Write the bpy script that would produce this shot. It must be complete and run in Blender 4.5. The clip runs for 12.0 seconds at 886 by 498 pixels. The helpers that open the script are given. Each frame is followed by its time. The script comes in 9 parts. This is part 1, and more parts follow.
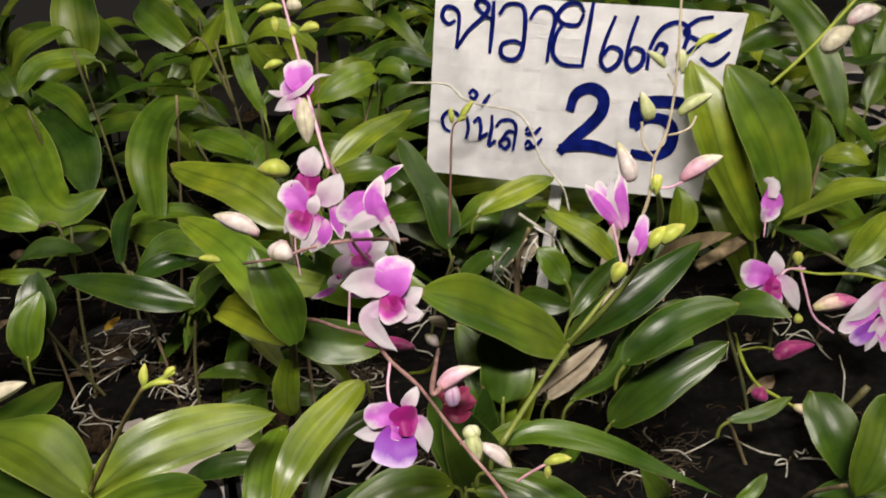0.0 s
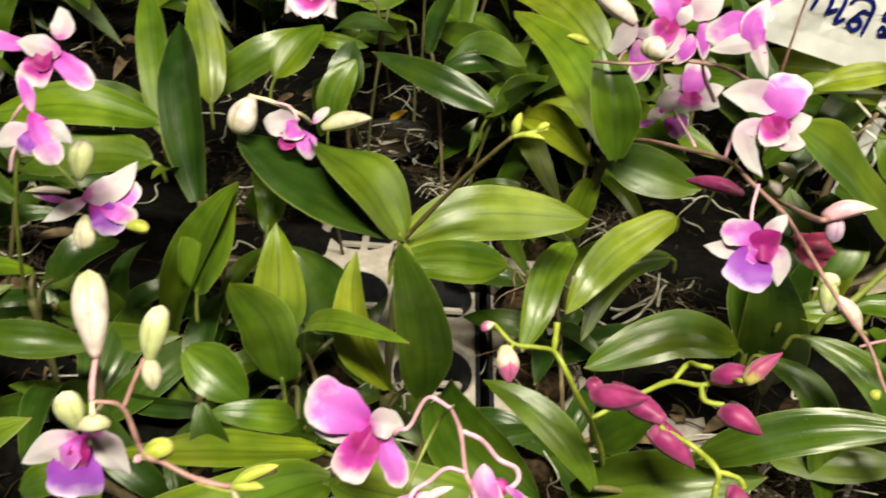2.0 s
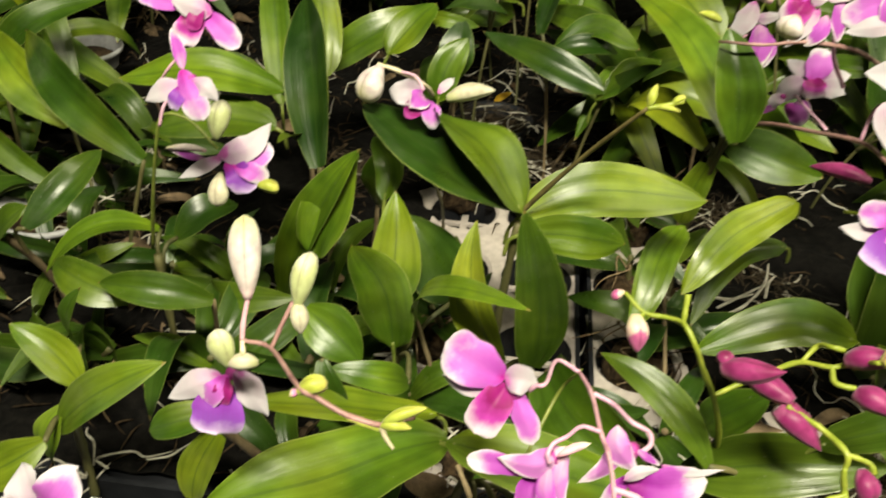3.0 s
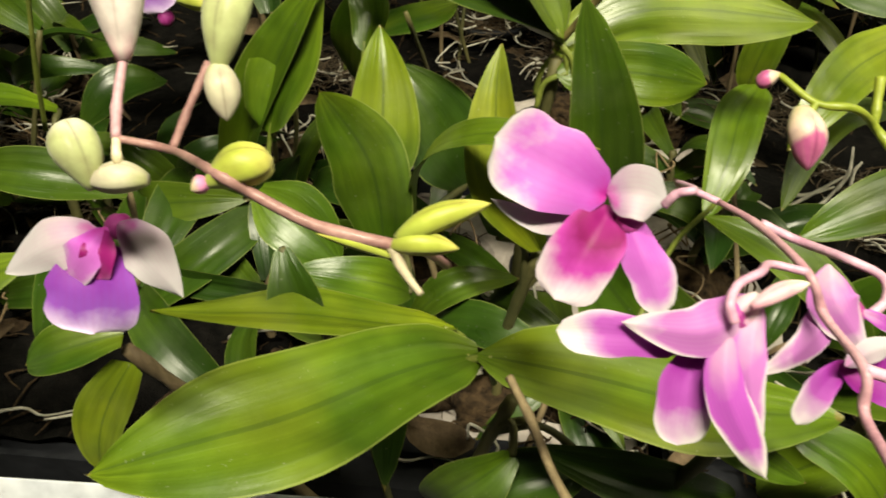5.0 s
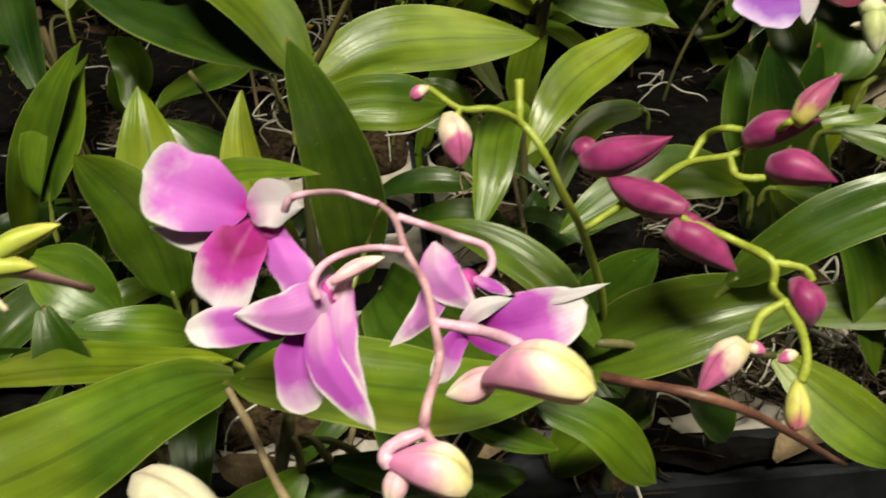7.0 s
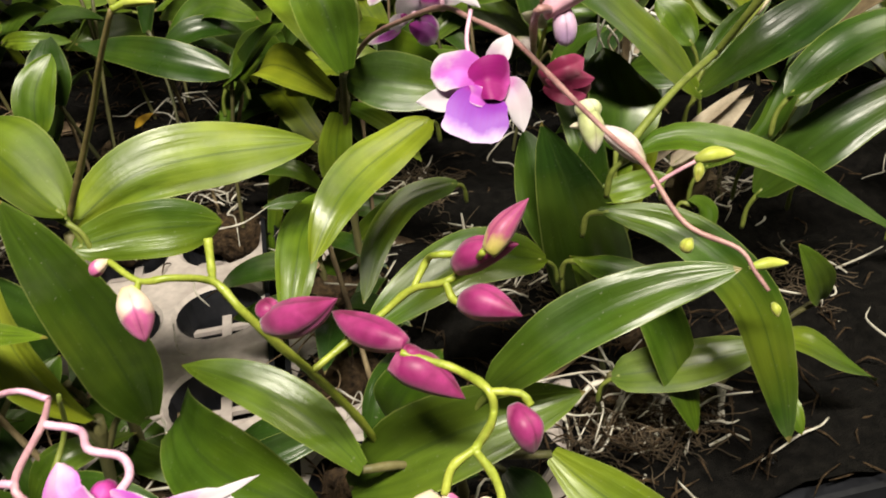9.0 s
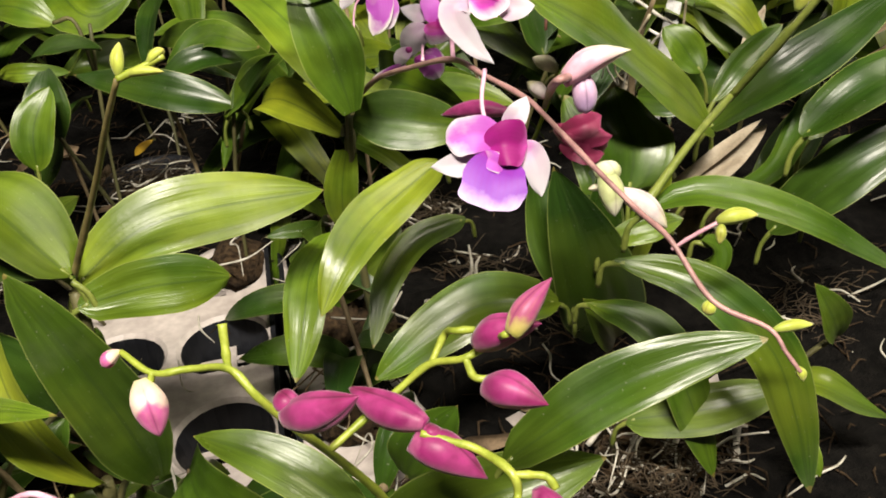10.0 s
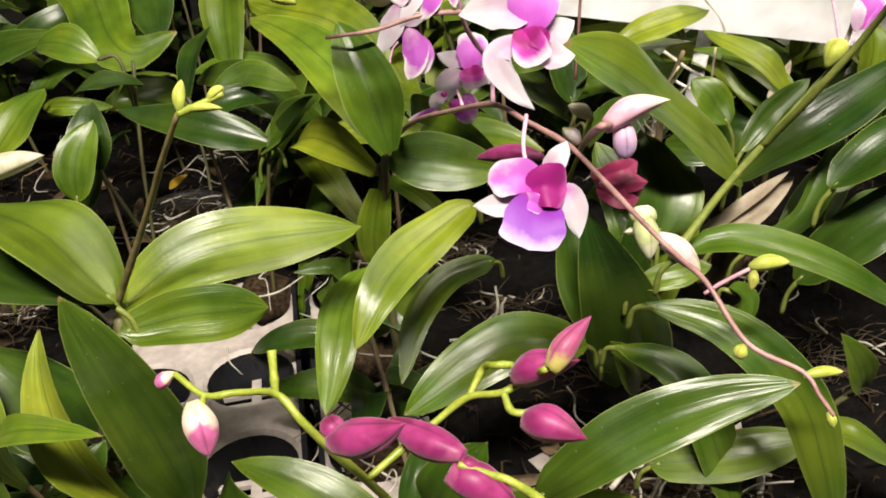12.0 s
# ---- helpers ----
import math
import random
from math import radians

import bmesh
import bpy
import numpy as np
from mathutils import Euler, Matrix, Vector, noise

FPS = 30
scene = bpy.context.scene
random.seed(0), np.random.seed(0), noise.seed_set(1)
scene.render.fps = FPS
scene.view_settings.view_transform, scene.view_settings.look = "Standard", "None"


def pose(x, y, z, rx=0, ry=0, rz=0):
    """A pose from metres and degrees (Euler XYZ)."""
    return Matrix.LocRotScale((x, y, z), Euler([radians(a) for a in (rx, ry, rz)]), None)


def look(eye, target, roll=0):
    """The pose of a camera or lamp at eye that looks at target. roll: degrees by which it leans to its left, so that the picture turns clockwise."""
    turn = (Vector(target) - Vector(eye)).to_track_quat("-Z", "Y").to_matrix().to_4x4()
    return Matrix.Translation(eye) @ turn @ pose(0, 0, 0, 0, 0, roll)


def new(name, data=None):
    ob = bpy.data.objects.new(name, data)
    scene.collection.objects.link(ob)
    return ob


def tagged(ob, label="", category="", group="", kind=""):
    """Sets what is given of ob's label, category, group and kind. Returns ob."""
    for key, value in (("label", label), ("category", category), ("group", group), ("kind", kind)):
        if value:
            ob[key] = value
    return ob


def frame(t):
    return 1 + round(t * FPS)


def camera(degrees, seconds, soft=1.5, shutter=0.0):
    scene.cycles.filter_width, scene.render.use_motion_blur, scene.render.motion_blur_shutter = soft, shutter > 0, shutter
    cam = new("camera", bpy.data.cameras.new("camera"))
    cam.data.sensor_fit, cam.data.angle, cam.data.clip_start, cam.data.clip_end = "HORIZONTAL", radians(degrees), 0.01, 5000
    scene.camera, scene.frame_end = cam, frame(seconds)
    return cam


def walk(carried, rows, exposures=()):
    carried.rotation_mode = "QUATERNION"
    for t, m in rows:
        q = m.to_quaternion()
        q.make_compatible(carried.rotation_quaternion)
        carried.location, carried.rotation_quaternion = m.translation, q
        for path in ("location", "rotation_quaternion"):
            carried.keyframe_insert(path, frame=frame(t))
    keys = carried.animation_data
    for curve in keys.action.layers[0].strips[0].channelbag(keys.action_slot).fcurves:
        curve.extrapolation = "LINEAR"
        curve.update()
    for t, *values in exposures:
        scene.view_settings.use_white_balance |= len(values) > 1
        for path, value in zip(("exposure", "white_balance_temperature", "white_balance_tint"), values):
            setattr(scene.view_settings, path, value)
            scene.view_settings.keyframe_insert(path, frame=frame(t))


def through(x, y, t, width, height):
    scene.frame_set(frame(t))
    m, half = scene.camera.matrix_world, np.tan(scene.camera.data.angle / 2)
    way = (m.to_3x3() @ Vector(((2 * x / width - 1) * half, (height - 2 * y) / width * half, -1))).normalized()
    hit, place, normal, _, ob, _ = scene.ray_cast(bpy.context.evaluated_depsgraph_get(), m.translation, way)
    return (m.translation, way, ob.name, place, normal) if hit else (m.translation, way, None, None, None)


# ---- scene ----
cam = camera(56.0, 12.0, soft=1.8, shutter=0.35)
PATH = [
    (0, (0.044, 0.059, 0.491), (0.074, 1.811, -0.475), -3.2),
    (0.5, (0.038, 0.074, 0.473), (0.009, 1.795, -0.546), -2.9),
    (1, (0.02, 0.073, 0.462), (-0.091, 1.747, -0.627), -0.7),
    (1.5, (-0.005, 0.059, 0.444), (-0.255, 1.686, -0.692), 2.7),
    (2, (-0.032, 0.041, 0.44), (-0.409, 1.614, -0.735), 4.4),
    (2.5, (-0.041, 0.024, 0.441), (-0.501, 1.568, -0.744), 4.4),
    (3, (-0.05, 0.024, 0.432), (-0.585, 1.535, -0.764), 3.6),
    (3.1, (-0.053, 0.027, 0.422), (-0.604, 1.52, -0.79), 3.3),
    (3.2, (-0.058, 0.03, 0.408), (-0.613, 1.533, -0.789), 3.3),
    (4.8, (-0.089, 0.083, 0.322), (-0.571, 1.6, -0.889), 3.1),
    (5, (-0.084, 0.087, 0.318), (-0.553, 1.601, -0.902), 2.8),
    (5.5, (-0.071, 0.084, 0.318), (-0.468, 1.623, -0.895), 3.1),
    (6, (-0.06, 0.086, 0.314), (-0.409, 1.641, -0.894), 2.3),
    (6.5, (-0.045, 0.085, 0.315), (-0.362, 1.681, -0.847), 1.1),
    (7, (-0.031, 0.079, 0.324), (-0.299, 1.708, -0.804), -0.7),
    (7.5, (-0.01, 0.091, 0.339), (-0.256, 1.687, -0.84), -2.8),
    (7.7, (-0.006, 0.092, 0.341), (-0.223, 1.696, -0.834), -2.7),
    (9.3, (0.033, 0.112, 0.35), (-0.104, 1.788, -0.732), -5.3),
    (9.5, (0.031, 0.115, 0.355), (-0.098, 1.783, -0.741), -5.3),
    (10, (0.025, 0.124, 0.361), (-0.116, 1.789, -0.738), -5.6),
    (10.5, (0.023, 0.125, 0.364), (-0.135, 1.81, -0.703), -5.4),
    (11, (0.023, 0.123, 0.367), (-0.156, 1.821, -0.674), -5.3),
    (11.5, (0.017, 0.115, 0.363), (-0.178, 1.827, -0.652), -4.8),
    (12, (0.018, 0.116, 0.364), (-0.154, 1.835, -0.644), -4.3),
]
EXPOSURES = [(0, -0.56, 6900, 13), (1, -0.32, 7500, 8), (2, -0.07, 7850, -1), (3, -0.07, 7850, -2), (5, -0.20, 8000, -2), (6, -0.25, 7800, -2), (6.5, -0.42, 7700, -2), (7.5, -0.44, 7450, 1), (9.5, 0.04, 7150, 10), (12, 0.06, 7100, 12)]
walk(cam, [(t, look(eye, target, roll)) for t, eye, target, roll in PATH], EXPOSURES)

# ---- light: a covered stall at night, lit by white tube lamps overhead ----
world = bpy.data.worlds.new("night_stall")
scene.world = world
world.use_nodes = True
wn = world.node_tree.nodes["Background"]
wn.inputs[0].default_value = (1.0, 0.95, 0.86, 1)
wn.inputs[1].default_value = 0.03
scene.view_settings.exposure = 0.0


def tube_lamp(name, eye, target, power, sx, sy, colour):
    data = bpy.data.lights.new(name, "AREA")
    data.shape, data.size, data.size_y, data.energy, data.color = "RECTANGLE", sx, sy, power, colour
    ob = new(name, data)
    ob.matrix_world = look(eye, target)
    return ob


tube_lamp("tube_light", (0.06, -0.26, 1.30), (0.03, 0.42, 0.15), 45, 0.5, 0.07, (1.0, 0.965, 0.90))
tube_lamp("tube_light", (1.05, 0.65, 1.50), (0.15, 0.5, 0.15), 17, 0.12, 0.9, (1.0, 0.97, 0.82))

# ---- materials ----
def material(name):
    m = bpy.data.materials.new(name)
    m.use_nodes = True
    t = m.node_tree
    return m, t.nodes, t.links, t.nodes["Principled BSDF"]


def noise_node(N, L, scale, detail=4.0, coord="Object", stretch=None):
    tc = N.new("ShaderNodeTexCoord")
    n = N.new("ShaderNodeTexNoise")
    n.inputs["Scale"].default_value, n.inputs["Detail"].default_value = scale, detail
    if stretch:
        mp = N.new("ShaderNodeMapping")
        mp.inputs["Scale"].default_value = stretch
        L.new(tc.outputs[coord], mp.inputs[0])
        L.new(mp.outputs[0], n.inputs[0])
    else:
        L.new(tc.outputs[coord], n.inputs[0])
    return n.outputs["Fac"]


def ramp(N, L, fac, *stops):
    r = N.new("ShaderNodeValToRGB")
    el = r.color_ramp.elements
    while len(el) < len(stops):
        el.new(0.5)
    for e, (p, c) in zip(el, stops):
        e.position, e.color = p, (*c, 1)
    L.new(fac, r.inputs[0])
    return r.outputs["Color"]


def mix(N, L, fac, a, b, kind="MIX"):
    m = N.new("ShaderNodeMix")
    m.data_type, m.blend_type = "RGBA", kind
    for sock, v in ((m.inputs[0], fac), (m.inputs[6], a), (m.inputs[7], b)):
        if isinstance(v, bpy.types.NodeSocket):
            L.new(v, sock)
        elif isinstance(v, tuple):
            sock.default_value = (*v, 1)
        else:
            sock.default_value = v
    return m.outputs[2]


def calc(N, L, op, a, b=0.0):
    m = N.new("ShaderNodeMath")
    m.operation = op
    for sock, v in ((m.inputs[0], a), (m.inputs[1], b)):
        if isinstance(v, bpy.types.NodeSocket):
            L.new(v, sock)
        else:
            sock.default_value = v
    return m.outputs[0]


def bump(N, L, B, height, strength, distance=0.001):
    b = N.new("ShaderNodeBump")
    b.inputs["Strength"].default_value, b.inputs["Distance"].default_value = strength, distance
    L.new(height, b.inputs["Height"])
    L.new(b.outputs[0], B.inputs["Normal"])


def uv_axes(N, L):
    u = N.new("ShaderNodeUVMap")
    s = N.new("ShaderNodeSeparateXYZ")
    L.new(u.outputs[0], s.inputs[0])
    return s.outputs[0], s.outputs[1]


def leaf_material(name, dark, light, yellow, rough=0.30):
    """Glossy green blade with lengthwise veins, paler mottling and a slightly yellowed minority."""
    m, N, L, B = material(name)
    u, v = uv_axes(N, L)
    info = N.new("ShaderNodeObjectInfo")
    mott = noise_node(N, L, 55.0, 5.0)
    fine = noise_node(N, L, 420.0, 3.0)
    base = mix(N, L, info.outputs["Random"], dark, light)
    base = mix(N, L, calc(N, L, "MULTIPLY", calc(N, L, "GREATER_THAN", info.outputs["Random"], 0.78), 0.55), base, yellow)
    blotch = ramp(N, L, mott, (0.35, (0.80, 0.82, 0.78)), (0.68, (1.15, 1.16, 1.08)))
    base = mix(N, L, 1.0, base, blotch, "MULTIPLY")
    # broad darker and yellower passages
    tone = ramp(N, L, noise_node(N, L, 24.0, 3.0), (0.36, (0.58, 0.68, 0.66)), (0.52, (1.0, 1.0, 1.0)), (0.66, (1.42, 1.26, 1.05)))
    base = mix(N, L, 1.0, base, tone, "MULTIPLY")
    # parts of a blade that age to yellow-olive
    aged = ramp(N, L, noise_node(N, L, 15.0, 2.0), (0.50, (0, 0, 0)), (0.70, (1, 1, 1)))
    base = mix(N, L, calc(N, L, "MULTIPLY", aged, 0.5), base, yellow)
    # parallel veins
    wave = calc(N, L, "SINE", calc(N, L, "ADD", calc(N, L, "MULTIPLY", u, 22.0), calc(N, L, "MULTIPLY", mott, 1.6)))
    veins = calc(N, L, "POWER", calc(N, L, "ABSOLUTE", wave), 5.0)
    streaks = noise_node(N, L, 2.2, 3.0, "UV", (4.0, 0.7, 1.0))
    base = mix(N, L, 1.0, base, ramp(N, L, streaks, (0.3, (0.78, 0.8, 0.75)), (0.7, (1.22, 1.2, 1.2))), "MULTIPLY")
    base = mix(N, L, calc(N, L, "MULTIPLY", veins, 0.06), base, (0.02, 0.045, 0.010))
    mid = calc(N, L, "LESS_THAN", calc(N, L, "ABSOLUTE", calc(N, L, "SUBTRACT", u, 0.5)), 0.022)
    base = mix(N, L, calc(N, L, "MULTIPLY", mid, 0.45), base, (0.03, 0.06, 0.01))
    edge = calc(N, L, "GREATER_THAN", calc(N, L, "ABSOLUTE", calc(N, L, "SUBTRACT", u, 0.5)), 0.485)
    base = mix(N, L, calc(N, L, "MULTIPLY", edge, 0.4), base, (0.30, 0.34, 0.10))
    specks = ramp(N, L, noise_node(N, L, 900.0, 2.0), (0.70, (0, 0, 0)), (0.78, (1, 1, 1)))
    base = mix(N, L, calc(N, L, "MULTIPLY", specks, 0.25), base, (0.5, 0.5, 0.42))
    tip = calc(N, L, "GREATER_THAN", calc(N, L, "ADD", v, calc(N, L, "MULTIPLY", mott, 0.06)), 1.015)
    base = mix(N, L, calc(N, L, "MULTIPLY", tip, 0.6), base, (0.22, 0.15, 0.05))
    dust = ramp(N, L, noise_node(N, L, 26.0, 6.0), (0.52, (0, 0, 0)), (0.74, (1, 1, 1)))
    base = mix(N, L, calc(N, L, "MULTIPLY", calc(N, L, "MULTIPLY", dust, fine), 0.09), base, (0.42, 0.42, 0.34))
    L.new(base, B.inputs["Base Color"])
    sheen = calc(N, L, "ADD", calc(N, L, "MULTIPLY", mott, 0.55), calc(N, L, "MULTIPLY", dust, 0.45))
    L.new(ramp(N, L, sheen, (0.15, (rough - 0.12,) * 3), (0.75, (rough + 0.16,) * 3)), B.inputs["Roughness"])
    B.inputs["Specular IOR Level"].default_value = 0.42
    B.inputs["Subsurface Weight"].default_value = 0.0
    B.inputs["Transmission Weight"].default_value = 0.0
    ridge = calc(N, L, "ABSOLUTE", calc(N, L, "SINE", calc(N, L, "ADD", calc(N, L, "MULTIPLY", u, 12.5), calc(N, L, "MULTIPLY", mott, 0.9))))
    hgt = calc(N, L, "ADD", calc(N, L, "MULTIPLY", ridge, 0.28), calc(N, L, "ADD", calc(N, L, "MULTIPLY", fine, 0.30), calc(N, L, "MULTIPLY", streaks, 1.5)))
    bump(N, L, B, hgt, 0.30, 0.0008)
    # light that comes through the blade
    tr = N.new("ShaderNodeBsdfTranslucent")
    L.new(mix(N, L, 1.0, base, (1.4, 1.6, 0.45), "MULTIPLY"), tr.inputs["Color"])
    ms = N.new("ShaderNodeMixShader")
    ms.inputs[0].default_value = 0.16
    L.new(B.outputs[0], ms.inputs[1])
    L.new(tr.outputs[0], ms.inputs[2])
    L.new(ms.outputs[0], N["Material Output"].inputs["Surface"])
    return m


def petal_material(name, heart, middle, rim, a, b, rough=0.55, through=0.34, middle2=None, edge=0.20, rim_at=None, streak=0.40, seams=0.0, power=5.0):
    """Petal whose colour runs from the throat (v 0) to the rim (v 1), uneven along the veins."""
    m, N, L, B = material(name)
    middle2 = middle2 or middle
    u, v = uv_axes(N, L)
    n = noise_node(N, L, 160.0, 4.0)
    side = calc(N, L, "MULTIPLY", calc(N, L, "POWER", calc(N, L, "ABSOLUTE", calc(N, L, "MULTIPLY", calc(N, L, "SUBTRACT", u, 0.5), 2.0)), power), edge)
    patch = calc(N, L, "MULTIPLY", calc(N, L, "SUBTRACT", noise_node(N, L, 62.0, 3.0), 0.5), 0.55 * streak)
    f = calc(N, L, "ADD", calc(N, L, "ADD", calc(N, L, "ADD", v, patch), side), calc(N, L, "MULTIPLY", calc(N, L, "SUBTRACT", n, 0.5), streak))
    col = ramp(N, L, f, (0.0, heart), (a, middle), (b, middle2), (rim_at or min(b + 0.40, 1.0), rim))
    wave = calc(N, L, "POWER", calc(N, L, "ABSOLUTE", calc(N, L, "SINE", calc(N, L, "MULTIPLY", u, 34.0))), 5.0)
    col = mix(N, L, calc(N, L, "MULTIPLY", wave, 0.06), col, heart)
    if seams:
        line = calc(N, L, "ABSOLUTE", calc(N, L, "SINE", calc(N, L, "MULTIPLY", u, 3 * math.pi)))
        col = mix(N, L, calc(N, L, "MULTIPLY", calc(N, L, "POWER", v, 0.5), seams), col, mix(N, L, 1.0, col, ramp(N, L, line, (0.0, (0.45, 0.4, 0.4)), (0.16, (0.92, 0.9, 0.9)), (0.7, (1.1, 1.1, 1.1))), "MULTIPLY"))
        blot = noise_node(N, L, 240.0, 4.0, stretch=None)
        col = mix(N, L, 1.0, col, ramp(N, L, blot, (0.3, (0.78, 0.74, 0.76)), (0.7, (1.18, 1.22, 1.2))), "MULTIPLY")
    L.new(col, B.inputs["Base Color"])
    B.inputs["Roughness"].default_value = rough
    B.inputs["Specular IOR Level"].default_value = 0.3
    B.inputs["Sheen Weight"].default_value = 0.15
    bump(N, L, B, calc(N, L, "ADD", calc(N, L, "MULTIPLY", wave, 0.04), noise_node(N, L, 260.0, 4.0)), 0.22, 0.0005)
    tr = N.new("ShaderNodeBsdfTranslucent")
    L.new(col, tr.inputs["Color"])
    ms = N.new("ShaderNodeMixShader")
    ms.inputs[0].default_value = through
    L.new(B.outputs[0], ms.inputs[1])
    L.new(tr.outputs[0], ms.inputs[2])
    L.new(ms.outputs[0], N["Material Output"].inputs["Surface"])
    return m


def mottled(name, lo, hi, scale, rough=0.6, grain=0.3, stretch=None, distance=0.001, spec=0.4, metal=0.0):
    m, N, L, B = material(name)
    n = noise_node(N, L, scale, 5.0, stretch=stretch)
    f = noise_node(N, L, scale * 8, 3.0)
    c = ramp(N, L, n, (0.3, lo), (0.7, hi))
    c = mix(N, L, 0.35, c, ramp(N, L, f, (0.3, (0.6, 0.6, 0.6)), (0.7, (1.25, 1.25, 1.25))), "MULTIPLY")
    L.new(c, B.inputs["Base Color"])
    L.new(ramp(N, L, f, (0.2, (max(rough - 0.12, 0.05),) * 3), (0.8, (min(rough + 0.12, 1),) * 3)), B.inputs["Roughness"])
    B.inputs["Specular IOR Level"].default_value = spec
    B.inputs["Metallic"].default_value = metal
    bump(N, L, B, calc(N, L, "ADD", n, calc(N, L, "MULTIPLY", f, 0.5)), grain, distance)
    return m


LEAF = leaf_material("leaf_green", (0.038, 0.082, 0.008), (0.094, 0.160, 0.012), (0.19, 0.23, 0.018), 0.40)
# own dark green of some leaves; also stands for shade on low inner ones
LEAF_DARK = leaf_material("leaf_dark_and_shaded", (0.017, 0.044, 0.007), (0.046, 0.095, 0.010), (0.082, 0.124, 0.012), 0.38)
LEAF_LIGHT = leaf_material("leaf_light", (0.082, 0.145, 0.012), (0.133, 0.20, 0.017), (0.225, 0.26, 0.021), 0.41)
CANE = mottled("cane_skin", (0.035, 0.042, 0.014), (0.13, 0.115, 0.045), 70, 0.6, 0.5, (1, 1, 0.15))
CANE_DRY = mottled("dry_cane_sheath", (0.06, 0.04, 0.02), (0.24, 0.18, 0.10), 110, 0.8, 0.7, (1, 1, 0.15))
STEM_PURPLE = mottled("purple_stalk", (0.18, 0.085, 0.085), (0.38, 0.22, 0.20), 110, 0.45, 0.2)
STEM_GREEN = mottled("green_stalk", (0.17, 0.22, 0.022), (0.32, 0.36, 0.055), 110, 0.42, 0.2)
STEM_OLIVE = mottled("olive_cane", (0.09, 0.12, 0.02), (0.20, 0.23, 0.05), 80, 0.42, 0.25)
STEM_DUSK = mottled("dusky_olive_stalk", (0.06, 0.045, 0.018), (0.20, 0.16, 0.06), 90, 0.5, 0.3)
STEM_PINK = mottled("pink_pedicel", (0.50, 0.24, 0.36), (0.63, 0.40, 0.50), 110, 0.45, 0.2)
STEM_MAUVE = mottled("mauve_stalk", (0.36, 0.17, 0.22), (0.58, 0.35, 0.39), 110, 0.45, 0.2)
STEM_TAN = mottled("tan_stalk", (0.28, 0.23, 0.15), (0.52, 0.45, 0.32), 110, 0.5, 0.25)
STEM_PALE = mottled("pale_pedicel", (0.55, 0.50, 0.28), (0.70, 0.58, 0.45), 110, 0.45, 0.2)
STEM_BROWN = mottled("brown_stalk", (0.07, 0.025, 0.02), (0.17, 0.075, 0.05), 110, 0.5, 0.25)
PETAL = petal_material("petal_purple_white", (0.50, 0.02, 0.34), (0.50, 0.08, 0.51), (0.66, 0.61, 0.66), 0.22, 0.70, middle2=(0.56, 0.16, 0.59), rim_at=0.98, streak=0.7, edge=0.28, power=3.5)
PETAL_WHITE = petal_material("sepal_white", (0.56, 0.13, 0.45), (0.54, 0.36, 0.53), (0.60, 0.57, 0.61), 0.14, 0.42, through=0.40, streak=0.75, middle2=(0.58, 0.49, 0.56), rim_at=0.72)
PETAL_DEEP = petal_material("petal_deep_purple", (0.26, 0.005, 0.20), (0.34, 0.03, 0.36), (0.76, 0.70, 0.74), 0.30, 0.66, middle2=(0.48, 0.10, 0.50), rim_at=0.98, streak=0.5, edge=0.22)
SEPAL_BLUSH = petal_material("sepal_blush", (0.66, 0.50, 0.60), (0.53, 0.17, 0.53), (0.70, 0.60, 0.67), 0.42, 0.72, rim_at=0.95, edge=0.45, streak=0.7)
PETAL_PINK = petal_material("sepal_pink", (0.60, 0.34, 0.52), (0.46, 0.08, 0.49), (0.73, 0.68, 0.68), 0.40, 0.74, rim_at=0.98, edge=0.5, streak=0.5)
LIP = petal_material("lip_purple", (0.30, 0.004, 0.18), (0.19, 0.002, 0.09), (0.70, 0.60, 0.68), 0.42, 0.66, through=0.12, middle2=(0.44, 0.04, 0.34), edge=0.24, rim_at=0.92, power=3.0)
TUBE = petal_material("flower_tube", (0.86, 0.72, 0.70), (0.80, 0.46, 0.66), (0.70, 0.26, 0.58), 0.4, 0.6, rim_at=0.9, edge=0.0)
LIP_VIOLET = petal_material("lip_violet", (0.28, 0.002, 0.13), (0.19, 0.020, 0.30), (0.58, 0.46, 0.68), 0.34, 0.72, through=0.18, middle2=(0.23, 0.06, 0.40), edge=0.12, rim_at=1.0, power=3.0)
COLUMN = petal_material("column_magenta", (0.40, 0.012, 0.25), (0.24, 0.003, 0.13), (0.46, 0.06, 0.32), 0.4, 0.8, through=0.2)
BUD_MAGENTA = petal_material("bud_magenta", (0.32, 0.07, 0.17), (0.17, 0.008, 0.075), (0.15, 0.009, 0.058), 0.22, 0.70, 0.46, 0.06, middle2=(0.26, 0.026, 0.125), streak=0.9, seams=1.0)
BUD_DUSK = petal_material("bud_dusk", (0.42, 0.42, 0.06), (0.40, 0.30, 0.12), (0.22, 0.03, 0.11), 0.30, 0.42, 0.45, 0.10, middle2=(0.30, 0.06, 0.14), rim_at=0.75, seams=0.9)
BUD_GREEN_PINK = petal_material("bud_green_pink", (0.34, 0.38, 0.07), (0.50, 0.46, 0.12), (0.50, 0.14, 0.18), 0.40, 0.66, 0.45, 0.12, rim_at=0.92, seams=0.9)
BUD_PINK = petal_material("bud_pink", (0.56, 0.54, 0.24), (0.64, 0.46, 0.40), (0.48, 0.10, 0.27), 0.34, 0.50, 0.45, 0.15, rim_at=0.62, seams=0.9)
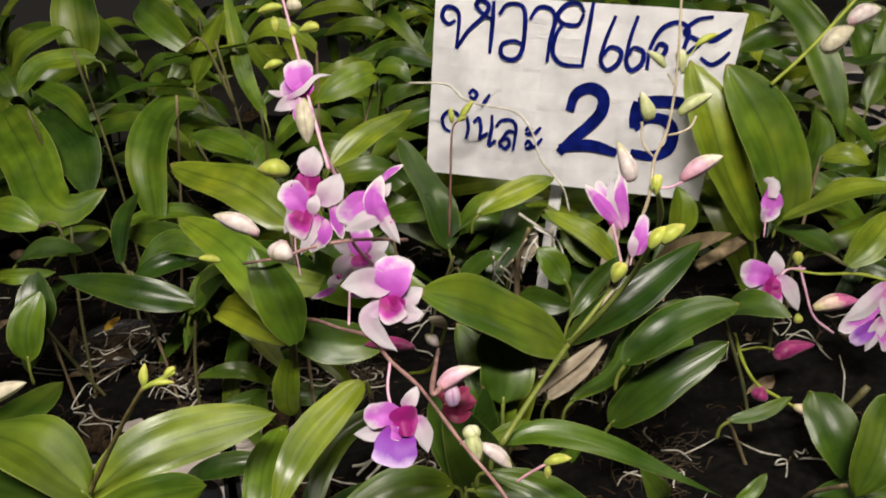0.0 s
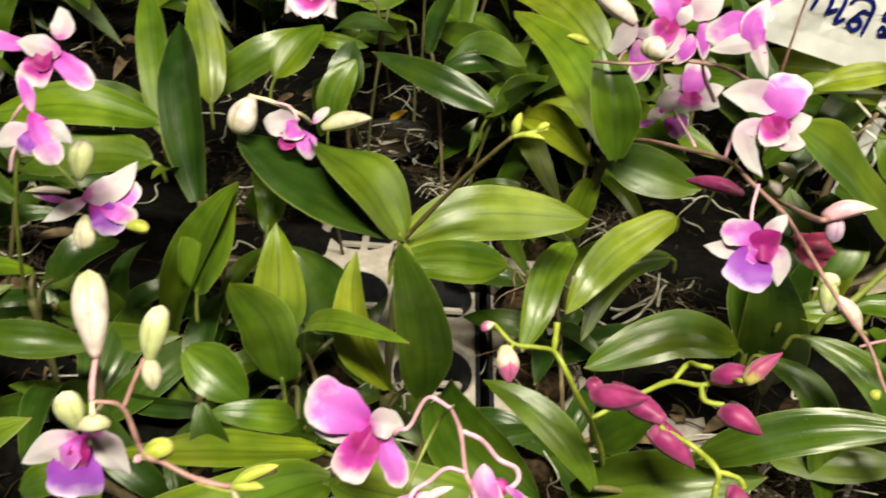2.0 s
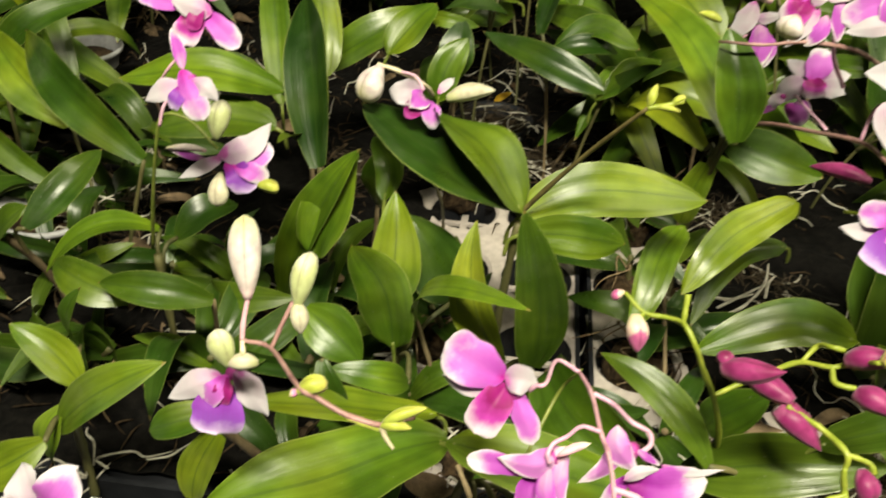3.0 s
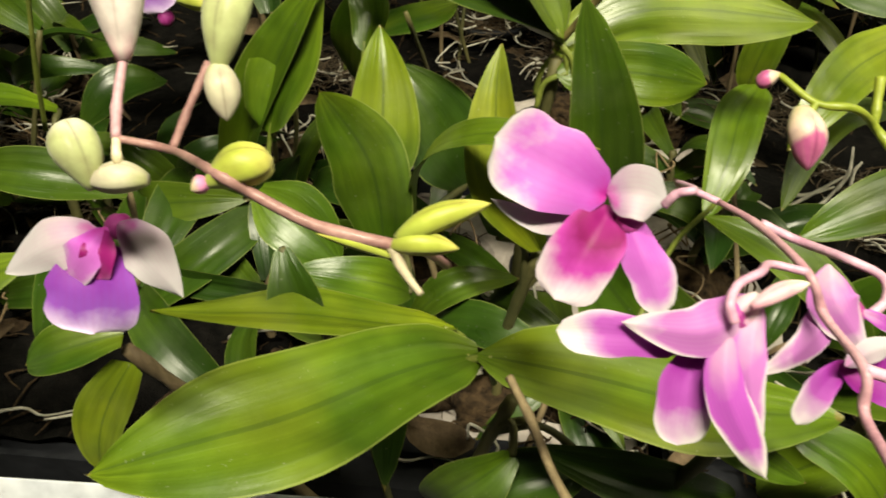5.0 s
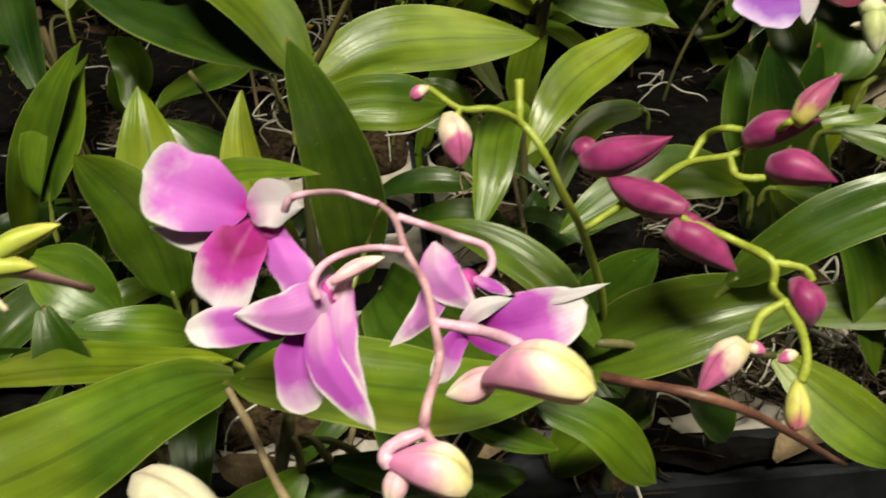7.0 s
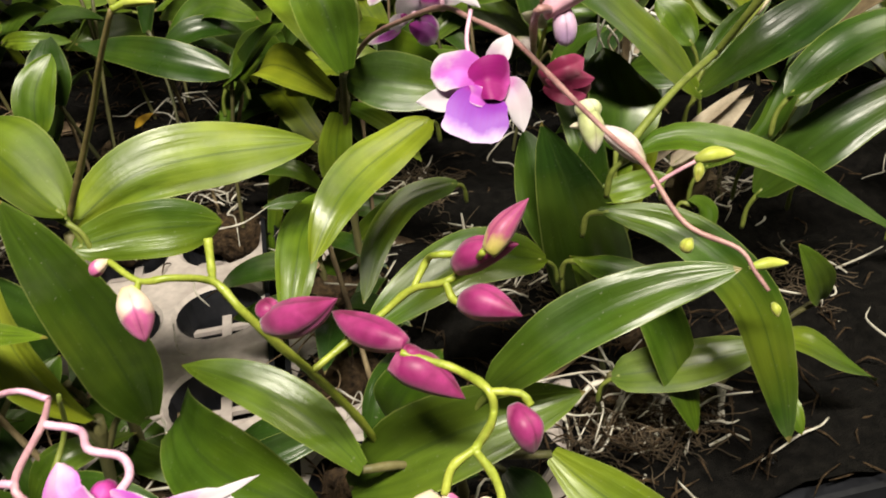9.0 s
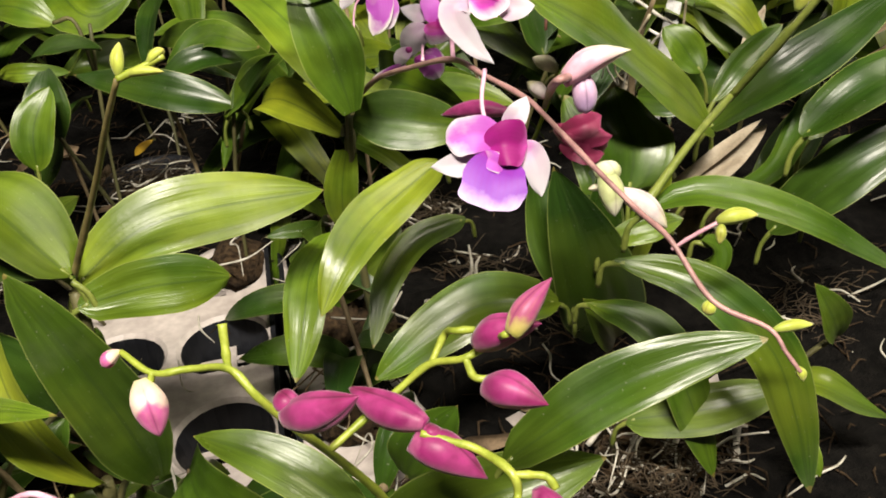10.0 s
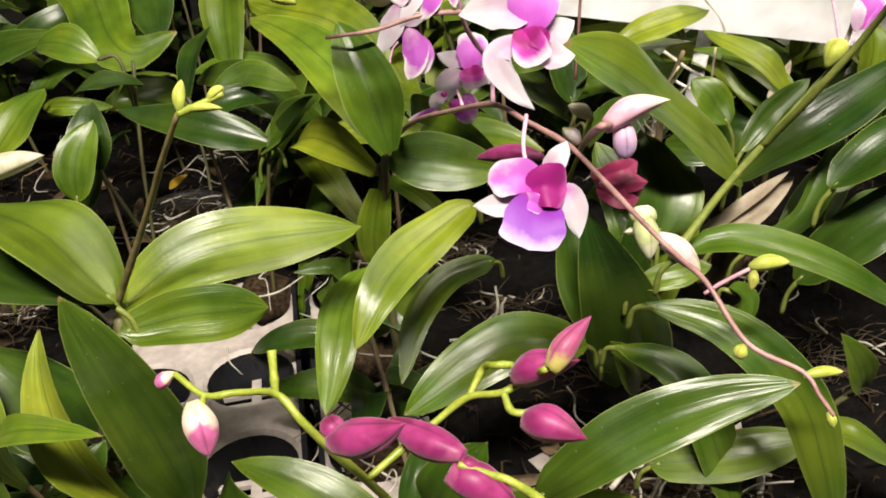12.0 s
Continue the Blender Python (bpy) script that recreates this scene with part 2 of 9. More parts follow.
BUD_BLUSH = petal_material("bud_blush", (0.48, 0.12, 0.30), (0.60, 0.25, 0.42), (0.72, 0.66, 0.26), 0.52, 0.76, 0.45, 0.15, middle2=(0.80, 0.62, 0.46), seams=0.9)
BUD_CREAM = petal_material("bud_cream", (0.38, 0.40, 0.18), (0.50, 0.46, 0.34), (0.54, 0.50, 0.38), 0.3, 0.6, 0.45, 0.15, seams=0.9)
BUD_WHITE = petal_material("bud_white", (0.50, 0.26, 0.31), (0.58, 0.51, 0.49), (0.48, 0.46, 0.26), 0.22, 0.72, 0.45, 0.15, seams=0.9)
BUD_GREEN = petal_material("bud_green", (0.24, 0.29, 0.05), (0.34, 0.38, 0.06), (0.50, 0.48, 0.11), 0.4, 0.75, 0.45, 0.12, seams=0.9)
BUD_LILAC = petal_material("bud_lilac", (0.62, 0.40, 0.50), (0.46, 0.30, 0.42), (0.30, 0.20, 0.34), 0.3, 0.6, 0.45, 0.15, seams=0.9)
BUD_SAGE = petal_material("bud_sage", (0.28, 0.32, 0.12), (0.38, 0.41, 0.20), (0.56, 0.55, 0.40), 0.4, 0.75, 0.45, 0.12, seams=0.9)
BUD_SPUR = petal_material("spur_cream", (0.62, 0.26, 0.38), (0.70, 0.42, 0.48), (0.78, 0.72, 0.55), 0.3, 0.6, 0.45, 0.15, seams=0.9)
BUD_ROSE = petal_material("bud_rose_white", (0.54, 0.24, 0.30), (0.62, 0.36, 0.45), (0.66, 0.64, 0.48), 0.30, 0.5, 0.45, 0.15, seams=0.9)
WITHERED = petal_material("petal_withered", (0.12, 0.008, 0.030), (0.16, 0.009, 0.045), (0.26, 0.03, 0.09), 0.4, 0.75, 0.5, 0.12)
COIR = mottled("coconut_fibre", (0.016, 0.010, 0.006), (0.12, 0.075, 0.038), 260, 0.9, 1.0, None, 0.004, 0.2)
ROOT = mottled("aerial_root", (0.26, 0.24, 0.19), (0.60, 0.57, 0.50), 160, 0.6, 0.4)
SLEEVE = mottled("blue_grey_sleeve", (0.36, 0.40, 0.50), (0.74, 0.75, 0.78), 16, 0.35, 0.1)
DRY_PALE = mottled("pale_dry_sheath", (0.24, 0.19, 0.13), (0.44, 0.38, 0.29), 90, 0.8, 0.5, (1, 1, 0.2))
ROOT_WHITE = mottled("white_root", (0.50, 0.48, 0.44), (0.78, 0.76, 0.72), 160, 0.5, 0.3)
FIBRE = mottled("dry_brown_fibre", (0.022, 0.015, 0.009), (0.11, 0.078, 0.046), 200, 0.85, 0.5)
ROOT_BROWN = mottled("old_root", (0.10, 0.065, 0.035), (0.30, 0.21, 0.12), 160, 0.75, 0.4)
TRAY = mottled("grey_tray_plastic", (0.31, 0.27, 0.25), (0.47, 0.42, 0.39), 22, 0.5, 0.15, None, 0.0006)
# black plastic of skirts and pots; also stands for shade inside the cells
TRAY_DARK = mottled("black_plastic_and_cell_shade", (0.005, 0.0055, 0.007), (0.016, 0.017, 0.021), 40, 0.5, 0.2, None, 0.0006, 0.22)
# near-black: deep shade between the plants is put into this debris colour
DEBRIS_SHADED = mottled("gap_shade_debris", (0.0015, 0.0014, 0.0013), (0.010, 0.0088, 0.0075), 150, 0.95, 1.0, None, 0.006, 0.1)
BOARD = mottled("white_board", (0.80, 0.79, 0.82), (0.87, 0.86, 0.88), 5, 0.4, 0.05, None, 0.0004)
INK = mottled("blue_ink", (0.001, 0.003, 0.040), (0.004, 0.010, 0.13), 90, 0.8, 0.05, (1, 1, 0.3), spec=0.02)
PLASTIC_CLEAR = mottled("clear_plastic_post", (0.50, 0.50, 0.50), (0.66, 0.66, 0.66), 40, 0.25, 0.1)
WIRE = mottled("wire", (0.35, 0.34, 0.33), (0.55, 0.54, 0.52), 80, 0.35, 0.1, metal=1.0)
POT_CLAY = mottled("pale_pot_plastic", (0.25, 0.25, 0.26), (0.42, 0.42, 0.43), 30, 0.5, 0.2)
BENCH = mottled("dark_steel", (0.02, 0.022, 0.03), (0.06, 0.065, 0.08), 30, 0.4, 0.2, metal=0.3)
YELLOW = mottled("yellowed_leaf", (0.55, 0.30, 0.02), (0.75, 0.48, 0.05), 90, 0.5, 0.3)
DEAD = mottled("dead_leaf", (0.05, 0.034, 0.02), (0.20, 0.14, 0.085), 90, 0.8, 0.5, None, 0.001, 0.2)

# ---- building blocks ----
rng = random.Random(7)


def link(name, bm, mat, parent=None, label="", smooth=True):
    me = bpy.data.meshes.new(name)
    bm.to_mesh(me)
    bm.free()
    if smooth:
        me.polygons.foreach_set("use_smooth", [True] * len(me.polygons))
    me.materials.append(mat)
    ob = new(name, me)
    if parent is not None:
        ob.parent = parent
    if label:
        ob["label"] = label
    return ob


part = link


def frame_of(axis, hint):
    a = Vector(axis).normalized()
    h = Vector(hint)
    n = h - a * h.dot(a)
    if n.length < 1e-4:
        n = a.orthogonal()
    n.normalize()
    return a, n, a.cross(n)


def blade(bm, base, tip, width, arch=0.1, turn=0.0, hint=(0.0, -0.5, 0.87), fold=0.18, wave=0.0, sharp=0.75, rows=11, cols=6, thick=0.0007, seed=0, neck=0.16, pleat=0.0, crease=1.4, curl=0.0, full=2.1, widest=0.36, ragged=0.0, droop=0.0):
    """A lance-shaped blade from base to tip that bows by arch of its length and is folded along its midrib."""
    base, tip = Vector(base), Vector(tip)
    length = (tip - base).length
    a, n, s = frame_of(tip - base, hint)
    q = Matrix.Rotation(radians(turn), 3, a)
    n, s = q @ n, q @ s
    r = random.Random(seed)
    p1, p2, skew = r.uniform(0, 6), r.uniform(0, 6), r.uniform(-0.06, 0.06)
    uv = bm.loops.layers.uv.verify()
    grids = []
    for side in (1, -1):
        g = []
        for i in range(rows + 1):
            v = i / rows
            prof = (neck + (1 - neck) * math.sin(v / widest * math.pi / 2)) if v < widest else max(0.0, 1 - ((v - widest) / (1 - widest)) ** full) ** sharp
            half = width / 2 * max(prof, 0.02)
            halves = [half * (1 + ragged * (noise.noise(Vector((v * 3.2, seed * 1.7, e))) + 0.6 * noise.noise(Vector((v * 9.0, seed * 2.3, e))))) for e in (0.0, 5.0)]
            bow = arch * length * 4 * v * (1 - v)
            bow += curl * length * v ** 3
            centre = base + a * (length * v) + n * bow + s * (skew * length * math.sin(v * math.pi))
            centre.z -= droop * length * v ** 2.2
            row = []
            for j in range(cols + 1):
                u = j / cols * 2 - 1
                lift = fold * half * abs(u) ** crease + wave * width * math.sin(v * 9 + p1 + (1.7 if u > 0 else 0)) * u * u
                lift += pleat * half * math.cos(u * 3.2 * math.pi)
                co = centre + s * (halves[u > 0] * u) + n * (lift + side * thick / 2 * (1 - 0.8 * u * u))
                row.append(bm.verts.new(co))
            g.append(row)
        grids.append(g)
    for k, g in enumerate(grids):
        for i in range(rows):
            for j in range(cols):
                vs = (g[i][j], g[i][j + 1], g[i + 1][j + 1], g[i + 1][j])
                co = ((j, i), (j + 1, i), (j + 1, i + 1), (j, i + 1))
                if k == 0:
                    vs, co = vs[::-1], co[::-1]
                f = bm.faces.new(vs)
                for lp, (cj, ci) in zip(f.loops, co):
                    lp[uv].uv = (cj / cols, ci / rows)
    return bm


def tube(bm, pts, radii, sides=7, knots=4):
    """A round tube through pts (Catmull-Rom smoothed), its radius running through radii."""
    P = [Vector(p) for p in pts]
    if len(P) > 2:
        path = []
        ext = [P[0] * 2 - P[1]] + P + [P[-1] * 2 - P[-2]]
        for i in range(1, len(ext) - 2):
            for k in range(knots):
                t = k / knots
                p0, p1, p2, p3 = ext[i - 1:i + 3]
                path.append(0.5 * (2 * p1 + (p2 - p0) * t + (2 * p0 - 5 * p1 + 4 * p2 - p3) * t * t + (3 * p1 - p0 - 3 * p2 + p3) * t ** 3))
        path.append(P[-1])
    else:
        path = [P[0].lerp(P[1], i / knots) for i in range(knots + 1)]
    if not isinstance(radii, (tuple, list)):
        radii = (radii, radii)
    nrm = None
    rings = []
    for i, p in enumerate(path):
        d = (path[min(i + 1, len(path) - 1)] - path[max(i - 1, 0)]).normalized()
        nrm = d.orthogonal().normalized() if nrm is None else (nrm - d * nrm.dot(d)).normalized()
        b = d.cross(nrm)
        f = i / (len(path) - 1) * (len(radii) - 1)
        k = min(int(f), len(radii) - 2)
        r = radii[k] + (radii[k + 1] - radii[k]) * (f - k)
        rings.append([bm.verts.new(p + (nrm * math.cos(2 * math.pi * j / sides) + b * math.sin(2 * math.pi * j / sides)) * r) for j in range(sides)])
    for r0, r1 in zip(rings, rings[1:]):
        for j in range(sides):
            bm.faces.new((r0[j], r0[(j + 1) % sides], r1[(j + 1) % sides], r1[j]))
    bm.faces.new(rings[0][::-1])
    bm.faces.new(rings[-1])
    return path


def spindle(bm, base, tip, radius, profile, sides=18, rows=12, bend=0.0, hint=(0, 0, 1), ridges=0.10):
    """A bud: a body of revolution from base to tip after a profile function, lightly ribbed by its closed sepals."""
    base, tip = Vector(base), Vector(tip)
    a, n, s = frame_of(tip - base, hint)
    length = (tip - base).length
    uv = bm.loops.layers.uv.verify()
    g = []
    for i in range(rows + 1):
        v = i / rows
        c = base + a * (length * v) + n * (bend * length * 4 * v * (1 - v))
        g.append([bm.verts.new(c + (n * math.cos(2 * math.pi * j / sides) + s * math.sin(2 * math.pi * j / sides)) * radius * max(profile(v), 0.03)
                               * (1 - ridges * (0.4 + v) * (1.0 if j % (sides // 3) == 0 else 0.15 if j % (sides // 3) == 1 else 0.0)) * (1 + 0.05 * math.sin(2 * math.pi * j / sides + v * 5))) for j in range(sides)])
    for i in range(rows):
        for j in range(sides):
            f = bm.faces.new((g[i][j], g[i][(j + 1) % sides], g[i + 1][(j + 1) % sides], g[i + 1][j]))
            for lp, (cj, ci) in zip(f.loops, ((j, i), (j + 1, i), (j + 1, i + 1), (j, i + 1))):
                lp[uv].uv = (cj / sides, ci / rows)
    bm.faces.new(g[0][::-1])
    bm.faces.new(g[-1])


def box(bm, size, m):
    bmesh.ops.create_cube(bm, size=1.0, matrix=m @ Matrix.Diagonal((*size, 1)))


TRAY_Z = 0.045
TRAY_TURN = radians(14.5)
U = Vector((math.cos(TRAY_TURN), math.sin(TRAY_TURN), 0))
W = Vector((-math.sin(TRAY_TURN), math.cos(TRAY_TURN), 0))
JOINT, FRONT = 0.0205, 0.303


def on_tray(u, v, z=TRAY_Z):
    return U * u + W * v + Vector((0, 0, z))

# ---- setting ----
def sheet(name, z, half, mat, label, thick=0.05):
    bm = bmesh.new()
    box(bm, (half * 2, half * 2, thick), pose(0, 0.6, z - thick / 2))
    ob = link(name, bm, mat, smooth=False)
    tagged(ob, label, name, kind="structure")
    return ob


FLOOR = mottled("stall_floor_concrete", (0.10, 0.095, 0.09), (0.20, 0.19, 0.18), 3, 0.85, 0.3, None, 0.004)
ROOF = mottled("stall_roof_sheet", (0.22, 0.23, 0.25), (0.34, 0.35, 0.37), 2, 0.6, 0.1)
sheet("floor", -0.75, 5.0, FLOOR, "grey concrete floor under the display bench")
sheet("ceiling", 2.55, 3.0, ROOF, "plain grey roof sheet over the stall")


def bench():
    bm = bmesh.new()
    box(bm, (2.6, 1.06, 0.02), Matrix.Translation(on_tray(0, FRONT + 0.53 + 0.006, -0.033)) @ Matrix.Rotation(TRAY_TURN, 4, "Z"))
    # bench top shares the near-black colour that holds the shade below the trays
    top = link("bench", bm, DEBRIS_SHADED, smooth=False)
    tagged(top, "debris-littered display bench under trays, shade put into its colour", "bench")
    for k in range(2):
        bm = bmesh.new()
        box(bm, (2.6, 0.03, 0.05), Matrix.Translation(on_tray(0, FRONT - 0.02 + 1.10 * k, -0.03)) @ Matrix.Rotation(TRAY_TURN, 4, "Z"))
        bmesh.ops.bevel(bm, geom=bm.edges[:], offset=0.004, segments=2, affect="EDGES")
        part("rail", bm, BENCH, top, "dark painted steel rail", smooth=False)
    for u in (-1.2, 1.2):
        for v in (0.05, 1.0):
            bm = bmesh.new()
            box(bm, (0.04, 0.04, 0.72), Matrix.Translation(on_tray(u, FRONT + v, -0.39)) @ Matrix.Rotation(TRAY_TURN, 4, "Z"))
            part("leg", bm, BENCH, top, smooth=False)


bench()

PITCH_U, PITCH_V, HOLE = 0.063, 0.0796, 0.0268


def tray_mesh(cols, rows, depth=0.034):
    """A moulded tray: flat top with round cells, cell walls, a slotted bottom to each cell and an outer skirt."""
    bm = bmesh.new()
    n = 24
    w, h = cols * PITCH_U, rows * PITCH_V + 0.035
    for c in range(cols):
        for r in range(rows):
            cx, cy = (c + 0.5) * PITCH_U, (r + 0.5) * PITCH_V + 0.030
            hx, hy = PITCH_U / 2, PITCH_V / 2 + (0.005 if r in (0, rows - 1) else 0)
            sq, ro, ri, lo, bo = [], [], [], [], []
            for k in range(n):
                a = 2 * math.pi * k / n + math.pi / 4
                x, y = math.cos(a), math.sin(a)
                m = max(abs(x), abs(y))
                sq.append(bm.verts.new((cx + x / m * PITCH_U / 2, cy + y / m * PITCH_V / 2, 0)))
                ro.append(bm.verts.new((cx + x * (HOLE + 0.0025), cy + y * (HOLE + 0.0025), 0)))
                ri.append(bm.verts.new((cx + x * HOLE, cy + y * HOLE, -0.0025)))
                lo.append(bm.verts.new((cx + x * HOLE * 0.84, cy + y * HOLE * 0.84, -depth + 0.004)))
                bo.append(bm.verts.new((cx + x * HOLE * 0.6, cy + y * HOLE * 0.6, -depth + 0.002)))
            for A, B in ((sq, ro), (ro, ri)):
                for k in range(n):
                    bm.faces.new((A[k], A[(k + 1) % n], B[(k + 1) % n], B[k]))
            # cell insides turn black here: shade in the recesses put into the colour
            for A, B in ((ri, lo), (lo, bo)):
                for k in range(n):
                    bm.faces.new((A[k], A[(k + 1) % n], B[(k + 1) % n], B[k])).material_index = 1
            for q in (-1, 0, 1):
                box(bm, (HOLE * (1.76 if q == 0 else 1.58), 0.0042, 0.003), pose(cx, cy + q * 0.0115, -depth + 0.010))
            box(bm, (0.006, HOLE * 1.74, 0.003), pose(cx, cy, -depth + 0.0105))
    bmesh.ops.remove_doubles(bm, verts=bm.verts[:], dist=1e-5)
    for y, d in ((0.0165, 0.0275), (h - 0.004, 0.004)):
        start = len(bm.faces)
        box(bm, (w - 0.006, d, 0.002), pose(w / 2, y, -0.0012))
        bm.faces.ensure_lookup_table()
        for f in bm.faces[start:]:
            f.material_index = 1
    return bm, w, h


def tray(u0, v0, cols, rows, label):
    bm, w, h = tray_mesh(cols, rows)
    top = link("plant_tray", bm, TRAY, smooth=False)
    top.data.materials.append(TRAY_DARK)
    top.matrix_world = Matrix.Translation(on_tray(u0, v0)) @ Matrix.Rotation(TRAY_TURN, 4, "Z")
    bm = bmesh.new()
    t, d = 0.003, 0.060
    for sx, sy, cx, cy in ((w, t, w / 2, t / 2), (w, t, w / 2, h - t / 2), (t, h - 2 * t, t / 2, h / 2), (t, h - 2 * t, w - t / 2, h / 2)):
        box(bm, (sx, sy, d), pose(cx, cy, 0.002 - d / 2))
    part("skirt", bm, TRAY_DARK, top, "black moulded tray skirt", smooth=False)
    tagged(top, label, "plant tray", "trays on the bench")
    return top


for iu in range(-4, 4):
    for iv in range(2):
        tray(JOINT + 0.003 + iu * (5 * PITCH_U + 0.006), FRONT + iv * (6 * PITCH_V + 0.039), 5, 6,
             "grey plastic seedling tray with round cells on the bench")

# ---- orchids ----
def orchid(label, x, y, group="potted orchids on the trays"):
    e = new("orchid_plant")
    e.location = (x, y, TRAY_Z - 0.02)
    tagged(e, label, "orchid", group)
    return e


def under(ob, p):
    ob.parent = p
    ob.matrix_parent_inverse = Matrix.Translation(-p.location)
    return ob


LEAF_COUNT = [0]


def leaf(p, b, t, w, arch=0.1, turn=0.0, mat=None, hint=(0.0, -0.62, 0.78), fold=0.2, sharp=0.75, wave=0.02, strap=False, droop=0.0):
    LEAF_COUNT[0] += 1
    bm = bmesh.new()
    r = random.Random(LEAF_COUNT[0] * 7 + 1)
    blade(bm, b, t, w, arch * r.uniform(0.9, 1.3), turn + r.uniform(-26, 26), hint, fold=fold + r.uniform(0.02, 0.28), wave=wave + r.uniform(0, 0.03), sharp=sharp + r.uniform(-0.08, 0.1), rows=14, cols=10,
          pleat=r.choice((0.0, 0.0, 0.0, 0.008)), seed=LEAF_COUNT[0], neck=0.62 if strap else 0.3, full=r.uniform(2.6, 3.2) if strap else r.uniform(1.9, 2.4), crease=r.uniform(1.0, 1.25), curl=r.uniform(-0.10, 0.03), widest=r.uniform(0.34, 0.44), droop=droop)
    return under(link("leaf", bm, mat or LEAF), p)


def ribbon(bm, pts, width, hint, roll=0.0, fold=0.34, neck=0.34, widest=0.42, full=2.2, sharp=0.75, twist=0.0, rows=18, cols=10, thick=0.0008, wavy=0.02, uneven=0.0, seed=0, pleat=0.0, sway=0.0):
    """A blade whose midrib runs smoothly through pts, keeled along the midrib with its halves raised by fold; twist turns it towards the tip."""
    r = random.Random(seed)
    P = [Vector(q) for q in pts]
    ext = [P[0] * 2 - P[1]] + P + [P[-1] * 2 - P[-2]]
    lengths = [(b - a).length for a, b in zip(P, P[1:])]
    whole = sum(lengths)

    def along(v):
        d = v * whole
        k = 0
        while k < len(lengths) - 1 and d > lengths[k]:
            d -= lengths[k]
            k += 1
        f = d / lengths[k]
        p0, p1, p2, p3 = ext[k:k + 4]
        return 0.5 * (2 * p1 + (p2 - p0) * f + (2 * p0 - 5 * p1 + 4 * p2 - p3) * f * f + (3 * p1 - p0 - 3 * p2 + p3) * f ** 3)
    line = [along(i / rows) for i in range(rows + 1)]
    uv = bm.loops.layers.uv.verify()
    p1, p2 = r.uniform(0, 6), r.uniform(0, 6)
    hint = Vector(hint)
    grids = [[], []]
    for i in range(rows + 1):
        v = i / rows
        a, n, s = frame_of(line[min(i + 1, rows)] - line[max(i - 1, 0)], hint)
        q = Matrix.Rotation(radians(roll + twist * v), 3, a)
        n, s = q @ n, q @ s
        prof = (neck + (1 - neck) * math.sin(v / widest * math.pi / 2)) if v < widest else max(0.0, 1 - ((v - widest) / (1 - widest)) ** full) ** sharp
        half = width / 2 * max(prof * min(1.0, v / 0.09 + 0.12) ** 0.6, 0.015)
        halves = [half * (1 + uneven * noise.noise(Vector((v * 4.0, seed * 1.7, e)))) for e in (0.0, 5.0)]
        open_up = fold * (1.25 - 0.7 * v)
        for side, g in zip((1, -1), grids):
            row = []
            for j in range(cols + 1):
                u = j / cols * 2 - 1
                lift = open_up * half * (abs(u) ** 1.15 - 0.28 * abs(u) ** 3) + wavy * width * math.sin(v * 8 + (p1 if u > 0 else p2)) * u * u
                lift += pleat * half * math.cos(u * 3.0 * math.pi) * math.sin(math.pi * v) + sway * width * math.sin(v * 6.5 + p1) * math.sin(math.pi * v)
                row.append(bm.verts.new(line[i] + s * (halves[u > 0] * u * (1 - 0.05 * abs(open_up))) + n * (lift + side * thick / 2 * (1 - 0.8 * u * u))))
            g.append(row)
    for k, g in enumerate(grids):
        for i in range(rows):
            for j in range(cols):
                vs = (g[i][j], g[i][j + 1], g[i + 1][j + 1], g[i + 1][j])
                co = ((j, i), (j + 1, i), (j + 1, i + 1), (j, i + 1))
                if k == 0:
                    vs, co = vs[::-1], co[::-1]
                f = bm.faces.new(vs)
                for lp, (cj, ci) in zip(f.loops, co):
                    lp[uv].uv = (cj / cols, ci / rows)
    return bm


def frond(p, pts, width, mat=None, roll=0.0, fold=0.34, neck=0.34, widest=0.42, full=2.2, sharp=0.75, hint=(0.0, -0.3, 0.95), twist=0.0):
    """A leaf that arches along pts."""
    LEAF_COUNT[0] += 1
    bm = ribbon(bmesh.new(), pts, width, hint, roll, fold, neck, widest, full, sharp, twist + (-14, 9, 0, 17, -6)[LEAF_COUNT[0] % 5], rows=20, cols=16, wavy=0.05, uneven=0.07, seed=LEAF_COUNT[0] * 13 + 5, pleat=0.014, sway=0.045)
    base = Vector(pts[0])
    back = (base - Vector(pts[1])).normalized()
    cane(p, [base + back * 0.006 - Vector((0, 0, 0.014)), base + back * 0.004 - Vector((0, 0, 0.004)), base - back * 0.004], 0.0011, STEM_OLIVE, 2)
    return under(link("leaf", bm, mat or LEAF), p)


def cane(p, pts, r=0.0042, mat=None, nodes=5):
    """A jointed cane: a tube that swells between its nodes."""
    bm = bmesh.new()
    radii = []
    for k in range(nodes):
        radii += [r * (0.85 + 0.1 * (k % 2)), r * 1.15, r * 0.9]
    tube(bm, pts, radii, 9, 6)
    return under(link("cane", bm, mat or CANE), p)


